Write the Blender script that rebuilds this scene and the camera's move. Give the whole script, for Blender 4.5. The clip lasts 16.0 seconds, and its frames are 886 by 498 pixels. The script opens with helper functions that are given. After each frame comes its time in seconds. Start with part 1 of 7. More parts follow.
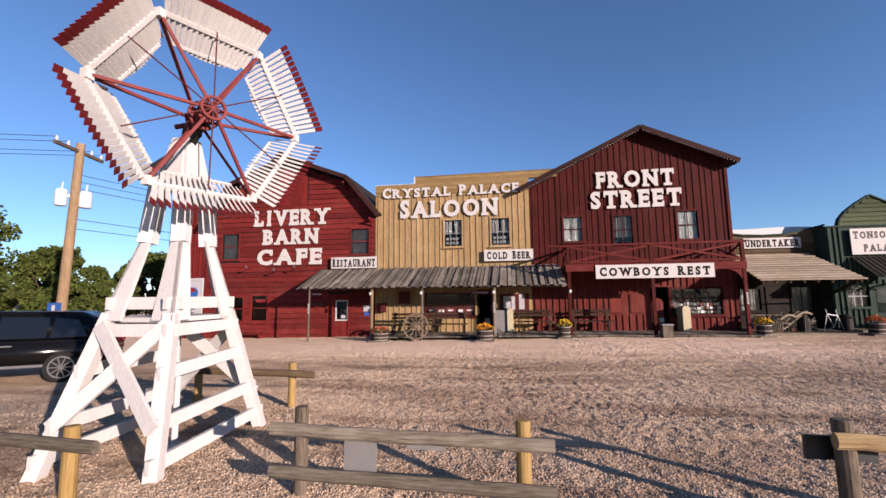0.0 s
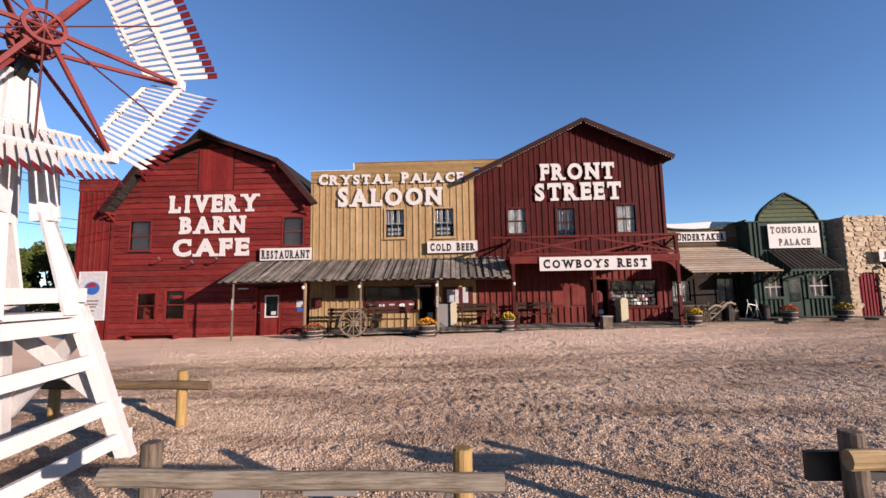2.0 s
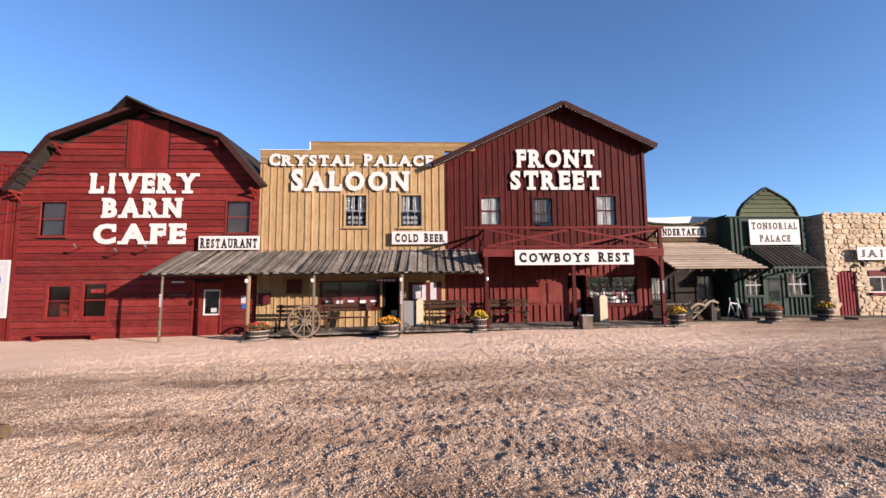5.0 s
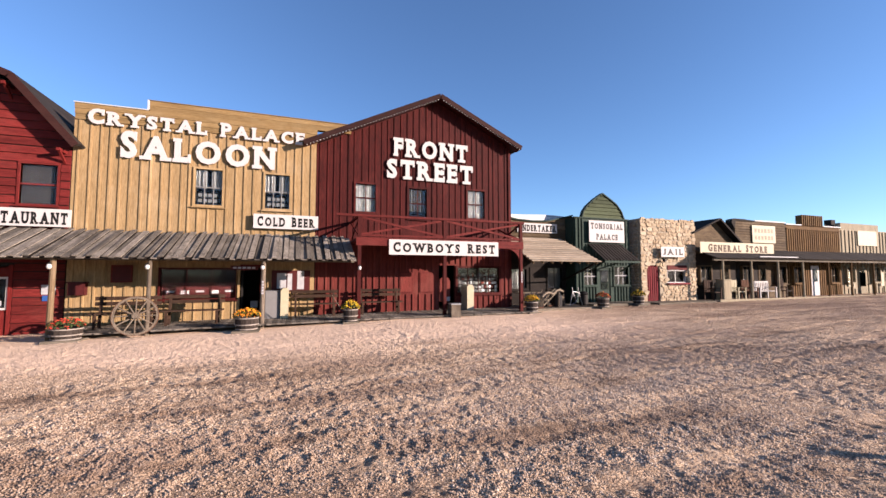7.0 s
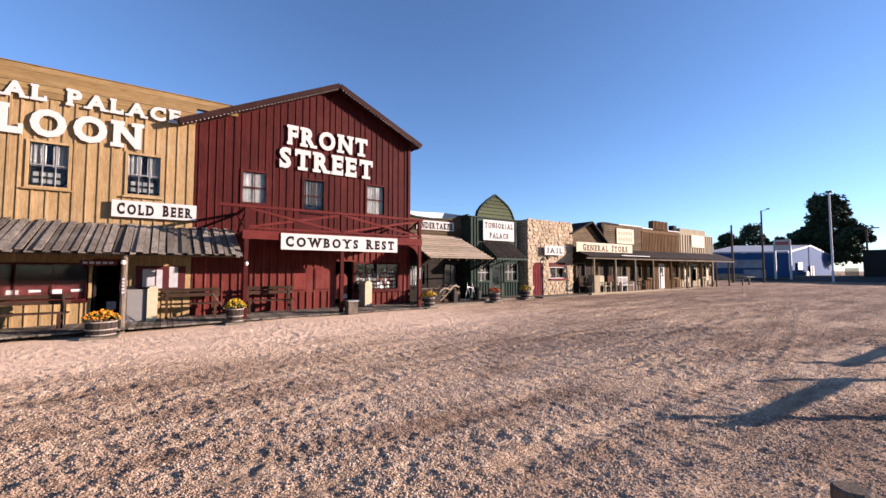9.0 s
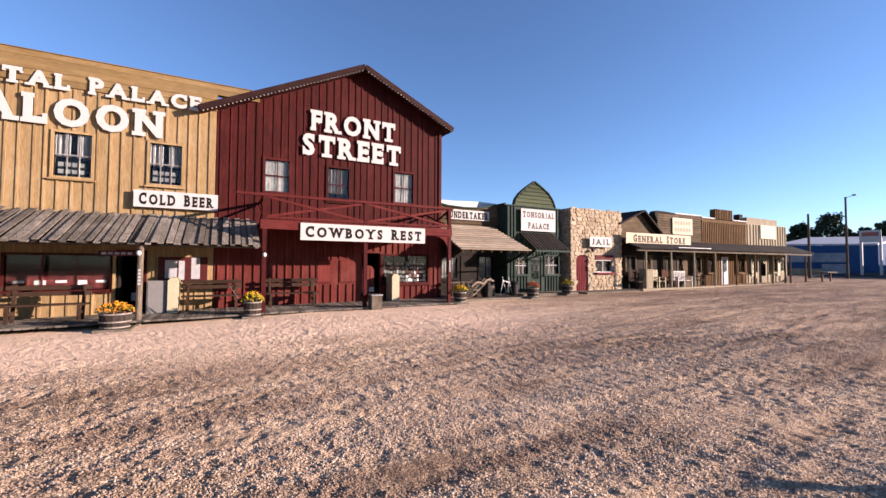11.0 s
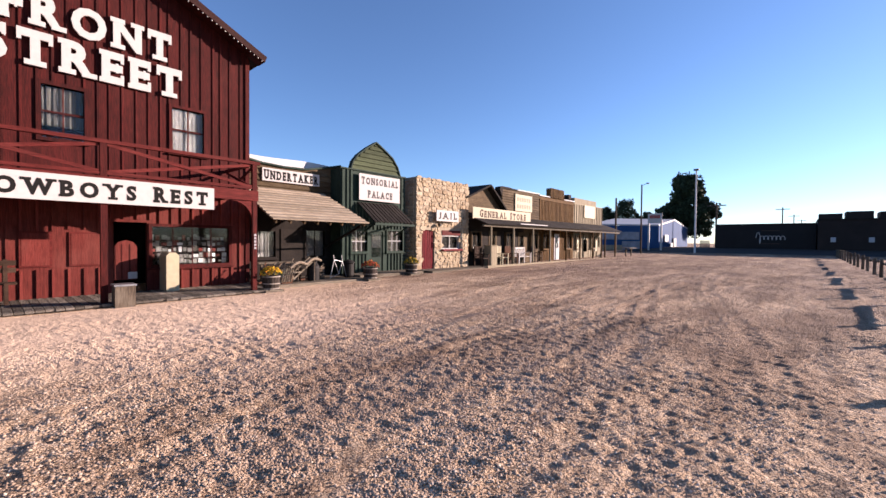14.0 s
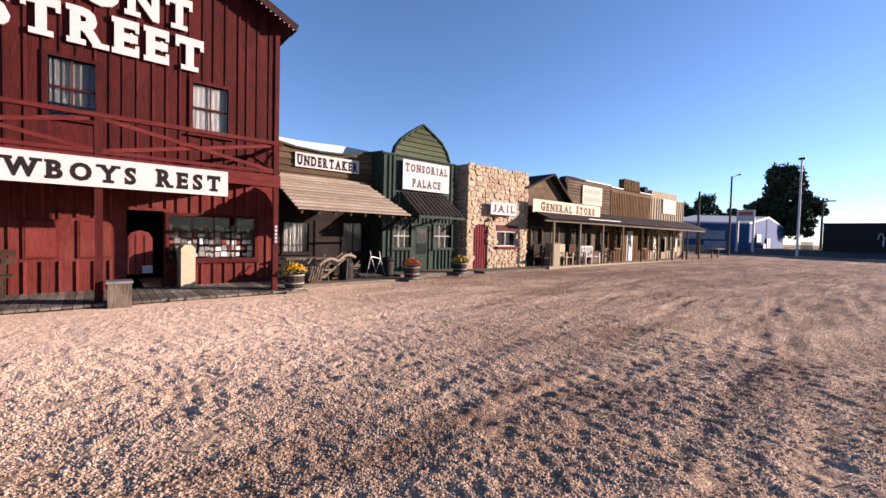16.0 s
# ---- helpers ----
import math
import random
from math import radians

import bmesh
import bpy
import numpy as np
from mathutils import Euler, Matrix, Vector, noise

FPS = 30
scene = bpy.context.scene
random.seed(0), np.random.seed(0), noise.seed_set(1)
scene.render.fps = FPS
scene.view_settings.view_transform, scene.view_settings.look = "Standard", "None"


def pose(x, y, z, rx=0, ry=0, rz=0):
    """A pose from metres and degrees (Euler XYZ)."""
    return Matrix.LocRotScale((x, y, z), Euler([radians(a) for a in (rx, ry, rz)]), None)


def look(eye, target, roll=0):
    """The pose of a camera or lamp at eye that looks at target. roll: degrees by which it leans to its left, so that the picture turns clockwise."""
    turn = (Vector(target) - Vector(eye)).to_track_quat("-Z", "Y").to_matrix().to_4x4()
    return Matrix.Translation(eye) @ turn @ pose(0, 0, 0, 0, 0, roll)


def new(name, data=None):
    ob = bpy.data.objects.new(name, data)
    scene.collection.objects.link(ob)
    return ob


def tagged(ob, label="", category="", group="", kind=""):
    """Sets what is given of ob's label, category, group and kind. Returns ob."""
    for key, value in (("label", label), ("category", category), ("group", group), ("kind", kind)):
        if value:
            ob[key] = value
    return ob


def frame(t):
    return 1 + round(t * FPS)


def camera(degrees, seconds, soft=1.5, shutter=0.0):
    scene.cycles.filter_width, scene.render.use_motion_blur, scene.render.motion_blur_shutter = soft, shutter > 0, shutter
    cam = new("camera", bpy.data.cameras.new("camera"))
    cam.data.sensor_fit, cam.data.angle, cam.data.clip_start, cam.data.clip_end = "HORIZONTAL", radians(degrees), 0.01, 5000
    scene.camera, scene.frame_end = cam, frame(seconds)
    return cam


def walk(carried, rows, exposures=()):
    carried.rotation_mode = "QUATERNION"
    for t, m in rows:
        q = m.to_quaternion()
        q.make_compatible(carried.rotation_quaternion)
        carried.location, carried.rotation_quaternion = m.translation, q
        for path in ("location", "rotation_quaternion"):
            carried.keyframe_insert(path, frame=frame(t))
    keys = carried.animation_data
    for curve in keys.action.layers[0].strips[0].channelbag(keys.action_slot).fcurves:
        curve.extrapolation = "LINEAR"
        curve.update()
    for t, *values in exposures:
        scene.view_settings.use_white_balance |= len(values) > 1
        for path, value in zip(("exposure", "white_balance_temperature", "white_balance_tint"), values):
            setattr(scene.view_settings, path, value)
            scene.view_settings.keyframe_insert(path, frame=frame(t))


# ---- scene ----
cam = camera(95.0, 16.0)
PATH = [
    (0, (0.714, -1.02, 1.666), (0.383, 0.94, 1.895), -0.6),
    (0.5, (0.7, -0.862, 1.644), (0.448, 1.112, 1.841), -0.4),
    (1, (0.659, -0.629, 1.634), (0.497, 1.355, 1.819), -0.6),
    (1.5, (0.682, -0.396, 1.615), (0.585, 1.593, 1.804), -0.8),
    (2, (0.753, -0.114, 1.614), (0.688, 1.875, 1.813), -1.0),
    (2.5, (0.739, 0.222, 1.6), (0.697, 2.212, 1.798), -1.4),
    (3, (0.743, 0.532, 1.608), (0.712, 2.522, 1.804), -1.6),
    (3.2, (0.766, 0.656, 1.596), (0.734, 2.646, 1.792), -1.6),
    (5.3, (0.856, 1.705, 1.546), (0.997, 3.692, 1.722), -0.1),
    (5.5, (0.856, 1.765, 1.552), (1.055, 3.749, 1.716), 0.0),
    (6, (0.856, 1.842, 1.567), (1.219, 3.804, 1.708), 0.2),
    (6.5, (0.888, 1.854, 1.605), (1.417, 3.779, 1.73), 0.1),
    (7, (0.868, 1.87, 1.593), (1.556, 3.743, 1.715), -0.0),
    (7.5, (0.856, 1.885, 1.606), (1.698, 3.695, 1.726), 0.1),
    (8, (0.83, 1.892, 1.63), (1.813, 3.63, 1.75), 0.2),
    (8.5, (0.84, 1.889, 1.603), (1.923, 3.566, 1.725), 0.2),
    (9, (0.876, 1.895, 1.567), (2.004, 3.543, 1.674), -0.0),
    (9.5, (1.1, 1.916, 1.523), (2.188, 3.592, 1.598), -0.2),
    (9.7, (1.218, 1.988, 1.521), (2.273, 3.687, 1.586), -0.4),
    (11.8, (2.459, 3.126, 1.607), (3.388, 4.895, 1.681), 0.6),
    (12, (2.611, 3.248, 1.616), (3.602, 4.984, 1.673), 0.8),
    (12.5, (3.046, 3.524, 1.618), (4.235, 5.132, 1.627), 1.4),
    (13, (3.473, 3.765, 1.592), (4.825, 5.238, 1.572), 1.4),
    (13.5, (3.946, 4.281, 1.575), (5.398, 5.657, 1.545), 0.9),
    (14, (4.397, 4.587, 1.523), (5.894, 5.913, 1.483), 0.5),
    (14.5, (4.831, 4.923, 1.525), (6.339, 6.235, 1.462), 0.6),
    (15, (5.264, 5.188, 1.531), (6.737, 6.538, 1.45), 0.9),
    (15.5, (5.702, 5.544, 1.55), (7.094, 6.978, 1.462), 1.3),
    (16, (6.118, 5.908, 1.541), (7.412, 7.432, 1.473), 1.5),
]
walk(cam, [(t, look(eye, target, roll)) for t, eye, target, roll in PATH], [(0, 1.14, 6650, 18), (1.5, 1.17, 6650, 18), (3.2, 1.34, 6650, 17), (5.3, 1.55, 6650, 17), (6, 1.58, 6700, 17), (9, 1.56, 6750, 20), (12, 1.54, 6850, 22), (16, 1.54, 6850, 23)])

# ---- sky, sun, exposure ----
SUN = Vector((1.4, -1.0, 0.38)).normalized()
world = bpy.data.worlds.new("sky")
scene.world = world
world.use_nodes = True
wn = world.node_tree
sky = wn.nodes.new("ShaderNodeTexSky")
sky.sky_type, sky.sun_disc = "NISHITA", False
sky.sun_elevation = math.asin(SUN.z)
sky.sun_rotation = math.atan2(SUN.x, SUN.y)
sky.air_density, sky.dust_density, sky.ozone_density = 1.0, 0.35, 4.6
sky.altitude = 1200
bg = wn.nodes["Background"]
bg.inputs["Strength"].default_value = 0.088
wn.links.new(sky.outputs[0], bg.inputs["Color"])
sun = new("sun", bpy.data.lights.new("sun", "SUN"))
sun.data.energy, sun.data.angle, sun.data.color = 5.0, radians(0.6), (1.0, 0.85, 0.75)
sun.matrix_world = look(SUN * 50, (0, 0, 0))

# ---- materials ----
MATS = {}
BASE_SCALE = 0.5  # lowers every base colour; with the raised exposure, shade comes out darker


def nodes_of(name):
    m = bpy.data.materials.new(name)
    m.use_nodes = True
    t = m.node_tree
    return m, t, t.nodes["Principled BSDF"]


def link(t, a, b):
    t.links.new(a, b)


def value_noise(t, co, scale, detail=4.0, rough=0.6):
    n = t.nodes.new("ShaderNodeTexNoise")
    n.inputs["Scale"].default_value, n.inputs["Detail"].default_value, n.inputs["Roughness"].default_value = scale, detail, rough
    link(t, co, n.inputs["Vector"])
    return n.outputs[0]


def stretched(t, sx, sy, sz, which="Object"):
    c = t.nodes.new("ShaderNodeTexCoord")
    m = t.nodes.new("ShaderNodeMapping")
    m.inputs["Scale"].default_value = (sx, sy, sz)
    link(t, c.outputs[which], m.inputs["Vector"])
    return m.outputs[0]


def ramp(t, fac, stops):
    r = t.nodes.new("ShaderNodeValToRGB")
    el = r.color_ramp.elements
    while len(el) < len(stops):
        el.new(0.5)
    for e, (p, c) in zip(el, stops):
        e.position, e.color = p, (*c, 1)
    link(t, fac, r.inputs[0])
    return r.outputs[0]


def mixed(t, fac, a, b, kind="MIX"):
    m = t.nodes.new("ShaderNodeMix")
    m.data_type, m.blend_type = "RGBA", kind
    for sock, v in ((m.inputs[0], fac), (m.inputs[6], a), (m.inputs[7], b)):
        if hasattr(v, "links"):
            link(t, v, sock)
        elif isinstance(v, tuple):
            sock.default_value = (*v, 1)
        else:
            sock.default_value = v
    return m.outputs[2]


def bumped(t, bsdf, height, strength, distance):
    b = t.nodes.new("ShaderNodeBump")
    b.inputs["Strength"].default_value, b.inputs["Distance"].default_value = strength, distance
    link(t, height, b.inputs["Height"])
    link(t, b.outputs[0], bsdf.inputs["Normal"])


def wood(name, base, dark, worn, along="z", rough=0.75, wear=0.35, vary=0.25, dirt=0.5):
    """Weathered or painted boards: grain along one axis, a tone for each piece, worn patches and streaks."""
    base, dark, worn = (tuple(c * BASE_SCALE for c in q) for q in (base, dark, worn))
    m, t, b = nodes_of(name)
    grain_scale = {"x": (0.7, 9, 9), "y": (9, 0.7, 9), "z": (9, 9, 0.7)}[along]
    big = value_noise(t, stretched(t, 1, 1, 1), 1.3, 5)
    grain = value_noise(t, stretched(t, *grain_scale), 6.0, 6, 0.7)
    info = t.nodes.new("ShaderNodeObjectInfo")
    tone = ramp(t, info.outputs["Random"], [(0.0, (1 - vary,) * 3), (1.0, (1 + vary * 0.6,) * 3)])
    col = mixed(t, ramp(t, grain, [(0.38, (0, 0, 0)), (0.62, (1, 1, 1))]), dark, base)
    col = mixed(t, ramp(t, big, [(0.5, (0, 0, 0)), (0.72, (wear,) * 3)]), col, worn)
    streak = value_noise(t, stretched(t, *[s * 0.25 for s in grain_scale]), 3.0, 5, 0.7)
    col = mixed(t, dirt, col, ramp(t, streak, [(0.3, (0.45, 0.45, 0.45)), (0.6, (1, 1, 1))]), "MULTIPLY")
    col = mixed(t, 1.0, col, tone, "MULTIPLY")
    link(t, col, b.inputs["Base Color"])
    b.inputs["Roughness"].default_value = rough
    b.inputs["Specular IOR Level"].default_value = 0.12
    bumped(t, b, grain, 0.5, 0.012)
    MATS[name] = m
    return m


def plain(name, base, rough=0.6, metal=0.0, vary=0.15, scale=8.0, bump=0.1):
    base = tuple(c * BASE_SCALE for c in base)
    m, t, b = nodes_of(name)
    n = value_noise(t, stretched(t, 1, 1, 1), scale, 5)
    lo, hi = tuple(c * (1 - vary) for c in base), tuple(min(1, c * (1 + vary)) for c in base)
    link(t, ramp(t, n, [(0.3, lo), (0.7, hi)]), b.inputs["Base Color"])
    b.inputs["Roughness"].default_value, b.inputs["Metallic"].default_value = rough, metal
    if rough >= 0.55:
        b.inputs["Specular IOR Level"].default_value = 0.15
    if bump:
        bumped(t, b, n, bump, 0.01)
    MATS[name] = m
    return m


red_h = wood("barn_red_boards", (0.29, 0.036, 0.031), (0.17, 0.020, 0.018), (0.34, 0.09, 0.07), "x", wear=0.3, dirt=0.65)
red_v = wood("barn_red_upright_boards", (0.28, 0.030, 0.026), (0.20, 0.02, 0.018), (0.36, 0.09, 0.07), "z", wear=0.3)
dark_v = wood("oxblood_boards", (0.140, 0.017, 0.014), (0.062, 0.008, 0.007), (0.21, 0.04, 0.032), "z", wear=0.35, vary=0.4, dirt=0.85)
faded_v = wood("faded_oxblood_boards", (0.30, 0.056, 0.045), (0.19, 0.034, 0.027), (0.37, 0.11, 0.086), "z", wear=0.45, vary=0.3)
rake_m = wood("rake_brown", (0.065, 0.022, 0.018), (0.04, 0.014, 0.012), (0.09, 0.04, 0.034), "x", wear=0.3)
dark_x = wood("oxblood_timber", (0.23, 0.034, 0.029), (0.13, 0.018, 0.015), (0.28, 0.07, 0.058), "x", wear=0.35)
ochre_v = wood("ochre_boards", (0.66, 0.455, 0.23), (0.47, 0.305, 0.14), (0.70, 0.52, 0.31), "z", wear=0.5, vary=0.22)
ochre_h = wood("ochre_band", (0.46, 0.31, 0.14), (0.34, 0.21, 0.085), (0.5, 0.37, 0.2), "x", wear=0.4)
grey_y = wood("weathered_planks", (0.50, 0.44, 0.365), (0.11, 0.092, 0.072), (0.66, 0.58, 0.48), "y", 0.9, 0.6, 0.5, 0.7)
grey_x = wood("weathered_rail", (0.36, 0.31, 0.24), (0.17, 0.14, 0.10), (0.44, 0.38, 0.3), "x", 0.9, 0.6, 0.3)
grey_z = wood("weathered_post", (0.34, 0.27, 0.20), (0.15, 0.115, 0.085), (0.42, 0.36, 0.28), "z", 0.9, 0.6, 0.3)
tan_x = wood("fresh_rail", (0.60, 0.43, 0.22), (0.45, 0.30, 0.14), (0.66, 0.52, 0.32), "x", 0.75, 0.4, 0.15)
tan_z = wood("fresh_post", (0.58, 0.38, 0.14), (0.46, 0.29, 0.10), (0.62, 0.46, 0.24), "z", 0.75, 0.4, 0.15)
green_v = wood("green_boards", (0.042, 0.085, 0.062), (0.025, 0.05, 0.038), (0.08, 0.13, 0.10), "z", 0.7, 0.3)
green_h = wood("faded_green_boards", (0.13, 0.165, 0.085), (0.08, 0.10, 0.055), (0.2, 0.22, 0.14), "x", 0.8, 0.5)
brown_h = wood("brown_boards", (0.21, 0.145, 0.08), (0.11, 0.075, 0.045), (0.29, 0.22, 0.14), "x", 0.85, 0.5)
brown_v = wood("rust_brown_slats", (0.29, 0.16, 0.06), (0.15, 0.08, 0.03), (0.36, 0.23, 0.10), "z", 0.85, 0.4)
taupe_v = wood("taupe_boards", (0.54, 0.46, 0.31), (0.41, 0.34, 0.23), (0.6, 0.52, 0.38), "z", 0.8, 0.4, 0.12)
shake = wood("pale_roof_boards", (0.62, 0.51, 0.38), (0.42, 0.33, 0.24), (0.68, 0.58, 0.46), "x", 0.9, 0.5, 0.25)
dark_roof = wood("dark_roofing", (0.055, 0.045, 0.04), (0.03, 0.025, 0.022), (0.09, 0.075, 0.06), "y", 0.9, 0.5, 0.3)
bench_w = wood("bench_wood", (0.10, 0.055, 0.035), (0.055, 0.03, 0.02), (0.16, 0.1, 0.07), "x", 0.8, 0.4)
white_w = wood("white_painted_timber", (0.90, 0.875, 0.85), (0.80, 0.775, 0.75), (0.72, 0.68, 0.62), "z", 0.55, 0.2, 0.05, 0.08)
white = plain("white_paint", (0.76, 0.73, 0.70), 0.6, vary=0.06)
cream = plain("cream_paint", (0.70, 0.62, 0.42), 0.6, vary=0.08)
black = plain("black_paint", (0.02, 0.019, 0.018), 0.5)
ink = plain("black_lettering", (0.016, 0.015, 0.014), 0.85)
worn_ink = plain("worn_grey_lettering", (0.14, 0.13, 0.125), 0.8, vary=0.5, scale=14)
pale_ink = plain("bleached_lettering", (0.50, 0.43, 0.32), 0.8, vary=0.3, scale=14)
barrel_dark = wood("dark_barrel_staves", (0.11, 0.085, 0.07), (0.05, 0.04, 0.034), (0.2, 0.16, 0.13), "z", 0.85, 0.5)
barrel_band = plain("pale_barrel_hoop", (0.40, 0.35, 0.30), 0.8, vary=0.3)
fade_ink = plain("faded_lettering", (0.15, 0.10, 0.075), 0.8)
mill_red = plain("windmill_red", (0.24, 0.045, 0.042), 0.65, vary=0.25)
tip_red = plain("vane_tip_red", (0.17, 0.016, 0.018), 0.55, vary=0.2)
steel = plain("galvanised_steel", (0.42, 0.43, 0.44), 0.45, 0.7, 0.2)
iron = plain("black_iron", (0.03, 0.028, 0.027), 0.6, 0.3)
pale_steel = plain("pale_grey_steel_paint", (0.92, 0.93, 0.94), 0.55, vary=0.12)
rust = plain("rusty_iron", (0.16, 0.075, 0.045), 0.85, 0.2, 0.4)
grey_panel = plain("grey_panel_paint", (0.30, 0.29, 0.28), 0.6, vary=0.06)
paper = plain("notice_paper", (0.6, 0.6, 0.62), 0.8)
maroon = plain("maroon_paint", (0.11, 0.02, 0.02), 0.6, vary=0.2)
jail_red = wood("jail_door_red", (0.33, 0.03, 0.04), (0.24, 0.02, 0.03), (0.38, 0.1, 0.09), "z")
curtain = plain("lace_curtain", (0.25, 0.245, 0.24), 0.9, vary=0.12, scale=20)
dim_cloth = plain("dim_cloth", (0.09, 0.085, 0.075), 0.9, vary=0.3, scale=20)
# near-black: the darkness of unlit rooms and gaps is put into this colour
gloom = plain("shade_black", (0.03, 0.026, 0.024), 0.9)
blue_tin = plain("blue_sheet_metal", (0.03, 0.115, 0.30), 0.8, vary=0.12, scale=1.0)
pale_tin = plain("pale_sheet_metal", (0.66, 0.68, 0.70), 0.5, vary=0.06, scale=1.0)
navy = plain("black_cladding", (0.02, 0.019, 0.02), 0.6, vary=0.2, scale=1.0)
umber = plain("dark_brown_cladding", (0.045, 0.032, 0.028), 0.7, vary=0.2, scale=1.0)
tarp = plain("white_roof_membrane", (0.82, 0.82, 0.82), 0.6, vary=0.04)
car_black = plain("black_car_paint", (0.008, 0.008, 0.009), 0.18, 0.0, 0.05, bump=0)
car_black.node_tree.nodes["Principled BSDF"].inputs["Specular IOR Level"].default_value = 0.22
rubber = plain("tyre_rubber", (0.02, 0.02, 0.02), 0.85)
alloy = plain("alloy_rim", (0.55, 0.55, 0.56), 0.3, 0.8)
car_red = plain("red_car_paint", (0.36, 0.02, 0.025), 0.25, 0.1, 0.05, bump=0)
petal_o = plain("orange_flowers", (0.95, 0.33, 0.03), 0.7, vary=0.4, scale=30)
petal_y = plain("yellow_flowers", (0.98, 0.62, 0.04), 0.7, vary=0.3, scale=30)
petal_r = plain("red_flowers", (0.62, 0.07, 0.04), 0.7, vary=0.4, scale=30)
leaf_g = plain("flower_leaves", (0.06, 0.10, 0.03), 0.7, vary=0.4, scale=30)
soil = plain("planter_soil", (0.05, 0.035, 0.025), 0.95)
asphalt = plain("asphalt", (0.075, 0.072, 0.07), 0.9, vary=0.2, scale=3)
pole_w = wood("pole_timber", (0.42, 0.29, 0.17), (0.30, 0.2, 0.11), (0.5, 0.38, 0.25), "z", 0.85, 0.4)
pole_dark = wood("dark_pole_timber", (0.16, 0.12, 0.09), (0.09, 0.07, 0.05), (0.22, 0.17, 0.13), "z", 0.85, 0.4)
bark = plain("bark", (0.10, 0.07, 0.05), 0.9, vary=0.4, scale=6)
blue_sign = plain("blue_sign_paint", (0.03, 0.13, 0.45), 0.5, vary=0.05)
bulb_m = plain("white_bulbs", (0.85, 0.84, 0.8), 0.3, vary=0.03, bump=0)


def leaves(name, base):
    m, t, b = nodes_of(name)
    geo = t.nodes.new("ShaderNodeNewGeometry")
    lo, hi = tuple(c * 0.35 for c in base), tuple(c * 1.1 for c in base)
    link(t, ramp(t, geo.outputs["Random Per Island"], [(0, lo), (1, hi)]), b.inputs["Base Color"])
    b.inputs["Roughness"].default_value = 0.8
    b.inputs["Specular IOR Level"].default_value = 0.12
    MATS[name] = m
    return m


leaf_tree = leaves("tree_leaves", (0.052, 0.068, 0.014))
leaf_far = leaves("far_tree_leaves", (0.04, 0.06, 0.03))


def glass_material():
    m, t, b = nodes_of("window_glass")
    n = value_noise(t, stretched(t, 1, 1, 1), 1.5, 2)
    b.inputs["Base Color"].default_value = (0.8, 0.85, 0.85, 1)
    b.inputs["Roughness"].default_value = 0.03
    b.inputs["Transmission Weight"].default_value = 1.0
    b.inputs["IOR"].default_value = 1.3
    bumped(t, b, n, 0.08, 0.02)
    return m


glass = glass_material()


def stone_material():
    m, t, b = nodes_of("tan_fieldstone")
    n = value_noise(t, stretched(t, 1, 1, 1), 9, 6, 0.7)
    big = value_noise(t, stretched(t, 1, 1, 1), 2.2, 3)
    info = t.nodes.new("ShaderNodeObjectInfo")
    c = ramp(t, info.outputs["Random"], [(0, (0.26, 0.195, 0.12)), (0.35, (0.38, 0.30, 0.195)), (0.7, (0.33, 0.27, 0.18)), (1, (0.43, 0.36, 0.26))])
    c = mixed(t, 0.6, c, ramp(t, n, [(0.3, (0.55, 0.5, 0.46)), (0.65, (1.05, 1.03, 1.0))]), "MULTIPLY")
    c = mixed(t, 0.5, c, ramp(t, big, [(0.35, (0.7, 0.6, 0.55)), (0.65, (1, 1, 1))]), "MULTIPLY")
    link(t, c, b.inputs["Base Color"])
    b.inputs["Roughness"].default_value = 0.9
    bumped(t, b, n, 0.8, 0.03)
    return m


stone_m = stone_material()
mortar = plain("pale_mortar", (0.54, 0.45, 0.33), 0.95, vary=0.2)


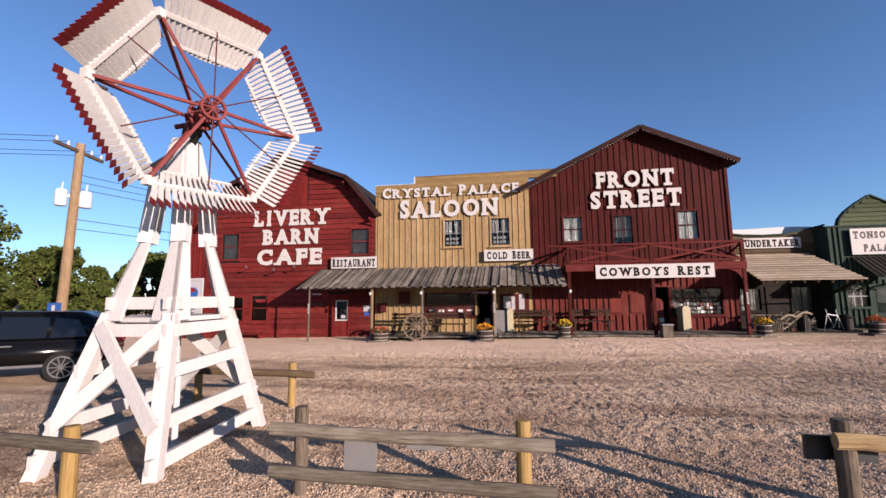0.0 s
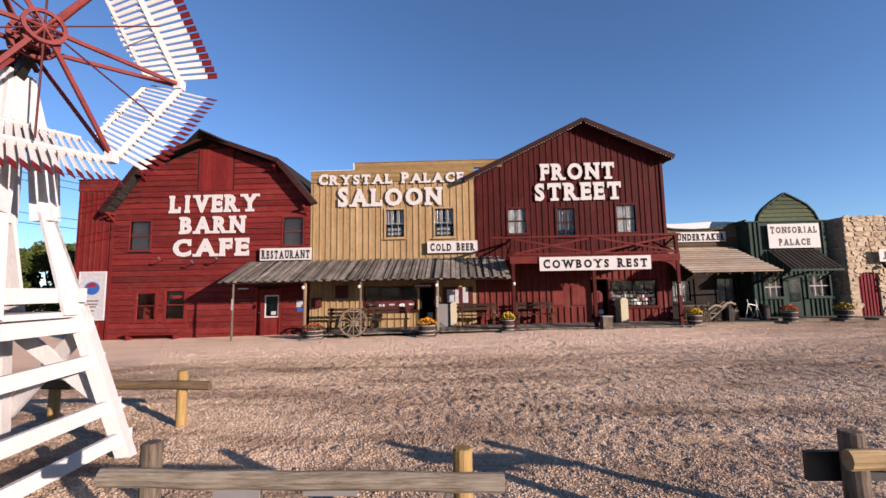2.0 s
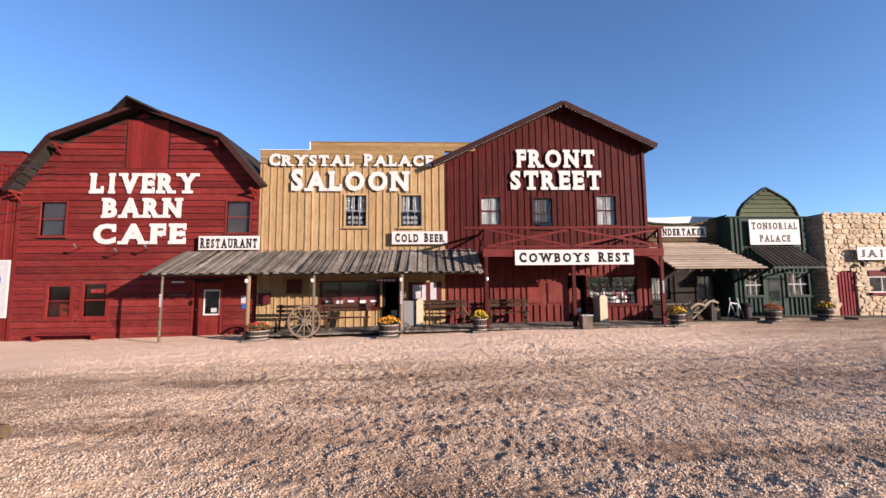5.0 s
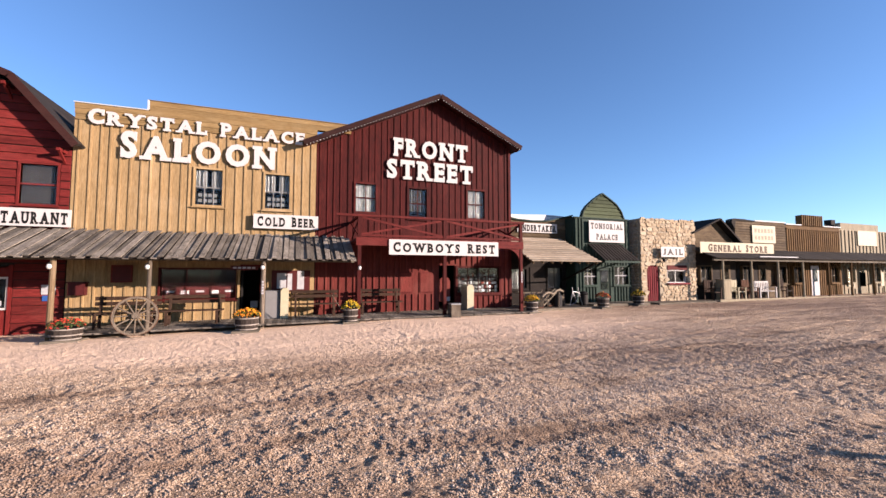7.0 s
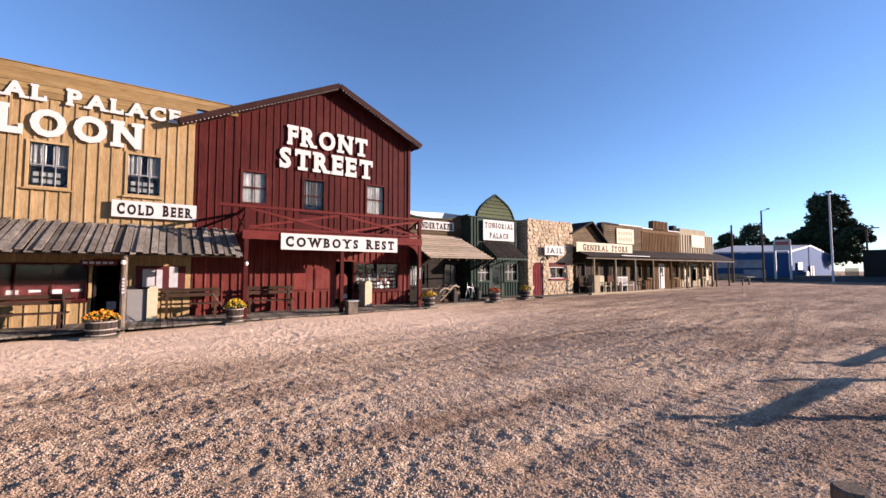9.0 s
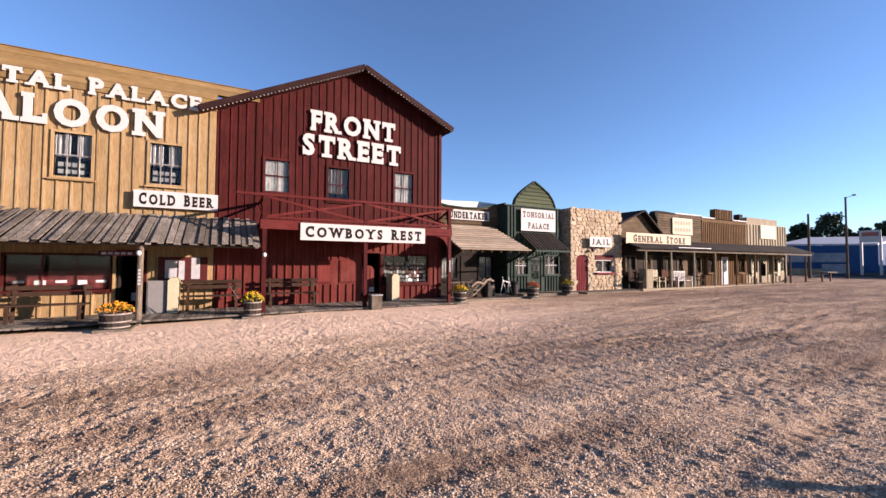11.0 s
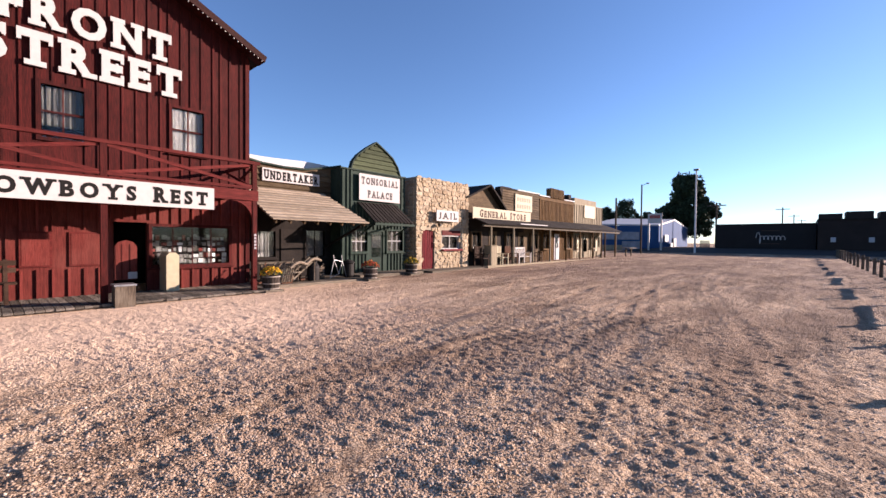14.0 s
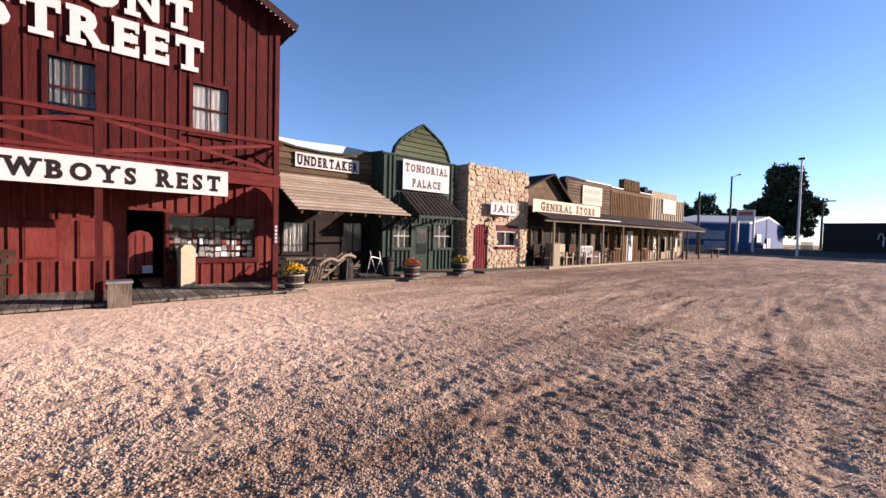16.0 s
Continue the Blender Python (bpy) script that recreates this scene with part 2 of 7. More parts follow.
def soil_patches(t, col):
    """Darker brown, finer soil in streaks along the lot, over the gravel's own colour."""
    big = value_noise(t, stretched(t, 0.55, 1.0, 1), 0.30, 6, 0.62)
    patch = value_noise(t, stretched(t, 0.4, 1.9, 1), 0.55, 7, 0.68)
    col = mixed(t, ramp(t, big, [(0.47, (0, 0, 0)), (0.62, (0.8, 0.8, 0.8))]), col, (0.289, 0.19, 0.125))
    col = mixed(t, ramp(t, patch, [(0.50, (0, 0, 0)), (0.60, (0.7, 0.7, 0.7))]), col, (0.22, 0.141, 0.0912))
    # trodden pale sand along the foot of the fronts
    c = t.nodes.new("ShaderNodeTexCoord")
    xyz = t.nodes.new("ShaderNodeSeparateXYZ")
    link(t, c.outputs["Object"], xyz.inputs[0])
    edge = t.nodes.new("ShaderNodeMath")
    edge.operation = "MULTIPLY_ADD"
    link(t, big, edge.inputs[0])
    edge.inputs[1].default_value = 5.0
    link(t, xyz.outputs["Y"], edge.inputs[2])
    span = t.nodes.new("ShaderNodeMapRange")
    span.inputs["From Min"].default_value, span.inputs["From Max"].default_value = 11.6, 14.6
    link(t, edge.outputs[0], span.inputs[0])
    side = t.nodes.new("ShaderNodeMapRange")
    side.inputs["From Min"].default_value, side.inputs["From Max"].default_value = 15.0, 8.0
    link(t, xyz.outputs["X"], side.inputs[0])
    both = t.nodes.new("ShaderNodeMath")
    both.operation = "MULTIPLY"
    link(t, span.outputs[0], both.inputs[0])
    link(t, side.outputs[0], both.inputs[1])
    # browner, finer dirt on the open side of the lot
    open_side = t.nodes.new("ShaderNodeMapRange")
    open_side.inputs["From Min"].default_value, open_side.inputs["From Max"].default_value = 8.0, 24.0
    link(t, xyz.outputs["X"], open_side.inputs[0])
    dirt = t.nodes.new("ShaderNodeMath")
    dirt.operation = "MULTIPLY"
    link(t, open_side.outputs[0], dirt.inputs[0])
    link(t, ramp(t, value_noise(t, stretched(t, 0.35, 1.2, 1), 0.8, 6, 0.65), [(0.36, (0.25, 0.25, 0.25)), (0.6, (0.85, 0.85, 0.85))]), dirt.inputs[1])
    col = mixed(t, dirt.outputs[0], col, (0.235, 0.162, 0.12))
    return mixed(t, both.outputs[0], col, (0.72, 0.525, 0.37)), both.outputs[0]


def gravel_material():
    m, t, b = nodes_of("pinkish_gravel")
    co = stretched(t, 1, 1, 1)
    fine = t.nodes.new("ShaderNodeTexVoronoi")
    fine.inputs["Scale"].default_value = 34
    link(t, co, fine.inputs["Vector"])
    pebble = t.nodes.new("ShaderNodeTexVoronoi")
    pebble.inputs["Scale"].default_value = 15
    link(t, co, pebble.inputs["Vector"])
    clump = value_noise(t, co, 7.0, 8, 0.72)
    ruts = value_noise(t, stretched(t, 0.22, 2.4, 1), 1.3, 5, 0.6)
    col = ramp(t, fine.outputs["Color"], [(0.08, (0.484, 0.328, 0.209)), (0.4, (0.672, 0.489, 0.33)), (0.75, (0.722, 0.552, 0.395)), (1.0, (0.771, 0.665, 0.521))])
    col = mixed(t, ramp(t, clump, [(0.38, (1.04, 1.03, 0.978)), (0.58, (0, 0, 0))]), col, (0.603, 0.426, 0.279))
    col, trodden = soil_patches(t, col)
    # gaps between stones coloured darker: fines, with their small shade painted in
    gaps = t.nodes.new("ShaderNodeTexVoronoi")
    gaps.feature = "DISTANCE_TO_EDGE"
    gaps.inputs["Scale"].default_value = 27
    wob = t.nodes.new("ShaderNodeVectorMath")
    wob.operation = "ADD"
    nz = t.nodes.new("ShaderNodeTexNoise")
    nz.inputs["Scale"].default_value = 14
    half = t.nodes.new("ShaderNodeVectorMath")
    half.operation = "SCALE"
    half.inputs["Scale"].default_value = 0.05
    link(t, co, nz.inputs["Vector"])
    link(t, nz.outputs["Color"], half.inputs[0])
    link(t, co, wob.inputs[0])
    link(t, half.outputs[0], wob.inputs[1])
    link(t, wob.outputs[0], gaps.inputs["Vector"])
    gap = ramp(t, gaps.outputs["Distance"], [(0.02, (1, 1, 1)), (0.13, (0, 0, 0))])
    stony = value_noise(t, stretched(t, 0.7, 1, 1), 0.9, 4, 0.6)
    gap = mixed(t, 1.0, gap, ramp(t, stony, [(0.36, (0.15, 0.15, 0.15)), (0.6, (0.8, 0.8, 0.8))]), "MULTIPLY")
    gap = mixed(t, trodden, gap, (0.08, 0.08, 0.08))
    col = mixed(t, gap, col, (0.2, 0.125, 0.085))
    col = mixed(t, 0.2, col, ramp(t, ruts, [(0.33, (0.55, 0.5, 0.46)), (0.58, (1, 1, 1))]), "MULTIPLY")
    link(t, col, b.inputs["Base Color"])
    b.inputs["Roughness"].default_value = 0.95
    b.inputs["Specular IOR Level"].default_value = 0.15

    def scaled(sock, f, plus=None):
        h = t.nodes.new("ShaderNodeMath")
        h.operation = "MULTIPLY_ADD"
        link(t, sock, h.inputs[0])
        h.inputs[1].default_value = f
        if plus is None:
            h.inputs[2].default_value = 0
        else:
            link(t, plus, h.inputs[2])
        return h.outputs[0]

    h = scaled(clump, 2.6)
    h = scaled(pebble.outputs["Distance"], -0.8, h)
    h = scaled(fine.outputs["Distance"], -0.55, h)
    h = scaled(ruts, 0.8, h)
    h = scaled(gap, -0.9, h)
    calm = t.nodes.new("ShaderNodeMapRange")
    calm.inputs["To Min"].default_value, calm.inputs["To Max"].default_value = 1.0, 0.3
    link(t, trodden, calm.inputs[0])
    level = t.nodes.new("ShaderNodeMath")
    level.operation = "MULTIPLY"
    link(t, h, level.inputs[0])
    link(t, calm.outputs[0], level.inputs[1])
    bumped(t, b, level.outputs[0], 1.0, 0.036)
    return m


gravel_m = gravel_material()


def pebble_material():
    m, t, b = nodes_of("loose_pebbles")
    geo = t.nodes.new("ShaderNodeNewGeometry")
    col = ramp(t, geo.outputs["Random Per Island"], [(0.0, (0.342, 0.224, 0.14)), (0.3, (0.518, 0.366, 0.244)), (0.8, (0.594, 0.436, 0.305)), (1.0, (0.705, 0.579, 0.446))])
    n = value_noise(t, stretched(t, 1, 1, 1), 60, 3)
    col = mixed(t, 0.4, col, ramp(t, n, [(0.35, (0.6, 0.58, 0.55)), (0.6, (1, 1, 1))]), "MULTIPLY")
    link(t, soil_patches(t, col)[0], b.inputs["Base Color"])
    b.inputs["Roughness"].default_value = 0.9
    return m


pebble_m = pebble_material()

# ---- mesh helpers ----


def box(bm, x0, x1, y0, y1, z0, z1):
    v = [bm.verts.new(p) for p in ((x0, y0, z0), (x1, y0, z0), (x1, y1, z0), (x0, y1, z0), (x0, y0, z1), (x1, y0, z1), (x1, y1, z1), (x0, y1, z1))]
    for f in ((3, 2, 1, 0), (4, 5, 6, 7), (0, 1, 5, 4), (1, 2, 6, 5), (2, 3, 7, 6), (3, 0, 4, 7)):
        bm.faces.new([v[i] for i in f])
    return v


def beam(bm, p, q, w, h, up=(0, 0, 1)):
    """A squared timber from p to q, w across and h along the up side."""
    p, q, up = Vector(p), Vector(q), Vector(up)
    d = (q - p).normalized()
    side = d.cross(up)
    side = side.normalized() if side.length > 1e-4 else Vector((1, 0, 0))
    top = side.cross(d).normalized()
    a, b = side * w / 2, top * h / 2
    v = [bm.verts.new(o) for o in (p - a - b, p + a - b, p + a + b, p - a + b, q - a - b, q + a - b, q + a + b, q - a + b)]
    for f in ((3, 2, 1, 0), (4, 5, 6, 7), (0, 1, 5, 4), (1, 2, 6, 5), (2, 3, 7, 6), (3, 0, 4, 7)):
        bm.faces.new([v[i] for i in f])


def rod(bm, p, q, r0, r1=None, n=10):
    """A round bar from p to q, tapering from r0 to r1."""
    p, q = Vector(p), Vector(q)
    r1 = r0 if r1 is None else r1
    d = (q - p).normalized()
    a = d.orthogonal().normalized()
    b = d.cross(a)
    rings = []
    for c, r in ((p, r0), (q, r1)):
        rings.append([bm.verts.new(c + (a * math.cos(k * math.tau / n) + b * math.sin(k * math.tau / n)) * r) for k in range(n)])
    for k in range(n):
        bm.faces.new((rings[0][k], rings[0][(k + 1) % n], rings[1][(k + 1) % n], rings[1][k]))
    bm.faces.new(rings[0][::-1])
    bm.faces.new(rings[1])


def ring_bar(bm, c, axis, radius, w, depth, n=28):
    """A flat hoop round c: w is its width along the radius, depth along its axis."""
    c, axis = Vector(c), Vector(axis).normalized()
    a = axis.orthogonal().normalized()
    b = axis.cross(a)
    loops = []
    for k in range(n):
        d = a * math.cos(k * math.tau / n) + b * math.sin(k * math.tau / n)
        loops.append([bm.verts.new(c + d * (radius + s * w / 2) + axis * u * depth / 2) for s, u in ((-1, -1), (1, -1), (1, 1), (-1, 1))])
    for k in range(n):
        m = loops[(k + 1) % n]
        for j in range(4):
            bm.faces.new((loops[k][j], loops[k][(j + 1) % 4], m[(j + 1) % 4], m[j]))


def prism(bm, profile, y0, y1):
    """An outline in x and z, drawn out from y0 to y1."""
    a = [bm.verts.new((x, y0, z)) for x, z in profile]
    b = [bm.verts.new((x, y1, z)) for x, z in profile]
    bm.faces.new(a)
    bm.faces.new(b[::-1])
    n = len(a)
    for k in range(n):
        bm.faces.new((a[k], b[k], b[(k + 1) % n], a[(k + 1) % n]))


def lathe(bm, c, outline, n=20):
    """A body of revolution round the upright through c; outline in r and z."""
    rings = [[bm.verts.new((c[0] + r * math.cos(k * math.tau / n), c[1] + r * math.sin(k * math.tau / n), c[2] + z)) for k in range(n)] for r, z in outline]
    for lo, hi in zip(rings, rings[1:]):
        for k in range(n):
            bm.faces.new((lo[k], lo[(k + 1) % n], hi[(k + 1) % n], hi[k]))
    bm.faces.new(rings[0][::-1])
    bm.faces.new(rings[-1])


def mesh_of(name, bm, material, smooth=False):
    bmesh.ops.recalc_face_normals(bm, faces=bm.faces)
    me = bpy.data.meshes.new(name)
    bm.to_mesh(me)
    bm.free()
    me.materials.append(material)
    if smooth:
        for p in me.polygons:
            p.use_smooth = True
    return me


def part(name, bm, material, parent=None, label="", smooth=False):
    """Links a bmesh as one object; as a part when a parent is given."""
    ob = new(name, mesh_of(name, bm, material, smooth))
    if parent:
        ob.parent = parent
    if label:
        ob["label"] = label
    return ob


def thing(name, label, category, group="", kind="", at=(0, 0, 0)):
    ob = new(name)
    ob.location = at
    ob.empty_display_size = 0.1
    return tagged(ob, label, category, group, kind)


def boxed(name, dims, material, parent=None, label=""):
    bm = bmesh.new()
    box(bm, *dims)
    return part(name, bm, material, parent, label)


def piece(name, me, parent, at=(0, 0, 0)):
    ob = new(name, me)
    ob.parent = parent
    ob.location = at
    return ob


# where the ground lies, by the plan
GX = (-60, -17, -10, 0, 4, 10, 20, 30, 45, 56, 65, 400)
GZ = (-0.5, -0.42, -0.32, -0.12, 0.0, 0.04, 0.15, 0.22, 0.32, 0.4, 0.95, 0.95)


def ground_z(x, y):
    g = float(np.interp(x, GX, GZ))
    if x < 4:
        w = min(1.0, max(0.0, (y - 5.0) / 9.0, (-x - 4.5) / 5.0))
        g *= w * w * (3 - 2 * w)
    return g


# lettering: each letter is a solid of its own, with slab feet
SLABS = {"L": ("t0.12", ), "I": ("t0.5", "b0.5"), "V": ("t0.1", "t0.9"), "E": (), "R": ("b0.12", "b0.92"), "Y": ("t0.1", "t0.9", "b0.5"), "B": (), "A": ("b0.08", "b0.92"), "N": ("t0.1", "b0.1", "t0.92"), "F": ("b0.13",), "T": ("b0.5",), "P": ("b0.13",), "U": ("t0.13", "t0.87"), "M": ("b0.1", "b0.9"), "W": ("t0.08", "t0.92"), "K": ("t0.13", "b0.13", "b0.9", "t0.88"), "D": (), "J": ("t0.8",), "H": ("t0.13", "b0.13", "t0.87", "b0.87")}
TICKS = {
    "T": ((0, 0.13, 0.66, 1), (0.87, 1, 0.66, 1)), "E": ((-0.1, 0.3, 0, 0.15), (-0.1, 0.3, 0.85, 1), (0.86, 1.02, 0.68, 1), (0.86, 1.02, 0, 0.32), (0.64, 0.76, 0.36, 0.66)),
    "F": ((-0.1, 0.3, 0.85, 1), (0.86, 1.02, 0.66, 1), (0.64, 0.76, 0.36, 0.66)), "L": ((-0.1, 0.3, 0, 0.15), (0.84, 1.02, 0, 0.36)),
    "B": ((-0.1, 0.25, 0, 0.15), (-0.1, 0.25, 0.85, 1)), "D": ((-0.1, 0.25, 0, 0.15), (-0.1, 0.25, 0.85, 1)), "P": ((-0.1, 0.25, 0.85, 1),), "R": ((-0.1, 0.25, 0.85, 1),),
    "C": ((0.84, 0.99, 0.6, 0.98),), "G": ((0.84, 0.99, 0.66, 0.98),), "S": ((0.8, 0.96, 0.66, 0.98), (0.03, 0.19, 0.02, 0.34))}
GLYPHS = {}


def glyph(ch):
    """Outline solid of a letter, scaled to a unit cell: x and z from 0 to 1, y from 0 (front) to 1."""
    if ch in GLYPHS:
        return GLYPHS[ch]
    cu = bpy.data.curves.new("letter", "FONT")
    cu.body, cu.size, cu.extrude, cu.resolution_u, cu.offset = ch, 1.0, 0.5, 3, 0.045
    ob = new("letter", cu)
    bpy.context.view_layer.update()
    me = bpy.data.meshes.new_from_object(ob.evaluated_get(bpy.context.evaluated_depsgraph_get()))
    bpy.data.objects.remove(ob)
    co = np.array([v.co for v in me.vertices])
    lo, hi = co.min(0), co.max(0)
    co = (co - lo) / (hi - lo)
    faces = [tuple(p.vertices) for p in me.polygons]
    GLYPHS[ch] = (co[:, 0], co[:, 1], 1 - co[:, 2], faces, (hi - lo)[0] / (hi - lo)[1])
    bpy.data.meshes.remove(me)
    return GLYPHS[ch]


LETTER_MESH = {}


def letter(ch, x0, x1, z0, z1, depth, y, material, parent, slab=0.13):
    w, h = round(x1 - x0, 3), round(z1 - z0, 3)
    key = (ch, w, h, depth, material.name, slab)
    if key not in LETTER_MESH:
        gx, gz, gy, faces, _ = glyph(ch)
        bm = bmesh.new()
        if ch == "I":
            gx = 0.28 + 0.44 * gx
        vs = [bm.verts.new((a * w, c * depth, b * h)) for a, b, c in zip(gx, gz, gy)]
        for f in faces:
            try:
                bm.faces.new([vs[i] for i in f])
            except ValueError:
                pass
        for s in SLABS.get(ch, ()) if slab else ():
            cx, half, t = float(s[1:]) * w, min(0.24 * h, 0.31 * w), slab * h * 1.15
            a, b = max(-0.09 * w, cx - half), min(1.09 * w, cx + half)
            box(bm, a, b, -0.003, depth, h - t if s[0] == "t" else 0, h if s[0] == "t" else t)
        for a, b, c, d in TICKS.get(ch, ()) if slab else ():
            box(bm, a * w, b * w, -0.002, depth - 0.001, c * h, d * h)
        LETTER_MESH[key] = mesh_of("letter", bm, material)
    return piece("letter", LETTER_MESH[key], parent, (x0, y, z0))


def lettering(text, x0, x1, z0, z1, y, depth, material, parent, slab=0.13, gap=0.2, first=1.0):
    """A word laid from x0 to x1, with its front at y; first: how much taller the first letter of each word is."""
    widths = [0.55 if c == " " else max(0.5, glyph(c)[4]) for c in text]
    total = sum(widths) + gap * (len(text) - 1)
    s, x = (x1 - x0) / total, x0
    for k, (c, w) in enumerate(zip(text, widths)):
        if c != " ":
            up = first if k == 0 or text[k - 1] == " " else 1.0
            letter(c, x, x + w * s, z0, z0 + (z1 - z0) * up, depth, y, material, parent, slab)
        x += (w + gap) * s


def window(parent, x0, x1, z0, z1, y, frame_m, cols=2, rows=2, frame=0.07, back=curtain, deep=0.12, proud=0.05, sill=True, bars=None):
    """A sash window in a wall whose face is at y: frame, bars, panes, sill, and what hangs behind the glass."""
    bm = bmesh.new()
    for d in ((x0 - frame, x0, z0 - frame, z1 + frame), (x1, x1 + frame, z0 - frame, z1 + frame), (x0, x1, z1, z1 + frame), (x0, x1, z0 - frame, z0)):
        box(bm, d[0], d[1], y - proud, y + deep, d[2], d[3])
    w = part("window", bm, frame_m, parent)
    bar = 0.022 if bars else 0.028
    for k in range(1, cols):
        c = x0 + (x1 - x0) * k / cols
        boxed("sash_bar", (c - bar / 2, c + bar / 2, y + 0.015, y + 0.045, z0, z1), bars or frame_m, w)
    for k in range(1, rows):
        c = z0 + (z1 - z0) * k / rows
        h = bar * (0.9 if k * 2 == rows else 0.5)
        boxed("sash_bar", (x0, x1, y + 0.012, y + 0.048, c - h, c + h), bars or frame_m, w)
    pane = boxed("pane", (x0, x1, y + 0.028, y + 0.034, z0, z1), glass, w)
    pane.visible_shadow = False
    if back:
        bm = bmesh.new()
        n = 26
        lo, hi = [], []
        for k in range(n + 1):
            x = x0 + (x1 - x0) * k / n
            yy = y + 0.085 + 0.0035 * math.sin(k * 1.7 + x0 * 7) if back is curtain else y + 0.09
            lo.append(bm.verts.new((x, yy, z0)))
            hi.append(bm.verts.new((x, yy, z1)))
        for k in range(n):
            bm.faces.new((lo[k], lo[k + 1], hi[k + 1], hi[k]))
        # with gloom this is a near-black sheet standing for the unlit room
        part("curtain" if back is curtain else "blind", bm, back, w)
    if sill:
        boxed("sill", (x0 - frame - 0.04, x1 + frame + 0.04, y - proud - 0.06, y, z0 - frame - 0.045, z0 - frame), frame_m, w)
    return w


def cut_wall(bm, x0, x1, z0, z1, y0, y1, holes):
    """A wall slab in one piece, with rectangular openings (x0, x1, z0, z1) through it."""
    xs = sorted({x0, x1, *[min(max(h[i], x0), x1) for h in holes for i in (0, 1)]})
    zs = sorted({z0, z1, *[min(max(h[i], z0), z1) for h in holes for i in (2, 3)]})
    solid = {}
    for i in range(len(xs) - 1):
        for j in range(len(zs) - 1):
            cx, cz = (xs[i] + xs[i + 1]) / 2, (zs[j] + zs[j + 1]) / 2
            solid[i, j] = not any(h[0] < cx < h[1] and h[2] < cz < h[3] for h in holes)
    made = {}

    def v(i, j, y):
        if (i, j, y) not in made:
            made[i, j, y] = bm.verts.new((xs[i], y, zs[j]))
        return made[i, j, y]

    for (i, j), full in solid.items():
        if not full:
            continue
        bm.faces.new((v(i, j, y0), v(i + 1, j, y0), v(i + 1, j + 1, y0), v(i, j + 1, y0)))
        bm.faces.new((v(i, j + 1, y1), v(i + 1, j + 1, y1), v(i + 1, j, y1), v(i, j, y1)))
        for di, dj, a, c in ((-1, 0, (i, j), (i, j + 1)), (1, 0, (i + 1, j), (i + 1, j + 1)), (0, -1, (i, j), (i + 1, j)), (0, 1, (i, j + 1), (i + 1, j + 1))):
            if not solid.get((i + di, j + dj), False):
                bm.faces.new((v(*a, y0), v(*c, y0), v(*c, y1), v(*a, y1)))


def spans(lo, hi, gaps):
    """The stretches of lo..hi outside the gaps."""
    out, at = [], lo
    for a, b in sorted(gaps):
        if a > at + 0.02:
            out.append((at, min(a, hi)))
        at = max(at, b)
    if at < hi - 0.02:
        out.append((at, hi))
    return [(a, b) for a, b in out if b - a > 0.03]


def battens(parent, x0, x1, z0, top, y, step, material, holes, w=0.05, proud=0.042, seed=1, jitter=0.25):
    """Upright cover strips over the board joints; top is a height or a function of x."""
    rng = random.Random(seed)
    x = x0 + step / 2
    while x < x1 - 0.03:
        xx = x + rng.uniform(-1, 1) * step * 0.5 * jitter
        zt = top(xx) if callable(top) else top
        for a, b in spans(z0, zt, [(h[2] - 0.09, h[3] + 0.08) for h in holes if h[0] - 0.09 < xx < h[1] + 0.09]):
            boxed("batten", (xx - w / 2, xx + w / 2, y - proud - rng.uniform(0, 0.006), y, a, b), material, parent)
        x += step


def clapboards(parent, left, right, z0, z1, y, step, material, holes, seed=2, slope=0.034):
    """Overlapping horizontal boards; left and right are functions of height."""
    rng = random.Random(seed)
    z = z0
    while z < z1 - 0.04:
        zt = min(z + step, z1)
        a0, b0 = left(z + step / 2), right(z + step / 2)
        if b0 - a0 > 0.1:
            for a, b in spans(a0, b0, [(h[0] - 0.08, h[1] + 0.08) for h in holes if h[2] - 0.08 < z + step / 2 < h[3] + 0.08]):
                cuts = [a, b] if b - a < 4.2 else [a, a + (b - a) * rng.uniform(0.35, 0.65), b]
                for p, q in zip(cuts, cuts[1:]):
                    bm = bmesh.new()
                    d, lap = rng.uniform(-0.008, 0.008), 0.012 + 0.02 * rng.random()
                    la, lb, ra, rb = left(z), left(zt), right(z), right(zt)
                    pl, pt = (max(p, la), max(p, lb)) if p == a0 else (p, p)
                    ql, qt = (min(q, ra), min(q, rb)) if q == b0 else (q, q)
                    pts = [(pl, y - slope - 0.012 + d, z), (ql - 0.003, y - slope - 0.012 - d, z), (ql - 0.003, y, z), (pl, y, z), (pt, y - 0.010, zt - lap), (qt - 0.003, y - 0.010, zt - lap), (qt - 0.003, y, zt - lap), (pt, y, zt - lap)]
                    v = [bm.verts.new(o) for o in pts]
                    for f in ((3, 2, 1, 0), (4, 5, 6, 7), (0, 1, 5, 4), (1, 2, 6, 5), (2, 3, 7, 6), (3, 0, 4, 7)):
                        bm.faces.new([v[i] for i in f])
                    part("board", bm, material, parent)
        z += step


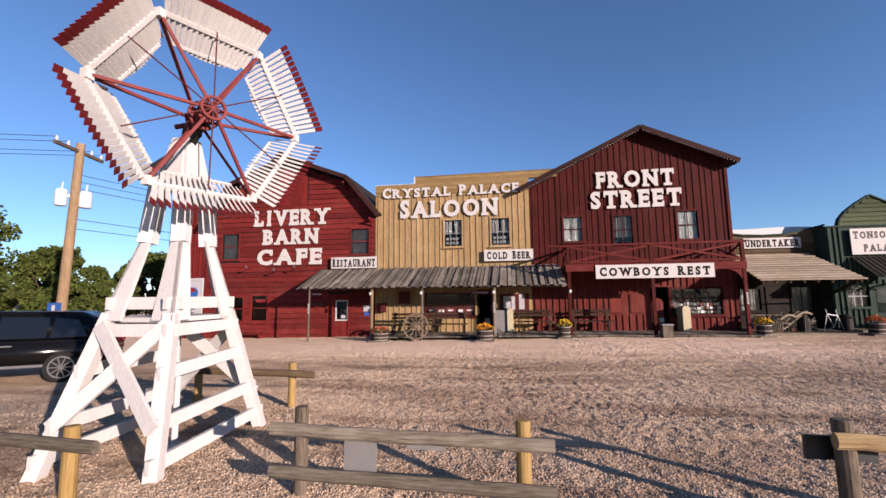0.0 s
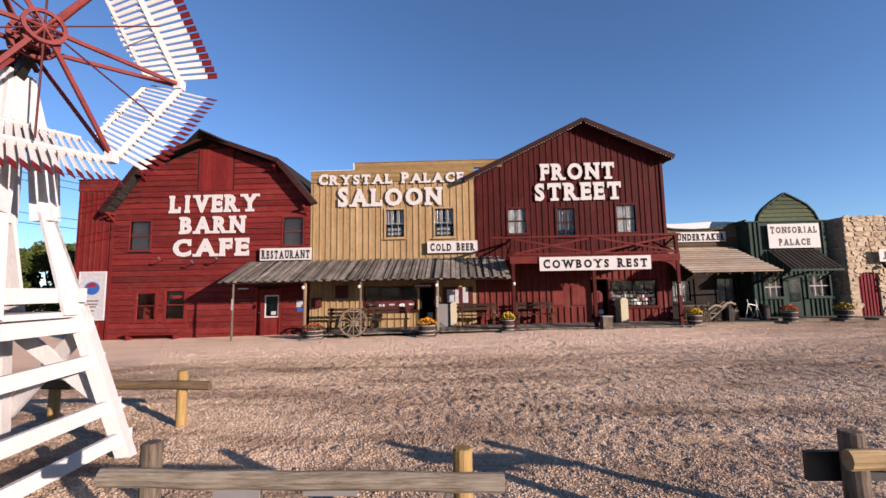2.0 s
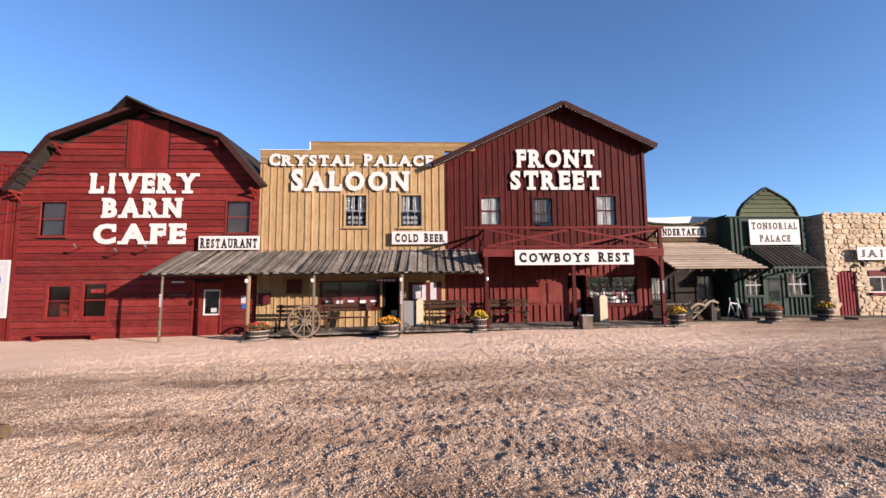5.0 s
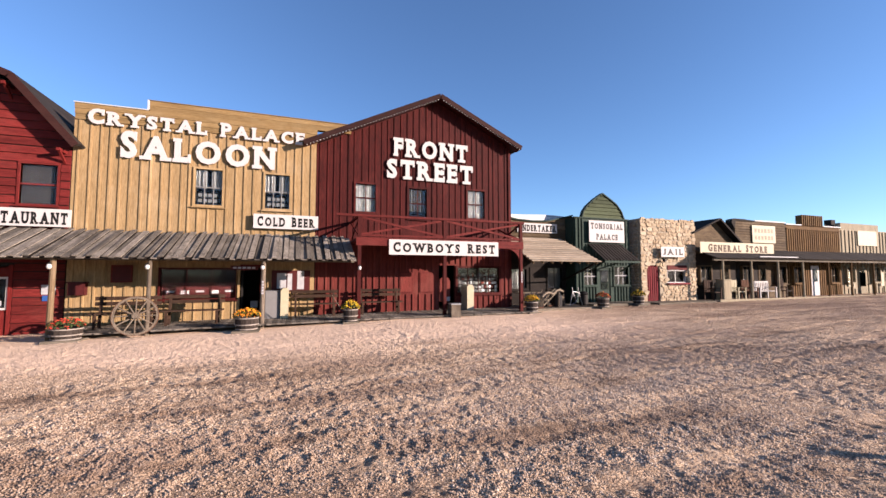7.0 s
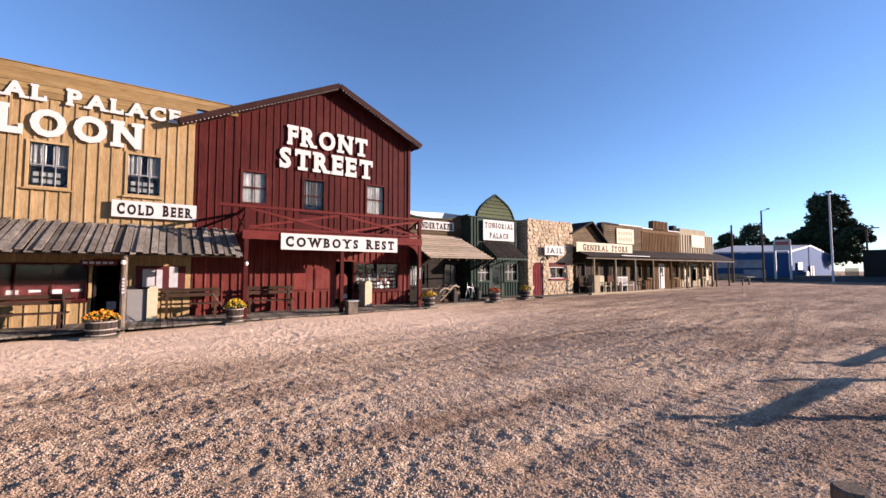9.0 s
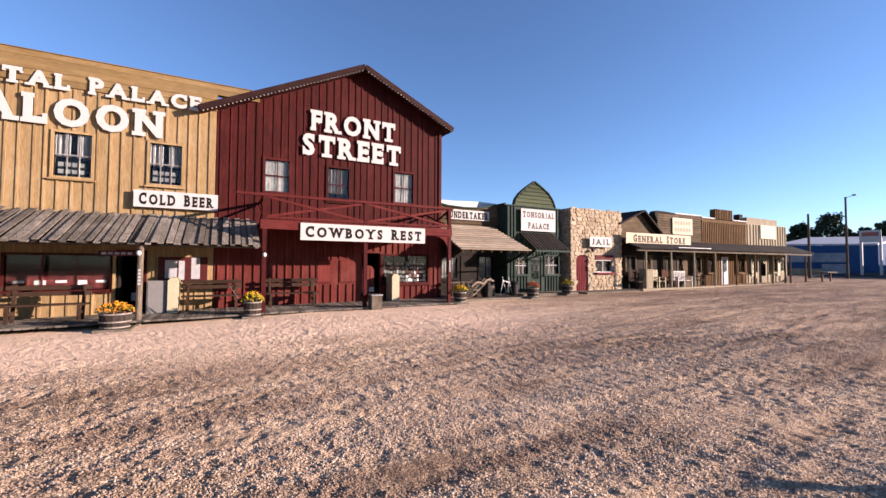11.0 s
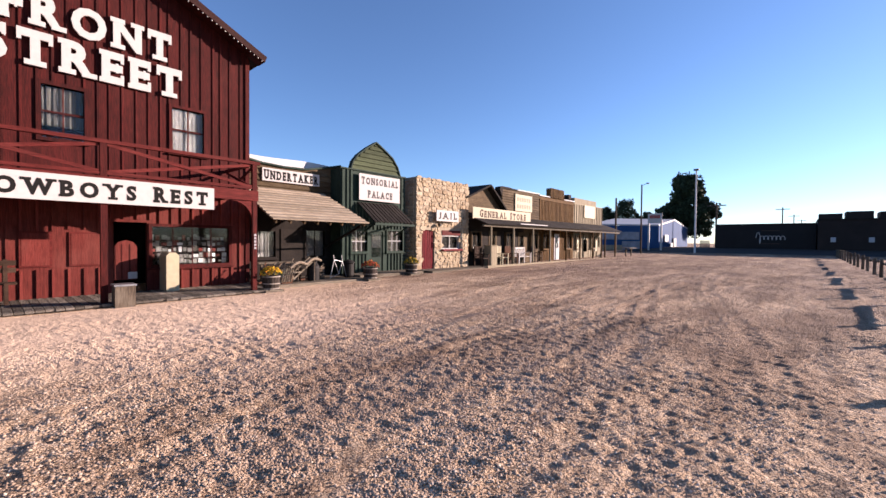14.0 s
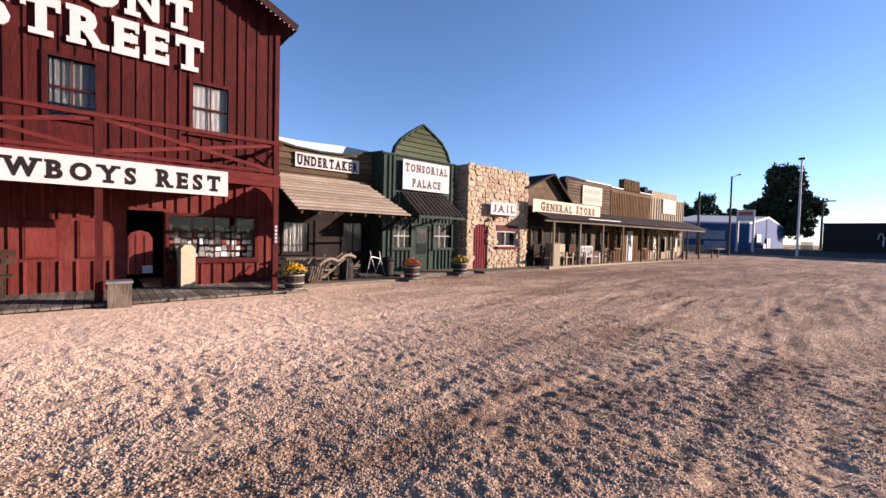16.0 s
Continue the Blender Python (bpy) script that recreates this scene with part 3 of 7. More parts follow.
def roof_slab(bm, p, q, y0, y1, thick):
    """A sloping slab between two points of the gable's outline (x, z), from y0 to y1."""
    (xa, za), (xb, zb) = p, q
    d = Vector((xb - xa, 0, zb - za)).normalized()
    n = Vector((-d.z, 0, d.x))
    if n.z < 0:
        n = -n
    n *= thick
    v = [bm.verts.new(o) for o in ((xa, y0, za), (xb, y0, zb), (xb, y1, zb), (xa, y1, za), (xa + n.x, y0, za + n.z), (xb + n.x, y0, zb + n.z), (xb + n.x, y1, zb + n.z), (xa + n.x, y1, za + n.z))]
    for f in ((3, 2, 1, 0), (4, 5, 6, 7), (0, 1, 5, 4), (1, 2, 6, 5), (2, 3, 7, 6), (3, 0, 4, 7)):
        bm.faces.new([v[i] for i in f])


def outline_at(profile):
    xs, zs = [p[0] for p in profile], [p[1] for p in profile]
    return lambda x: float(np.interp(x, xs, zs))

# ---- ground ----
W = 18.04


TRACKS = ((5.6, 0.35, 0.21, 0.4), (7.3, 0.02, 0.30, 1.9), (9.4, -0.08, 0.17, 3.1), (11.6, 0.05, 0.22, 0.9), (4.0, 0.12, 0.26, 2.4))


def relief(x, y):
    """Broad unevenness of the trodden and driven gravel: swells, ruts and tyre tracks."""
    z = 0.016 * noise.noise((x * 0.7, y * 1.2, 0.0)) + 0.012 * noise.noise((x * 1.1, y * 4.2, 7.0))
    if x < 32 and -1 <= y < 15:
        skew = x + 0.18 * y + 0.25 * noise.noise((x * 0.9, y * 0.9, 2.0))
        soft = 0.5 + 0.5 * noise.noise((x * 0.45, y * 0.45, 8.0))
        z += 0.016 * (0.3 + soft) * max(0.0, 0.55 - abs(noise.noise((skew * 2.3, y * 0.85, 3.0))) * 2.6)
        z += 0.010 * (0.4 + soft) * (0.4 - abs(noise.noise((skew * 5.2, y * 2.6, 6.0))) * 1.6)
        for c, slope, wave, ph in TRACKS:
            d = y - c - slope * x - 0.5 * math.sin(wave * x + ph)
            for off in (0.0, 1.55):
                u = (d - off) / 0.13
                if -3 < u < 3:
                    z += (-0.011 * math.exp(-u * u) + 0.008 * math.exp(-((abs(u) - 1.5) ** 2) * 4)) * (0.7 + 0.3 * math.sin(x * 31.0))
    return z


def lattice(x, y, scale, seed):
    """Smooth value noise from 0 to 1 over arrays of x and y."""
    x, y = x * scale, y * scale
    i, j = np.floor(x), np.floor(y)
    u, v = x - i, y - j
    u, v = u * u * (3 - 2 * u), v * v * (3 - 2 * v)

    def at(p, q):
        h = np.sin(p * 127.1 + q * 311.7 + seed * 74.7) * 43758.5453
        return h - np.floor(h)

    lo = at(i, j) * (1 - u) + at(i + 1, j) * u
    hi = at(i, j + 1) * (1 - u) + at(i + 1, j + 1) * u
    return lo * (1 - v) + hi * v


def grit(x, y):
    """Clods, heel marks and scuffed hollows, a hand's width and smaller."""
    rough = 0.25 + 1.3 * lattice(x + 0.6 * y, y - 0.2 * x, 0.55, 4)
    rough = rough * np.interp(y, (4.0, 8.0, 10.5, 13.0), (1.0, 1.4, 1.3, 0.6))
    turn = x * 0.8 + y * 0.6, y * 0.8 - x * 0.6
    z = 0.012 * (lattice(*turn, 12.5, 1) - 0.5) + 0.012 * (lattice(x, y, 21.0, 2) - 0.5)
    z = z - 0.006 * np.clip(lattice(*turn, 7.5, 5) - 0.62, 0, 1)
    far = np.interp(x, (8.0, 16.0), (0.0, 1.0))
    z = z * (1 - 0.4 * far) + far * 0.018 * (lattice(x * 0.7, y, 4.6, 3) - 0.5)
    inside = (x > -7.5) & (x < 31.5) & (y > 0.5) & (y < 15.5)
    return np.where(inside, z * rough, 0.0)


def ground_sheet():
    xs = np.unique(np.concatenate([np.array([-600, -350, -200, -120, -80, -60]), np.arange(-50, -8, 1.0), np.arange(-8, -4.5, 0.07), np.arange(-4.5, 13.5, 0.03), np.arange(13.5, 32, 0.12), np.arange(32, 72, 0.5), np.array([75, 85, 110, 160, 250, 400, 700])]))
    ys = np.unique(np.concatenate([np.array([-500, -250, -120, -60, -30, -15]), np.arange(-8, -1, 1.0), np.arange(-1, 1.6, 0.1), np.arange(1.6, 12.5, 0.03), np.arange(12.5, 15.8, 0.07), np.arange(15.8, 26, 0.8), np.array([32, 45, 60, 90, 140, 220, 400, 700])]))
    gx, gy = np.meshgrid(xs, ys)
    fine = grit(gx, gy)
    verts = []
    for j, y in enumerate(ys.tolist()):
        row = fine[j].tolist()
        for x, z in zip(xs.tolist(), row):
            z += ground_z(x, y)
            if -8 <= x <= 60 and -8 <= y <= 18:
                z += relief(x, y)
            verts.append((x, y, z))
    nx = len(xs)
    faces = [(j * nx + i, j * nx + i + 1, (j + 1) * nx + i + 1, (j + 1) * nx + i) for j in range(len(ys) - 1) for i in range(nx - 1)]
    me = bpy.data.meshes.new("ground")
    me.from_pydata(verts, [], faces)
    me.materials.append(gravel_m)
    me.polygons.foreach_set("use_smooth", [True] * len(faces))
    ob = new("ground", me)
    return tagged(ob, "pinkish loose gravel lot with tyre tracks", "ground", kind="structure")


ground_sheet()


def loose_gravel(areas):
    """Loose pebbles lying on the lot: each an uneven faceted cap bedded in the dirt."""
    rs = np.random.RandomState(5)
    spots = []
    for x0, x1, y0, y1, count, lo, hi in areas:
        xy = np.stack([rs.uniform(x0, x1, count), rs.uniform(y0, y1, count)], 1)
        keep = np.array([p for p in xy if noise.noise((p[0] * 1.7, p[1] * 2.6, 9.0)) + 0.55 * noise.noise((p[0] * 0.5, p[1] * 1.4, 4.0)) > rs.uniform(-0.62, 0.42) and rs.random() < min(1.0, (p[0] - x0) / 3 + 0.02, (x1 - p[0]) / (0.55 * (x1 - x0)), (y1 - p[1]) / 2.5 + 0.05)])
        fine = grit(keep[:, 0], keep[:, 1])
        spots += [(x, y, ground_z(x, y) + relief(x, y) + g, rs.uniform(lo, hi)) for (x, y), g in zip(keep, fine)]
    spots = np.array(spots)
    n = len(spots)
    base = np.array([(1, 0, -0.3), (0.3, 0.95, -0.3), (-0.8, 0.6, -0.3), (-0.8, -0.6, -0.3), (0.3, -0.95, -0.3), (0, 0, 0.9)], float)
    shape = base[None] * rs.uniform(0.65, 1.25, (n, 6, 1)) + rs.uniform(-0.22, 0.22, (n, 6, 3))
    shape[:, :, 2] *= rs.uniform(0.6, 1.0, (n, 1))
    a = rs.uniform(0, 2 * np.pi, (n, 1))
    x, y = shape[:, :, 0].copy(), shape[:, :, 1].copy()
    shape[:, :, 0], shape[:, :, 1] = x * np.cos(a) - y * np.sin(a), x * np.sin(a) + y * np.cos(a)
    co = shape * spots[:, None, 3:4] + spots[:, None, :3] + np.array((0, 0, 0.002))
    tri = np.array([(0, 1, 5), (1, 2, 5), (2, 3, 5), (3, 4, 5), (4, 0, 5)])
    faces = (tri[None] + 6 * np.arange(n)[:, None, None]).reshape(-1, 3)
    me = bpy.data.meshes.new("gravel")
    me.vertices.add(n * 6)
    me.vertices.foreach_set("co", co.reshape(-1).astype(np.float32))
    me.loops.add(len(faces) * 3)
    me.loops.foreach_set("vertex_index", faces.reshape(-1).astype(np.int32))
    me.polygons.add(len(faces))
    me.polygons.foreach_set("loop_start", np.arange(0, len(faces) * 3, 3, dtype=np.int32))
    me.update(calc_edges=True)
    me.materials.append(pebble_m)
    return tagged(new("gravel", me), "loose pale pink pebbles strewn over the lot", "gravel", kind="stuff")


loose_gravel(((-4.5, 10, 0.9, 8.6, 360000, 0.005, 0.014), (3.5, 13, 6.0, 12.5, 190000, 0.006, 0.015), (-10, 45, 3.0, 15.6, 120000, 0.007, 0.017)))


# ---- livery barn ----
def livery_barn():
    b = thing("barn", "red clapboard gambrel barn with white lettering", "building", at=(0, 0, 0))
    roof = [(-15.35, 5.40), (-13.80, 7.55), (-10.60, 8.85), (-7.30, 7.62), (-5.62, 5.62)]
    wall = [(-15.2, 5.45), (-13.72, 7.42), (-10.60, 8.72), (-7.38, 7.5), (-5.90, 5.75)]
    holes = [(-14.31, -13.35, 3.68, 5.0), (-7.14, -6.22, 3.77, 5.02), (-13.79, -12.96, 0.51, 1.72), (-12.45, -11.61, 0.52, 1.76), (-8.30, -7.22, -0.4, 1.82)]
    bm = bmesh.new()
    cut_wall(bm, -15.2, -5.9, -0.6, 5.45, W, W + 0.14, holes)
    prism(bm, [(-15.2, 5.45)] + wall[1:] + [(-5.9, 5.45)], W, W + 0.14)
    # backing sheet is near-black, painting shade into the gaps between the boards
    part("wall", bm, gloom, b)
    boxed("side_wall", (-15.2, -15.06, W + 0.14, W + 12, -0.6, 5.4), red_h, b)
    boxed("side_wall", (-6.04, -5.9, W + 0.14, W + 12, -0.6, 5.6), red_h, b)
    boxed("back_wall", (-15.2, -5.9, W + 12, W + 12.14, -0.6, 5.4), red_h, b)
    boxed("floor", (-15.05, -6.05, W + 0.14, W + 12, -0.6, -0.3), gloom, b)
    left = lambda z: float(np.interp(z, [5.45, 7.42, 8.72], [-15.2, -13.72, -10.6])) if z > 5.45 else -15.2
    right = lambda z: float(np.interp(z, [5.75, 7.5, 8.72], [-5.9, -7.38, -10.6])) if z > 5.75 else -5.9
    clapboards(b, left, right, -0.42, 8.7, W, 0.262, red_h, holes + [(-11.19, -9.58, 6.37, 8.4)])
    # roof and its hood
    for a, c in zip(roof, roof[1:]):
        bm = bmesh.new()
        roof_slab(bm, a, c, W - 0.5, W + 12.3, 0.09)
        part("roof", bm, dark_roof, b)
        bm = bmesh.new()
        d = Vector((c[0] - a[0], 0, c[1] - a[1]))
        beam(bm, (a[0], W - 0.52, a[1] - 0.02), (c[0], W - 0.52, c[1] - 0.02), 0.04, 0.2, (0, 0, 1))
        part("bargeboard", bm, rake_m, b)
    tip = Vector((-10.62, W - 1.0, 8.98))
    for s, foot in ((-1, (-11.75, 8.42)), (1, (-9.3, 8.42))):
        bm = bmesh.new()
        f = Vector((foot[0], W - 0.48, foot[1]))
        r = Vector((-10.6, W - 0.3, 8.98))
        up = Vector((0, 0, 0.07))
        v = [bm.verts.new(p) for p in (tip, f, r, tip - up, f - up, r - up)]
        for q in ((0, 1, 2), (5, 4, 3), (0, 3, 4, 1), (1, 4, 5, 2), (2, 5, 3, 0)):
            bm.faces.new([v[i] for i in q])
        part("hood", bm, dark_roof, b)
    # hay door of upright boards
    for k in range(8):
        x = -11.19 + k * 0.2015
        boxed("hay_door_board", (x, x + 0.195, W - 0.035 - 0.004 * (k % 3), W, 6.37, 8.38), red_v, b)
    for x, z in ((-13.7, 7.25), (-7.45, 7.35), (-15.1, 5.35), (-6.05, 5.45)):
        bm = bmesh.new()
        s = 1 if x < -10 else -1
        beam(bm, (x, W, z), (x, W - 0.5, z), 0.09, 0.09)
        beam(bm, (x, W, z - 0.35), (x, W - 0.4, z - 0.03), 0.06, 0.07)
        part("bracket", bm, red_v, b)
    for h in holes[:2]:
        window(b, *h, W, red_h, 1, 2, 0.06, back=gloom, sill=True)
    for h in holes[2:4]:
        window(b, *h, W, red_v, 1, 2, 0.13, back=None)
    # corner boards
    boxed("corner_board", (-15.24, -15.1, W - 0.045, W, -0.42, 5.4), red_v, b)
    # door, glazed above
    d = boxed("door", (-8.26, -7.26, W + 0.03, W + 0.08, -0.3, 1.78), red_v, b)
    for k in range(6):
        boxed("door_plank", (-8.22 + k * 0.155, -8.22 + k * 0.155 + 0.148, W + 0.018, W + 0.03, -0.28, 0.42), red_v, d)
    bm = bmesh.new()
    for q in ((-7.92, -7.86, 0.5, 1.5), (-7.32, -7.26, 0.5, 1.5), (-7.86, -7.32, 1.44, 1.5), (-7.86, -7.32, 0.5, 0.56)):
        box(bm, q[0], q[1], W + 0.005, W + 0.03, q[2], q[3])
    part("window_frame", bm, white, d, "white-painted frame")
    # black sheet behind the pane, in place of a dark room
    boxed("glazing_back", (-7.86, -7.32, W + 0.023, W + 0.034, 0.56, 1.44), black, d)
    boxed("pane", (-7.86, -7.32, W + 0.014, W + 0.018, 0.56, 1.44), glass, d)
    boxed("notice", (-7.62, -7.4, W + 0.006, W + 0.01, 0.62, 0.78), paper, d)
    boxed("knob", (-8.2, -8.15, W - 0.03, W + 0.03, 0.7, 0.75), steel, d)
    boxed("door_frame", (-8.36, -8.26, W - 0.03, W + 0.08, -0.35, 1.86), red_v, b)
    boxed("door_frame", (-7.26, -7.16, W - 0.03, W + 0.08, -0.35, 1.86), red_v, b)
    return b


livery_barn()


def barn_letters():
    t = thing("wall_lettering", "large raised white slab letters reading LIVERY BARN CAFE on red boards", "lettering")
    y = W - 0.085
    lettering("LIVERY", -12.46, -8.33, 5.34, 6.17, y, 0.05, white, t)
    lettering("BARN", -11.93, -8.92, 4.36, 5.16, y, 0.05, white, t)
    lettering("CAFE", -12.23, -8.70, 3.31, 4.13, y, 0.05, white, t)


barn_letters()


def open_sign():
    t = thing("window_sign", "small red sign reading OPEN behind a barn window pane", "sign")
    lettering("OPEN", -12.28, -11.8, 1.42, 1.56, W + 0.075, 0.012, car_red, t)
    boxed("rod", (-12.46, -11.6, W + 0.08, W + 0.09, 1.565, 1.58), iron, t)


open_sign()


def annex():
    a = thing("annex", "narrow red board annex with flat top beside the barn", "building")
    boxed("wall", (-16.95, -15.26, W + 0.05, W + 9, -0.65, 7.0), red_v, a)
    for k in range(3):
        boxed("board", (-16.97, -15.25, W + 0.005, W + 0.05, 6.5 + k * 0.18, 6.67 + k * 0.18), red_h, a)
    boxed("cap", (-17.0, -15.2, W - 0.02, W + 9.02, 7.04, 7.08), dark_roof, a)
    battens(a, -16.95, -15.26, -0.5, 6.5, W + 0.05, 0.28, red_v, [], seed=5)
    s = thing("poster_board", "white poster board with a blue and red emblem on red boards", "sign")
    boxed("board", (-16.6, -15.32, W - 0.03, W + 0.015, 0.49, 2.72), paper, s)
    bm = bmesh.new()
    for q in ((-16.6, -16.54, 0.49, 2.72), (-15.38, -15.32, 0.49, 2.72), (-16.54, -15.38, 2.66, 2.72), (-16.54, -15.38, 0.49, 0.55)):
        box(bm, q[0], q[1], W - 0.05, W - 0.03, q[2], q[3])
    part("frame", bm, white, s)
    bm = bmesh.new()
    prism(bm, [(-15.96 + 0.36 * math.cos(k * math.tau / 24), 1.95 + 0.3 * math.sin(k * math.tau / 24)) for k in range(24)], W - 0.038, W - 0.03)
    part("emblem", bm, blue_sign, s, "blue oval emblem")
    bm = bmesh.new()
    prism(bm, [(-16.2, 2.0), (-15.75, 2.02), (-15.78, 2.15), (-15.95, 2.22), (-16.15, 2.14)], W - 0.044, W - 0.038)
    part("emblem_roof", bm, car_red, s)
    for k, z in enumerate((1.35, 1.2, 1.08, 0.9)):
        boxed("text_bar", (-16.3 + 0.06 * k, -15.6 - 0.06 * k, W - 0.036, W - 0.03, z, z + 0.05), fade_ink, s)


annex()


# ---- saloon ----
def saloon():
    s = thing("saloon", "ochre board-and-batten saloon front with a stepped top", "building")
    holes = [(-2.42, -1.58, 4.01, 5.27), (-0.18, 0.66, 4.0, 5.27), (-3.34, -1.06, 0.74, 1.74), (-0.93, -0.27, -0.3, 1.82)]
    bm = bmesh.new()
    cut_wall(bm, -5.88, 1.6, -0.6, 6.6, W, W + 0.14, holes)
    part("wall", bm, ochre_v, s)
    battens(s, -5.86, 1.6, -0.2, 6.58, W, 0.285, ochre_v, holes, seed=7, w=0.055, proud=0.03)
    for k, z in enumerate((6.6, 6.78, 6.96)):
        boxed("top_board", (-5.86 - 0.01 * k, 1.62, W - 0.05 - 0.008 * k, W + 0.14, z, z + 0.172), ochre_h, s)
    for k, z in enumerate((7.135, 7.31)):
        boxed("top_board", (-3.84, 2.9, W - 0.06 - 0.008 * k, W + 0.14, z, z + 0.172), ochre_h, s)
    boxed("flashing", (-5.9, -3.88, W - 0.1, W + 0.16, 7.135, 7.16), tarp, s, "white metal flashing")
    boxed("flashing", (-3.88, 2.9, W - 0.1, W + 0.16, 7.485, 7.5), ochre_h, s)
    boxed("flashing", (-3.9, -3.85, W - 0.1, W + 0.16, 7.16, 7.5), tarp, s)
    boxed("side_wall", (1.45, 1.6, W + 0.14, W + 10, -0.6, 6.5), ochre_v, s)
    boxed("roof", (-5.88, 2.9, W + 0.14, W + 11, 6.4, 6.5), dark_roof, s)
    # room surfaces coloured near-black so the openings look unlit
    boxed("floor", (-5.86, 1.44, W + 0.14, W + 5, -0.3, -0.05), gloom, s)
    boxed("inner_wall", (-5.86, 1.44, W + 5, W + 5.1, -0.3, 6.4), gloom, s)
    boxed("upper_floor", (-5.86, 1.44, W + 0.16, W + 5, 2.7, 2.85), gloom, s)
    for h in holes[:2]:
        w = window(s, *h, W, ochre_v, 3, 2, 0.07, back=None, bars=grey_panel)
        x0, x1, z0, z1 = h
        bm = bmesh.new()
        for a, c in ((x0, x0 + 0.34), (x1 - 0.36, x1)):
            n = 10
            lo = [bm.verts.new((a + (c - a) * k / n, W + 0.1 + 0.02 * math.sin(k * 1.9), z0 + 0.58)) for k in range(n + 1)]
            hi = [bm.verts.new((a + (c - a) * k / n, W + 0.1 + 0.02 * math.sin(k * 1.9), z1)) for k in range(n + 1)]
            for k in range(n):
                bm.faces.new((lo[k], lo[k + 1], hi[k + 1], hi[k]))
        part("curtain", bm, curtain, w)
        for k in range(2):
            for j in range(4):
                boxed("sign_bar", (x0 + 0.08 + j * 0.155, x0 + 0.2 + j * 0.155, W + 0.06, W + 0.066, z0 + 0.1 + k * 0.2, z0 + 0.22 + k * 0.2), curtain, w)
    w = window(s, *holes[2], W, dark_v, 3, 1, 0.06, back=None)
    boxed("valance", (-3.32, -1.08, W + 0.07, W + 0.08, 0.76, 1.28), maroon, w)
    for k in range(5):
        boxed("display_bar", (-3.2 + k * 0.45, -2.95 + k * 0.45, W + 0.058, W + 0.066, 0.95 - 0.05 * (k % 2), 1.02), paper, w)
    boxed("door_frame", (-1.05, -0.93, W - 0.05, W + 0.1, -0.2, 1.92), ochre_v, s)
    boxed("door_frame", (-0.27, -0.17, W - 0.05, W + 0.1, -0.2, 1.92), dark_v, s)
    boxed("lintel", (-0.93, -0.27, W - 0.05, W + 0.1, 1.82, 1.92), dark_x, s)
    d = boxed("door", (-0.9, -0.86, W + 0.1, W + 0.72, -0.05, 1.78), gloom, s)
    boxed("notice", (-0.6, -0.36, W + 0.35, W + 0.36, 0.35, 0.6), paper, d)


saloon()


def saloon_letters():
    t = thing("wall_lettering", "raised white slab letters reading CRYSTAL PALACE SALOON on ochre boards", "lettering")
    lettering("CRYSTAL PALACE", -5.5, 1.15, 6.47, 6.93, W - 0.115, 0.05, white, t, first=1.12)
    lettering("SALOON", -4.6, 0.13, 5.43, 6.26, W - 0.115, 0.05, white, t, first=1.12)


saloon_letters()


def board_sign(name_label, text, x0, x1, z0, z1, y, letters=ink, board=white, first=1.07, fill=0.66, thick=0.035, pad=0.05):
    """A painted plank sign with its own letters, front at y."""
    s = thing("sign_board", name_label, "sign")
    boxed("board", (x0, x1, y, y + thick, z0, z1), board, s)
    lines = text.split("|")
    h = (z1 - z0) / len(lines)
    for k, line in enumerate(lines):
        base = z1 - h * (k + 1)
        ink_w = (x1 - x0) * (1 - 2 * pad)
        if len(lines) > 1:
            ink_w *= len(line) / max(len(q) for q in lines)
        mid = (x0 + x1) / 2
        lo = base + h * (1 - fill * (first if k < 2 else 1)) / 2
        lettering(line, mid - ink_w / 2, mid + ink_w / 2, lo, lo + h * fill, y - 0.006, 0.006, letters, s, 0.14, 0.31, first)
    return s


board_sign("white painted board reading RESTAURANT in black slab letters", "RESTAURANT", -8.08, -5.74, 3.05, 3.60, W - 0.24, pad=0.035, fill=0.68, first=1.1)
board_sign("white painted board reading COLD BEER in black slab letters", "COLD BEER", -0.53, 1.70, 3.24, 3.76, W - 0.2, pad=0.06, fill=0.64, first=1.1)


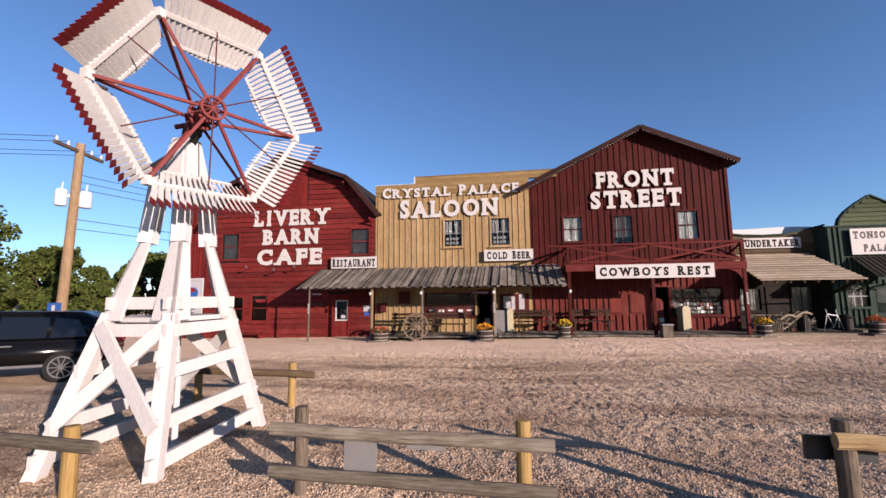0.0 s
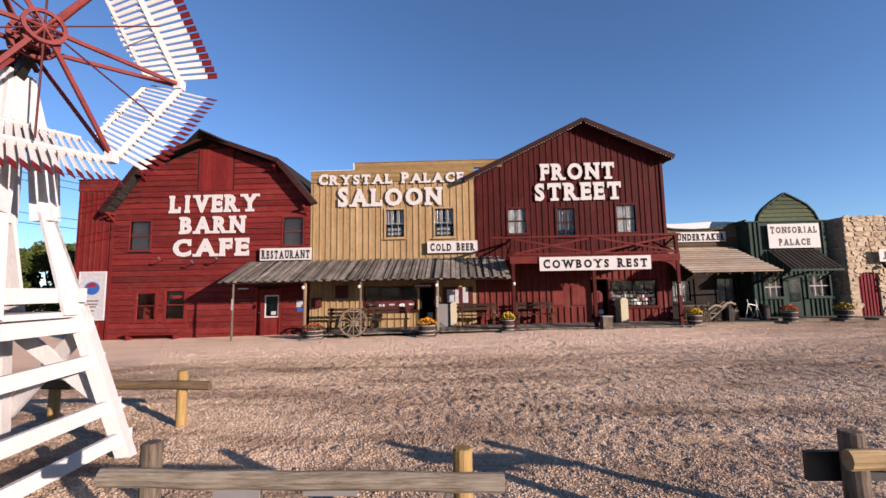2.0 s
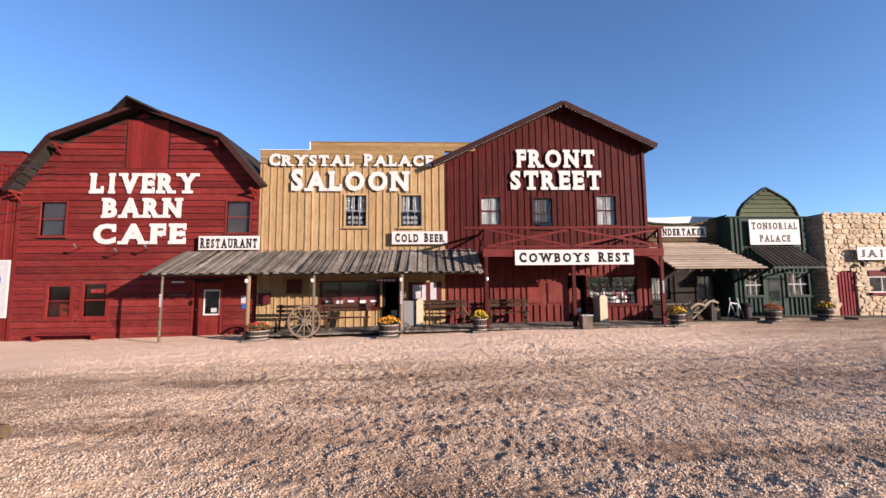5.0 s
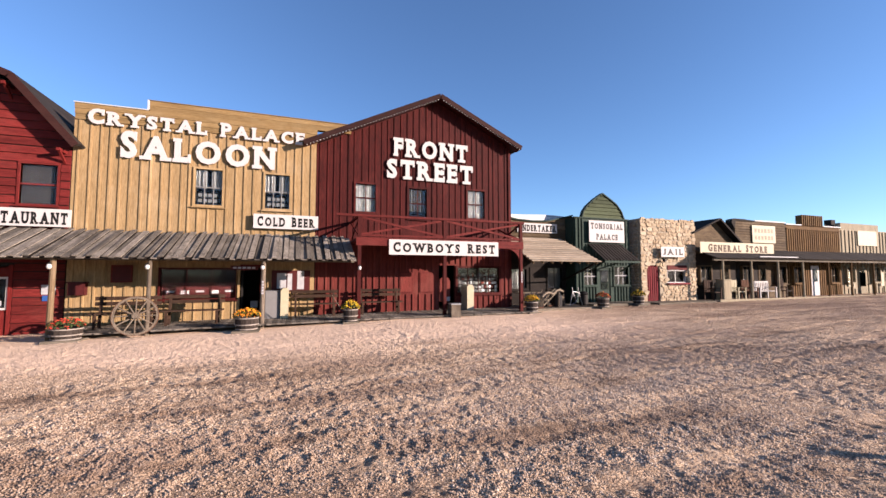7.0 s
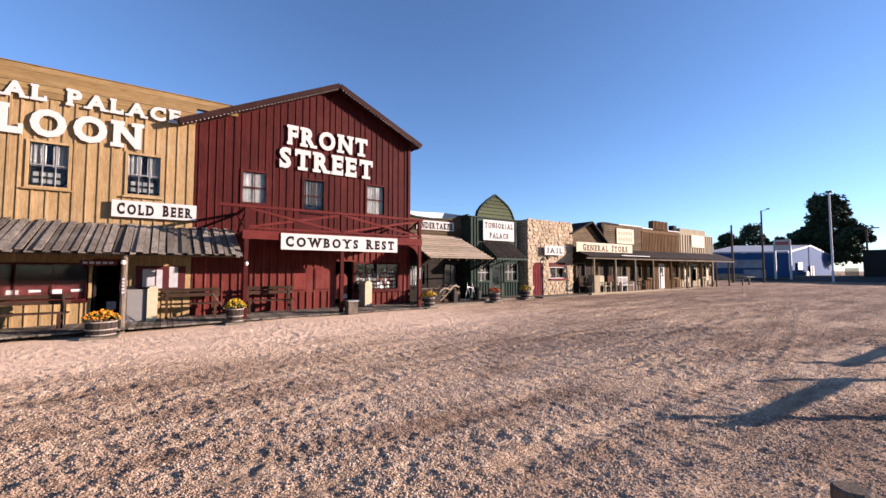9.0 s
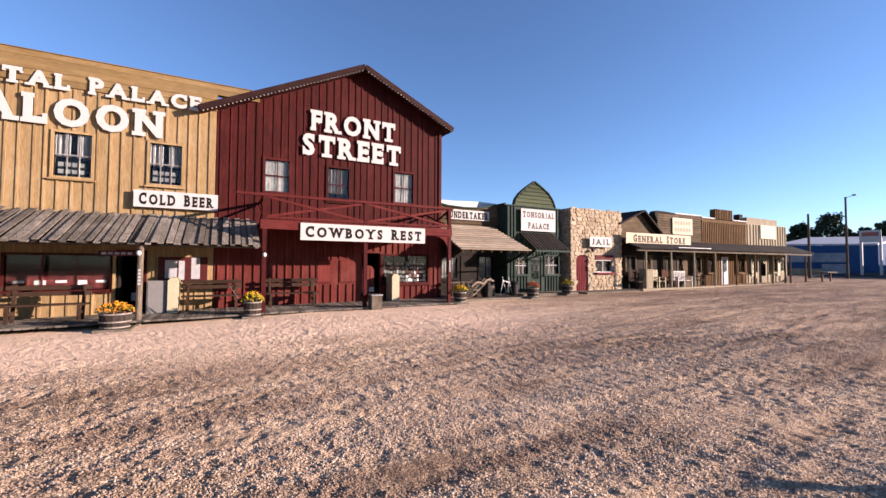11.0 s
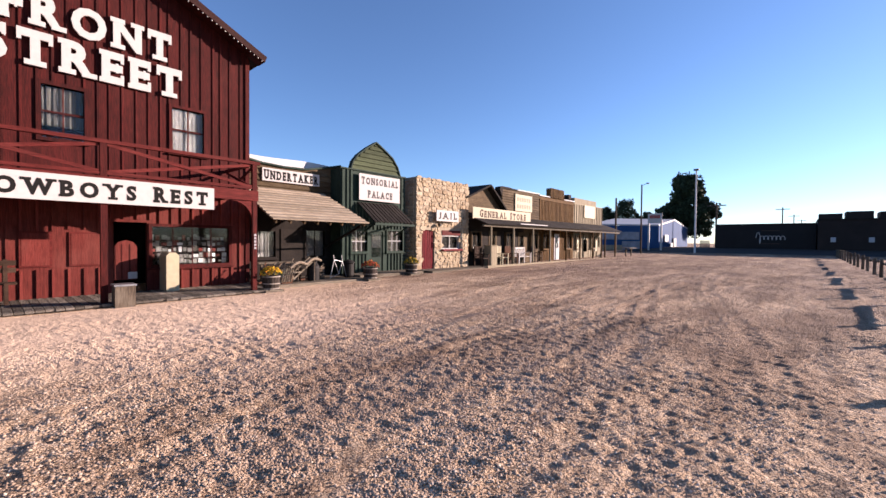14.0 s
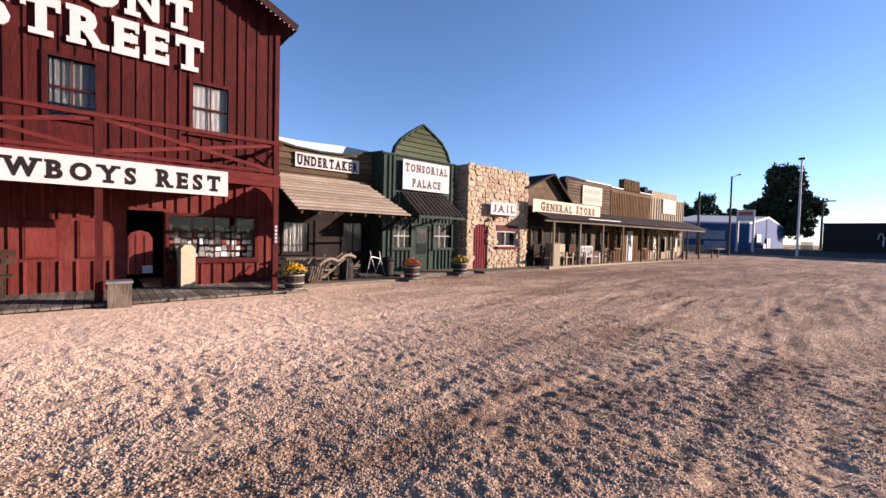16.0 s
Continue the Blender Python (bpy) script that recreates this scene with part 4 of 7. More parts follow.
# ---- front street house ----
def front_street():
    f = thing("hotel", "dark red board-and-batten gabled hotel front with a balcony", "building")
    prof = [(1.62, 6.62), (6.53, 9.0), (10.05, 7.36)]
    top = outline_at(prof)
    holes = [(3.12, 3.91, 4.07, 5.18), (5.30, 6.07, 2.9, 5.14), (7.95, 8.76, 4.03, 5.24), (6.62, 7.34, -0.2, 1.95), (7.46, 9.46, 0.78, 1.85)]
    bm = bmesh.new()
    cut_wall(bm, 1.62, 10.05, -0.4, 6.4, W, W + 0.14, holes)
    prism(bm, [(1.62, 6.4)] + prof + [(10.05, 6.4)], W, W + 0.14)
    part("wall", bm, dark_v, f)
    boxed("side_wall", (9.91, 10.05, W + 0.14, W + 11, -0.4, 7.3), dark_v, f)
    battens(f, 1.62, 10.05, 2.95, lambda x: top(x) - 0.03, W, 0.268, dark_v, holes, seed=11, w=0.05, proud=0.026)
    battens(f, 1.62, 10.05, 0.02, 2.75, W - 0.012, 0.268, faded_v, holes + [(4.9, 5.5, 0.85, 1.6), (5.75, 6.35, 0.85, 1.65)], seed=12, w=0.05)
    bm = bmesh.new()
    cut_wall(bm, 1.63, 10.04, 0.02, 2.74, W - 0.012, W, holes[3:])
    part("lower_wall", bm, faded_v, f, "faded lower wall boards")
    # inner surfaces carry the room's darkness in their colour
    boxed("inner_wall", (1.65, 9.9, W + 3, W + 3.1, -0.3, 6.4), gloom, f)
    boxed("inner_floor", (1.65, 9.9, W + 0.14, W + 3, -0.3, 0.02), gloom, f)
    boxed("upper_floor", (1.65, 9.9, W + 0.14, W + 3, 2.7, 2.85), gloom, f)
    ends = [(1.12, 6.44), (6.53, 9.04), (10.40, 7.22)]
    for a, c in zip(ends, ends[1:]):
        bm = bmesh.new()
        roof_slab(bm, a, c, W - 0.48, W + 11.2, 0.1)
        part("roof", bm, dark_roof, f)
        bm = bmesh.new()
        roof_slab(bm, (a[0], a[1] - 0.03), (c[0], c[1] - 0.03), W - 0.48, W + 0.0, 0.025)
        part("soffit", bm, dark_v, f)
        bm = bmesh.new()
        beam(bm, (a[0], W - 0.505, a[1] + 0.03), (c[0], W - 0.505, c[1] + 0.03), 0.04, 0.19)
        part("bargeboard", bm, rake_m, f)
        n = int((Vector(c) - Vector(a)).length / 0.13)
        me = None
        for k in range(1, n):
            u = k / n
            p = (a[0] + (c[0] - a[0]) * u, W - 0.5, a[1] + (c[1] - a[1]) * u - 0.10)
            if me is None:
                bm = bmesh.new()
                bmesh.ops.create_icosphere(bm, subdivisions=1, radius=0.022)
                me = mesh_of("bulb", bm, bulb_m, True)
            piece("bulb", me, f, p)
    for h in (holes[0], holes[2]):
        window(f, *h, W, dark_v, 2, 2, 0.08, back=curtain)
    w = window(f, 5.30, 6.07, 3.9, 5.14, W, dark_v, 2, 2, 0.09, back=None, sill=False)
    bm = bmesh.new()
    n = 18
    lo = [bm.verts.new((5.32 + 0.73 * k / n, W + 0.1 + 0.02 * math.sin(k * 2), 4.2)) for k in range(n + 1)]
    hi = [bm.verts.new((5.32 + 0.73 * k / n, W + 0.1 + 0.02 * math.sin(k * 2), 5.12)) for k in range(n + 1)]
    for k in range(n):
        bm.faces.new((lo[k], lo[k + 1], hi[k + 1], hi[k]))
    part("curtain", bm, dim_cloth, w)
    boxed("balcony_door", (5.30, 6.07, W + 0.03, W + 0.08, 2.9, 3.82), dark_v, f)
    w = window(f, *holes[4], W, dark_v, 4, 1, 0.08, back=None)
    rng = random.Random(4)
    for row in range(5):
        for k in range(15):
            x, z = 7.48 + k * 0.13 + rng.uniform(-0.02, 0.02), 0.79 + row * 0.17 + rng.uniform(0, 0.03)
            yy = W + 0.09 + 0.03 * row + rng.uniform(0, 0.02)
            boxed("display_item", (x, x + rng.uniform(0.07, 0.14), yy, yy + 0.006, z, z + rng.uniform(0.07, 0.16)), rng.choice((curtain, paper, faded_v, curtain, dim_cloth, grey_panel, curtain, paper, petal_y if row == 0 else curtain)), w)
    for x0, x1 in ((4.95, 5.42), (5.80, 6.34)):
        boxed("shutter_frame", (x0 - 0.04, x1 + 0.04, W - 0.052, W, 0.82, 1.66), dark_x, f)
        boxed("shutter", (x0, x1, W - 0.06, W, 0.86, 1.62), faded_v, f)
    bm = bmesh.new()
    prism(bm, [(6.63, 0.42), (7.12, 0.42), (7.12, 1.3), (7.04, 1.42), (6.88, 1.47), (6.72, 1.42), (6.63, 1.3)], W - 0.01, W + 0.03)
    d = part("swing_door", bm, faded_v, f, "faded red half door with an arched top")
    boxed("notice", (6.92, 7.12, W - 0.03, W - 0.012, 0.44, 0.62), paper, d)
    for x in (6.79, 6.96):
        boxed("door_batten", (x - 0.012, x + 0.012, W - 0.018, W - 0.01, 0.44, 1.36), dark_v, d)
    boxed("corner_board", (9.96, 10.08, W - 0.05, W, 0, 7.28), dark_v, f)
    # balcony
    bal = boxed("balcony_floor", (2.9, 9.42, 15.98, W - 0.04, 2.76, 2.86), dark_x, f)
    boxed("fascia", (2.86, 9.45, 15.93, 15.98, 2.58, 2.86), dark_x, f)
    for x in (2.98, 6.12, 9.36):
        boxed("post", (x - 0.06, x + 0.06, 15.94, 16.06, -0.1, 3.66), dark_v, f)
    boxed("top_rail", (2.2, 9.5, 15.93, 16.03, 3.58, 3.66), dark_x, f)
    boxed("bottom_rail", (2.9, 9.45, 15.95, 16.02, 2.9, 2.97), dark_x, f)
    for a, c in ((3.04, 6.06), (6.18, 9.30)):
        for p, q in (((a, 3.56), (c, 2.96)), ((a, 2.96), (c, 3.56))):
            bm = bmesh.new()
            beam(bm, (p[0], 15.97 if p[1] > 3 else 16.0, p[1]), (q[0], 15.97 if p[1] > 3 else 16.0, q[1]), 0.03, 0.075)
            part("brace", bm, dark_x, f)
    for x in (2.96, 9.38):
        boxed("side_rail", (x - 0.04, x + 0.04, 16.06, W - 0.03, 3.57, 3.65), dark_x, f)
        for p, q in ((3.56, 2.96), (2.96, 3.56)):
            bm = bmesh.new()
            beam(bm, (x + (0.015 if p > 3 else -0.015), 16.1, p), (x + (0.015 if p > 3 else -0.015), W - 0.1, q), 0.03, 0.075)
            part("brace", bm, dark_x, f)
    # arched corner pieces under the balcony
    for x, s in ((9.3, -1),):
        bm = bmesh.new()
        pts = [(x, 2.56), (x + s * 0.55, 2.56)] + [(x + s * (0.55 - 0.55 * math.sin(k * 0.26)), 2.56 - 0.55 * (1 - math.cos(k * 0.26))) for k in range(1, 7)]
        prism(bm, pts, 15.96, 16.0)
        part("corner_bracket", bm, dark_x, f)


front_street()


def front_letters():
    t = thing("wall_lettering", "large raised white slab letters reading FRONT STREET on dark red boards", "lettering")
    lettering("FRONT", 4.64, 7.92, 6.43, 7.2, W - 0.1, 0.055, white, t)
    lettering("STREET", 4.34, 8.17, 5.49, 6.3, W - 0.1, 0.055, white, t)


front_letters()
board_sign("long white board reading COWBOYS REST hung from the balcony edge", "COWBOYS REST", 4.0, 8.3, 2.27, 2.81, 15.88, first=1.08, fill=0.62, pad=0.035)


# ---- porch in front of barn and saloon ----
def porch():
    p = thing("porch", "weathered grey plank porch roof on posts along the fronts", "porch")
    rng = random.Random(3)
    x = -8.72
    while x < 2.86:
        w = rng.uniform(0.13, 0.2)
        ztop, ybot = 2.98 + rng.uniform(-0.015, 0.02), 15.72 + rng.uniform(-0.05, 0.06)
        lean = (0.18 + rng.uniform(-0.05, 0.05)) * max(0.0, min(1.0, (2.0 - x) / 9)) * 0.3
        bm = bmesh.new()
        lift = 0.045 * (len(p.children) % 2) + rng.uniform(0, 0.012)
        beam(bm, (x + w / 2 - lean * 0.2 + rng.uniform(-0.02, 0.02), ybot, 2.02 + lift + rng.uniform(0, 0.025)), (x + w / 2, W - 0.06, ztop + lift), w - 0.006 - 0.03 * rng.random(), 0.028)
        part("roof_plank", bm, grey_y, p)
        x += w
    # unseen sheet added under the planks to stop sun leaking through their gaps
    bm = bmesh.new()
    beam(bm, (-2.92, 15.85, 2.02), (-2.92, W - 0.04, 2.945), 11.55, 0.02)
    part("sheathing", bm, dark_roof, p)
    for z, y in ((2.06, 16.32), (2.76, W - 0.1)):
        boxed("purlin", (-8.66, 2.85, y - 0.05, y + 0.05, z - 0.07, z + 0.07), grey_x, p)
    for k in range(12):
        xx = -8.5 + k * 1.02
        bm = bmesh.new()
        beam(bm, (xx, 16.1, 2.09), (xx, W - 0.1, 2.86), 0.05, 0.1)
        part("rafter", bm, grey_y, p)
    for x, r, m in ((-8.25, 0.045, grey_z), (-5.33, 0.075, pole_w), (-3.1, 0.06, grey_z), (-0.05, 0.075, grey_z)):
        bm = bmesh.new()
        rod(bm, (x, 15.98, -0.35), (x + 0.02, 15.98, 2.06), r, r * 0.9, 10)
        part("post", bm, m, p)
    return p


porch()


def deck():
    d = thing("boardwalk", "weathered low board walkway under the porches", "boardwalk", kind="structure")
    me = {}
    rng = random.Random(9)
    x = -5.4
    while x < 9.95:
        w = 0.145
        if x < 9.9:
            bm = bmesh.new()
            box(bm, 0, w - 0.012, 0, W - 15.78 - 0.05, 0, 0.045)
            k = rng.randrange(4)
            if k not in me:
                me[k] = mesh_of("plank", bm, grey_y)
            else:
                bm.free()
            piece("plank", me[k], d, (x, 15.75 + rng.uniform(-0.03, 0.03), float(np.interp(x, (-5.4, 0, 3, 10), (-0.1, -0.01, 0.03, 0.07)))))
        x += w


deck()


# ---- undertaker, barber, jail ----
def undertaker():
    u = thing("undertaker_shop", "brown board shop front with a pale sloping porch roof", "building")
    y = 18.75
    holes = [(10.5, 11.3, 0.9, 1.81), (12.5, 13.3, 0.9, 1.87)]
    bm = bmesh.new()
    cut_wall(bm, 10.06, 14.0, 0.0, 3.2, y, y + 0.14, holes)
    top = [(10.06, 4.28), (10.8, 4.16), (11.6, 4.12), (12.5, 4.15), (13.2, 4.3), (14.0, 4.5)]
    prism(bm, [(10.06, 3.2)] + top + [(14.0, 3.2)], y, y + 0.14)
    part("wall", bm, brown_h, u)
    # lower wall is coloured dark in place of the deep shade under the roof
    bm = bmesh.new()
    cut_wall(bm, 10.07, 13.98, 0.05, 3.0, y - 0.012, y, holes)
    part("lower_wall", bm, dark_roof, u, "lower wall coloured dark for the deep porch shade")
    clapboards(u, lambda z: 10.06, lambda z: 13.9, 3.2, 4.1, y, 0.2, brown_h, [], seed=21)
    for a, c in zip(top, top[1:]):
        bm = bmesh.new()
        beam(bm, (a[0], y + 0.02, a[1] + 0.03), (c[0], y + 0.02, c[1] + 0.03), 0.22, 0.06)
        part("coping", bm, green_v, u)
    # frames and shop door take the same shade-dark colour
    for k, h in enumerate(holes):
        window(u, *h, y, dark_roof, 2 if k else 3, 1, 0.06, back=curtain, bars=dark_roof)
    boxed("shop_door", (11.5, 12.3, y - 0.05, y - 0.012, 0.1, 1.9), dark_roof, u)
    # near-black room behind the windows, its shade painted in
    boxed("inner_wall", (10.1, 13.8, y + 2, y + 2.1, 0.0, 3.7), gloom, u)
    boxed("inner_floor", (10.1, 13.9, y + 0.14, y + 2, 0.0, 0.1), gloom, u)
    rng = random.Random(8)
    n = 12
    for k in range(n):
        f0, f1 = k / n, (k + 1) / n
        y0, y1 = y - 0.02 + (16.15 - y) * f0, y - 0.02 + (16.15 - y) * f1
        z0, z1 = 3.34 + (2.12 - 3.34) * f0, 3.34 + (2.12 - 3.34) * f1
        bm = bmesh.new()
        xr = 13.2 + 0.25 * f1
        v = [bm.verts.new(p) for p in ((9.95, y0, z0), (xr, y0, z0), (xr + rng.uniform(-0.04, 0.04), y1 - 0.03, z1 + 0.034), (9.95, y1 - 0.03, z1 + 0.034), (9.95, y0, z0 - 0.03), (xr, y0, z0 - 0.03), (xr, y1 - 0.03, z1 - 0.01), (9.95, y1 - 0.03, z1 - 0.01))]
        for f in ((0, 1, 2, 3), (7, 6, 5, 4), (3, 2, 6, 7), (0, 3, 7, 4), (1, 0, 4, 5), (2, 1, 5, 6)):
            bm.faces.new([v[i] for i in f])
        part("roof_board", bm, shake, u)
    for k in range(8):
        x = 10.1 + k * 0.46
        bm = bmesh.new()
        beam(bm, (x, 16.2, 2.05), (x, y - 0.05, 3.24), 0.05, 0.09)
        part("rafter", bm, brown_h, u)
    bm = bmesh.new()
    beam(bm, (13.25, 16.35, 2.02), (13.25, y - 0.02, 1.2), 0.07, 0.07)
    part("brace", bm, dark_roof, u)
    boxed("porch_floor", (10.0, 13.9, 16.4, y, 0.02, 0.14), grey_x, u)
    board_sign("white board reading UNDERTAKER in black slab letters", "UNDERTAKER", 10.80, 13.02, 3.58, 4.03, y - 0.1, first=1.08, fill=0.7, pad=0.03)
    r = thing("roof", "white membrane roof behind the shop fronts", "roof", kind="structure")
    bm = bmesh.new()
    for k in range(8):
        x0, x1 = 10.08 + k * 0.47, 10.08 + (k + 1) * 0.47
        zz = [4.53 - 0.03 * math.sin(q * 0.8) for q in (k, k + 1)]
        v = [bm.verts.new(p) for p in ((x0, 19.0, 3.8), (x1, 19.0, 3.8), (x1, 19.15, zz[1]), (x0, 19.15, zz[0]), (x1, 26, zz[1] + 0.05), (x0, 26, zz[0] + 0.05))]
        bm.faces.new((v[0], v[1], v[2], v[3]))
        bm.faces.new((v[3], v[2], v[4], v[5]))
    bmesh.ops.remove_doubles(bm, verts=bm.verts, dist=0.001)
    part("membrane", bm, tarp, r)
    boxed("parapet", (10.1, 13.85, 19.02, 19.1, 3.5, 3.9), brown_h, r)


undertaker()


def barber():
    g = thing("barber_shop", "dark green board-and-batten shop front with an arched gable top", "building")
    y = 18.5
    holes = [(14.36, 15.16, 1.05, 1.9), (16.28, 17.2, 1.05, 1.95), (15.34, 16.06, 0.1, 1.9)]
    bm = bmesh.new()
    cut_wall(bm, 13.84, 17.36, 0.0, 4.42, y, y + 0.14, holes)
    part("wall", bm, green_v, g)
    boxed("side_wall", (13.84, 13.98, y + 0.14, y + 6, 0.0, 4.42), green_v, g)
    battens(g, 13.84, 17.36, 0.15, 4.4, y, 0.2, green_v, holes + [(14.6, 16.9, 3.2, 4.3)], seed=31, w=0.04)
    crown = [(14.33, 4.46), (14.42, 4.75), (14.66, 5.05), (15.1, 5.4), (15.63, 5.74), (16.15, 5.45), (16.55, 5.2), (16.85, 4.85), (17.02, 4.46)]
    bm = bmesh.new()
    prism(bm, crown, y + 0.02, y + 0.12)
    part("gable", bm, green_h, g)
    zs = [p[1] for p in crown[:5]]
    xl = [p[0] for p in crown[:5]]
    zr = [p[1] for p in crown[4:]][::-1]
    xr = [p[0] for p in crown[4:]][::-1]
    clapboards(g, lambda z: float(np.interp(z, zs, xl)), lambda z: float(np.interp(z, zr, xr)), 4.46, 5.7, y + 0.02, 0.19, green_h, [], seed=33)
    for a, c in zip(crown, crown[1:]):
        bm = bmesh.new()
        beam(bm, (a[0], y + 0.05, a[1] + 0.02), (c[0], y + 0.05, c[1] + 0.02), 0.22, 0.05)
        part("trim", bm, green_v, g)
    boxed("cornice", (13.8, 17.36, y - 0.06, y + 0.16, 4.42, 4.47), green_v, g)
    for h in holes[:2]:
        window(g, *h, y, green_v, 3, 2, 0.06, back=dim_cloth, bars=paper)
    d = boxed("door", (15.36, 16.04, y + 0.04, y + 0.09, 0.12, 1.88), green_v, g)
    boxed("pane", (15.46, 15.94, y + 0.028, y + 0.036, 0.8, 1.78), glass, d)
    boxed("blind", (15.46, 15.94, y + 0.037, y + 0.04, 1.2, 1.78), curtain, d)
    boxed("inner_wall", (14.0, 17.3, y + 2, y + 2.1, 0.0, 4.3), gloom, g)
    # little canopy, with slats and carved brackets
    for k in range(11):
        x = 14.62 + k * 0.2
        bm = bmesh.new()
        beam(bm, (x, 17.25, 2.26), (x + 0.1, y, 3.12), 0.13, 0.035)
        part("canopy_board", bm, dark_roof, g)
    for x in (14.7, 16.65):
        bm = bmesh.new()
        beam(bm, (x, 17.3, 2.2), (x, y, 2.2), 0.06, 0.07)
        beam(bm, (x, y - 0.05, 1.7), (x, 17.5, 2.17), 0.05, 0.06)
        part("bracket", bm, green_v, g)
    for k in range(5):
        z = 2.3 + k * 0.15
        boxed("canopy_end_board", (14.66, 14.69, 17.35 + k * 0.2, 17.52 + k * 0.2, 2.22, 2.34 + k * 0.15), green_v, g)
    boxed("canopy_beam", (14.6, 16.8, 17.28, 17.36, 2.13, 2.22), green_v, g)
    boxed("doorstep", (13.9, 17.36, 17.3, y, 0.05, 0.17), grey_x, g)
    return g


barber_front = barber()
barber_front.scale, barber_front.location = (0.966, 1.0, 0.966), (0.205, -0.45, 0.05)
board_sign("white board reading TONSORIAL PALACE in faded slab letters", "TONSORIAL|PALACE", 14.35, 16.52, 3.15, 4.21, 17.9, letters=worn_ink, first=1.05, fill=0.55, pad=0.05)


def jail():
    j = thing("jail", "tan fieldstone jail with a red plank door", "building")
    y = 17.7
    x0, x1, z1 = 17.34, 21.2, 4.42
    door, win = (17.74, 18.6, 0.1, 2.03), (19.12, 20.5, 1.1, 2.04)
    bm = bmesh.new()
    cut_wall(bm, x0 + 0.02, x1 - 0.02, 0.0, z1, y + 0.012, y + 0.4, [door, win])
    part("wall", bm, mortar, j)
    boxed("side_wall", (x0 + 0.02, x0 + 0.35, y + 0.4, y + 5, 0.0, z1), mortar, j)
    boxed("inner_wall", (x0 + 0.35, x1, y + 1.6, y + 1.7, 0.0, z1 - 0.2), gloom, j)
    boxed("cap", (x0 + 0.2, x1 - 0.1, y + 0.1, y + 0.5, z1, z1 + 0.03), mortar, j)
    rng = random.Random(17)

    def stone(cx, cz, w, h, face="front"):
        bm = bmesh.new()
        d = rng.uniform(0.004, 0.032)
        n = rng.choice((6, 7, 8))
        base, top = [], []
        for k in range(n):
            a = k * math.tau / n + rng.uniform(-0.2, 0.2)
            q = max(abs(math.cos(a)), abs(math.sin(a)))
            u, v = math.cos(a) / q ** 0.7 * w / 2 * rng.uniform(0.93, 1.08), math.sin(a) / q ** 0.7 * h / 2 * rng.uniform(0.93, 1.08)
            for ring, s, o in ((base, 1.0, 0.045), (top, rng.uniform(0.9, 0.99), -d + rng.uniform(-0.02, 0.012))):
                p = (cx + u * s, y + o, cz + v * s) if face == "front" else (x0 + o, cx + u * s, cz + v * s)
                ring.append(bm.verts.new(p))
        mid = bm.verts.new((cx, y - d - 0.005, cz) if face == "front" else (x0 - d - 0.02, cx, cz))
        for k in range(n):
            m = (k + 1) % n
            bm.faces.new((base[k], base[m], top[m], top[k]))
            bm.faces.new((top[k], top[m], mid))
        part("stone", bm, stone_m, j)

    z = 0.16
    while z < z1:
        h = rng.uniform(0.11, 0.24)
        h = min(h, z1 - z + 0.1)
        x = x0
        while x < x1 - 0.05:
            w = min(rng.uniform(0.13, 0.44), x1 - x)
            cx, cz = x + w / 2, z + h / 2 + rng.uniform(-0.04, 0.04)
            if not any(a - 0.05 < cx < b + 0.05 and c - 0.08 < cz < d + 0.06 for a, b, c, d in (door, win)) and w > 0.1:
                stone(cx, cz, w - 0.006, (h - 0.004) * rng.uniform(0.9, 1.12))
            x += w
        if z < z1 - 0.1:
            yy = y + 0.12
            while yy < y + 1.0:
                w = rng.uniform(0.2, 0.4)
                stone(yy + w / 2, z + h / 2, w - 0.02, h - 0.02, "side")
                yy += w
        z += h
    d = boxed("door", (door[0], door[1], y + 0.1, y + 0.16, 0.1, 2.03), jail_red, j, "red plank door")
    for k in range(6):
        boxed("door_plank", (door[0] + 0.02 + k * 0.14, door[0] + 0.1 + k * 0.14, y + 0.075, y + 0.1, 0.1, 2.0), jail_red, d)
    window(j, win[0] + 0.06, win[1] - 0.06, win[2] + 0.06, win[3] - 0.3, y + 0.1, white, 2, 1, 0.05, back=gloom, sill=False)
    boxed("sill", (win[0] - 0.05, win[1] + 0.05, y - 0.16, y + 0.1, win[2] - 0.06, win[2] + 0.02), jail_red, j, "red sill")
    boxed("lintel", (win[0], win[1], y - 0.02, y + 0.14, win[3] - 0.24, win[3]), dark_x, j)
    bm = bmesh.new()
    box(bm, 18.7, 18.82, y - 0.25, y - 0.1, 2.22, 2.34)
    beam(bm, (18.76, y, 2.4), (18.76, y - 0.2, 2.34), 0.03, 0.03)
    part("wall_lamp", bm, iron, j)
    board_sign("white board reading JAIL in worn slab letters on the stone front", "JAIL", 18.45, 20.06, 2.46, 2.98, y - 0.26, letters=worn_ink, first=1.0, fill=0.62, pad=0.08)


jail()


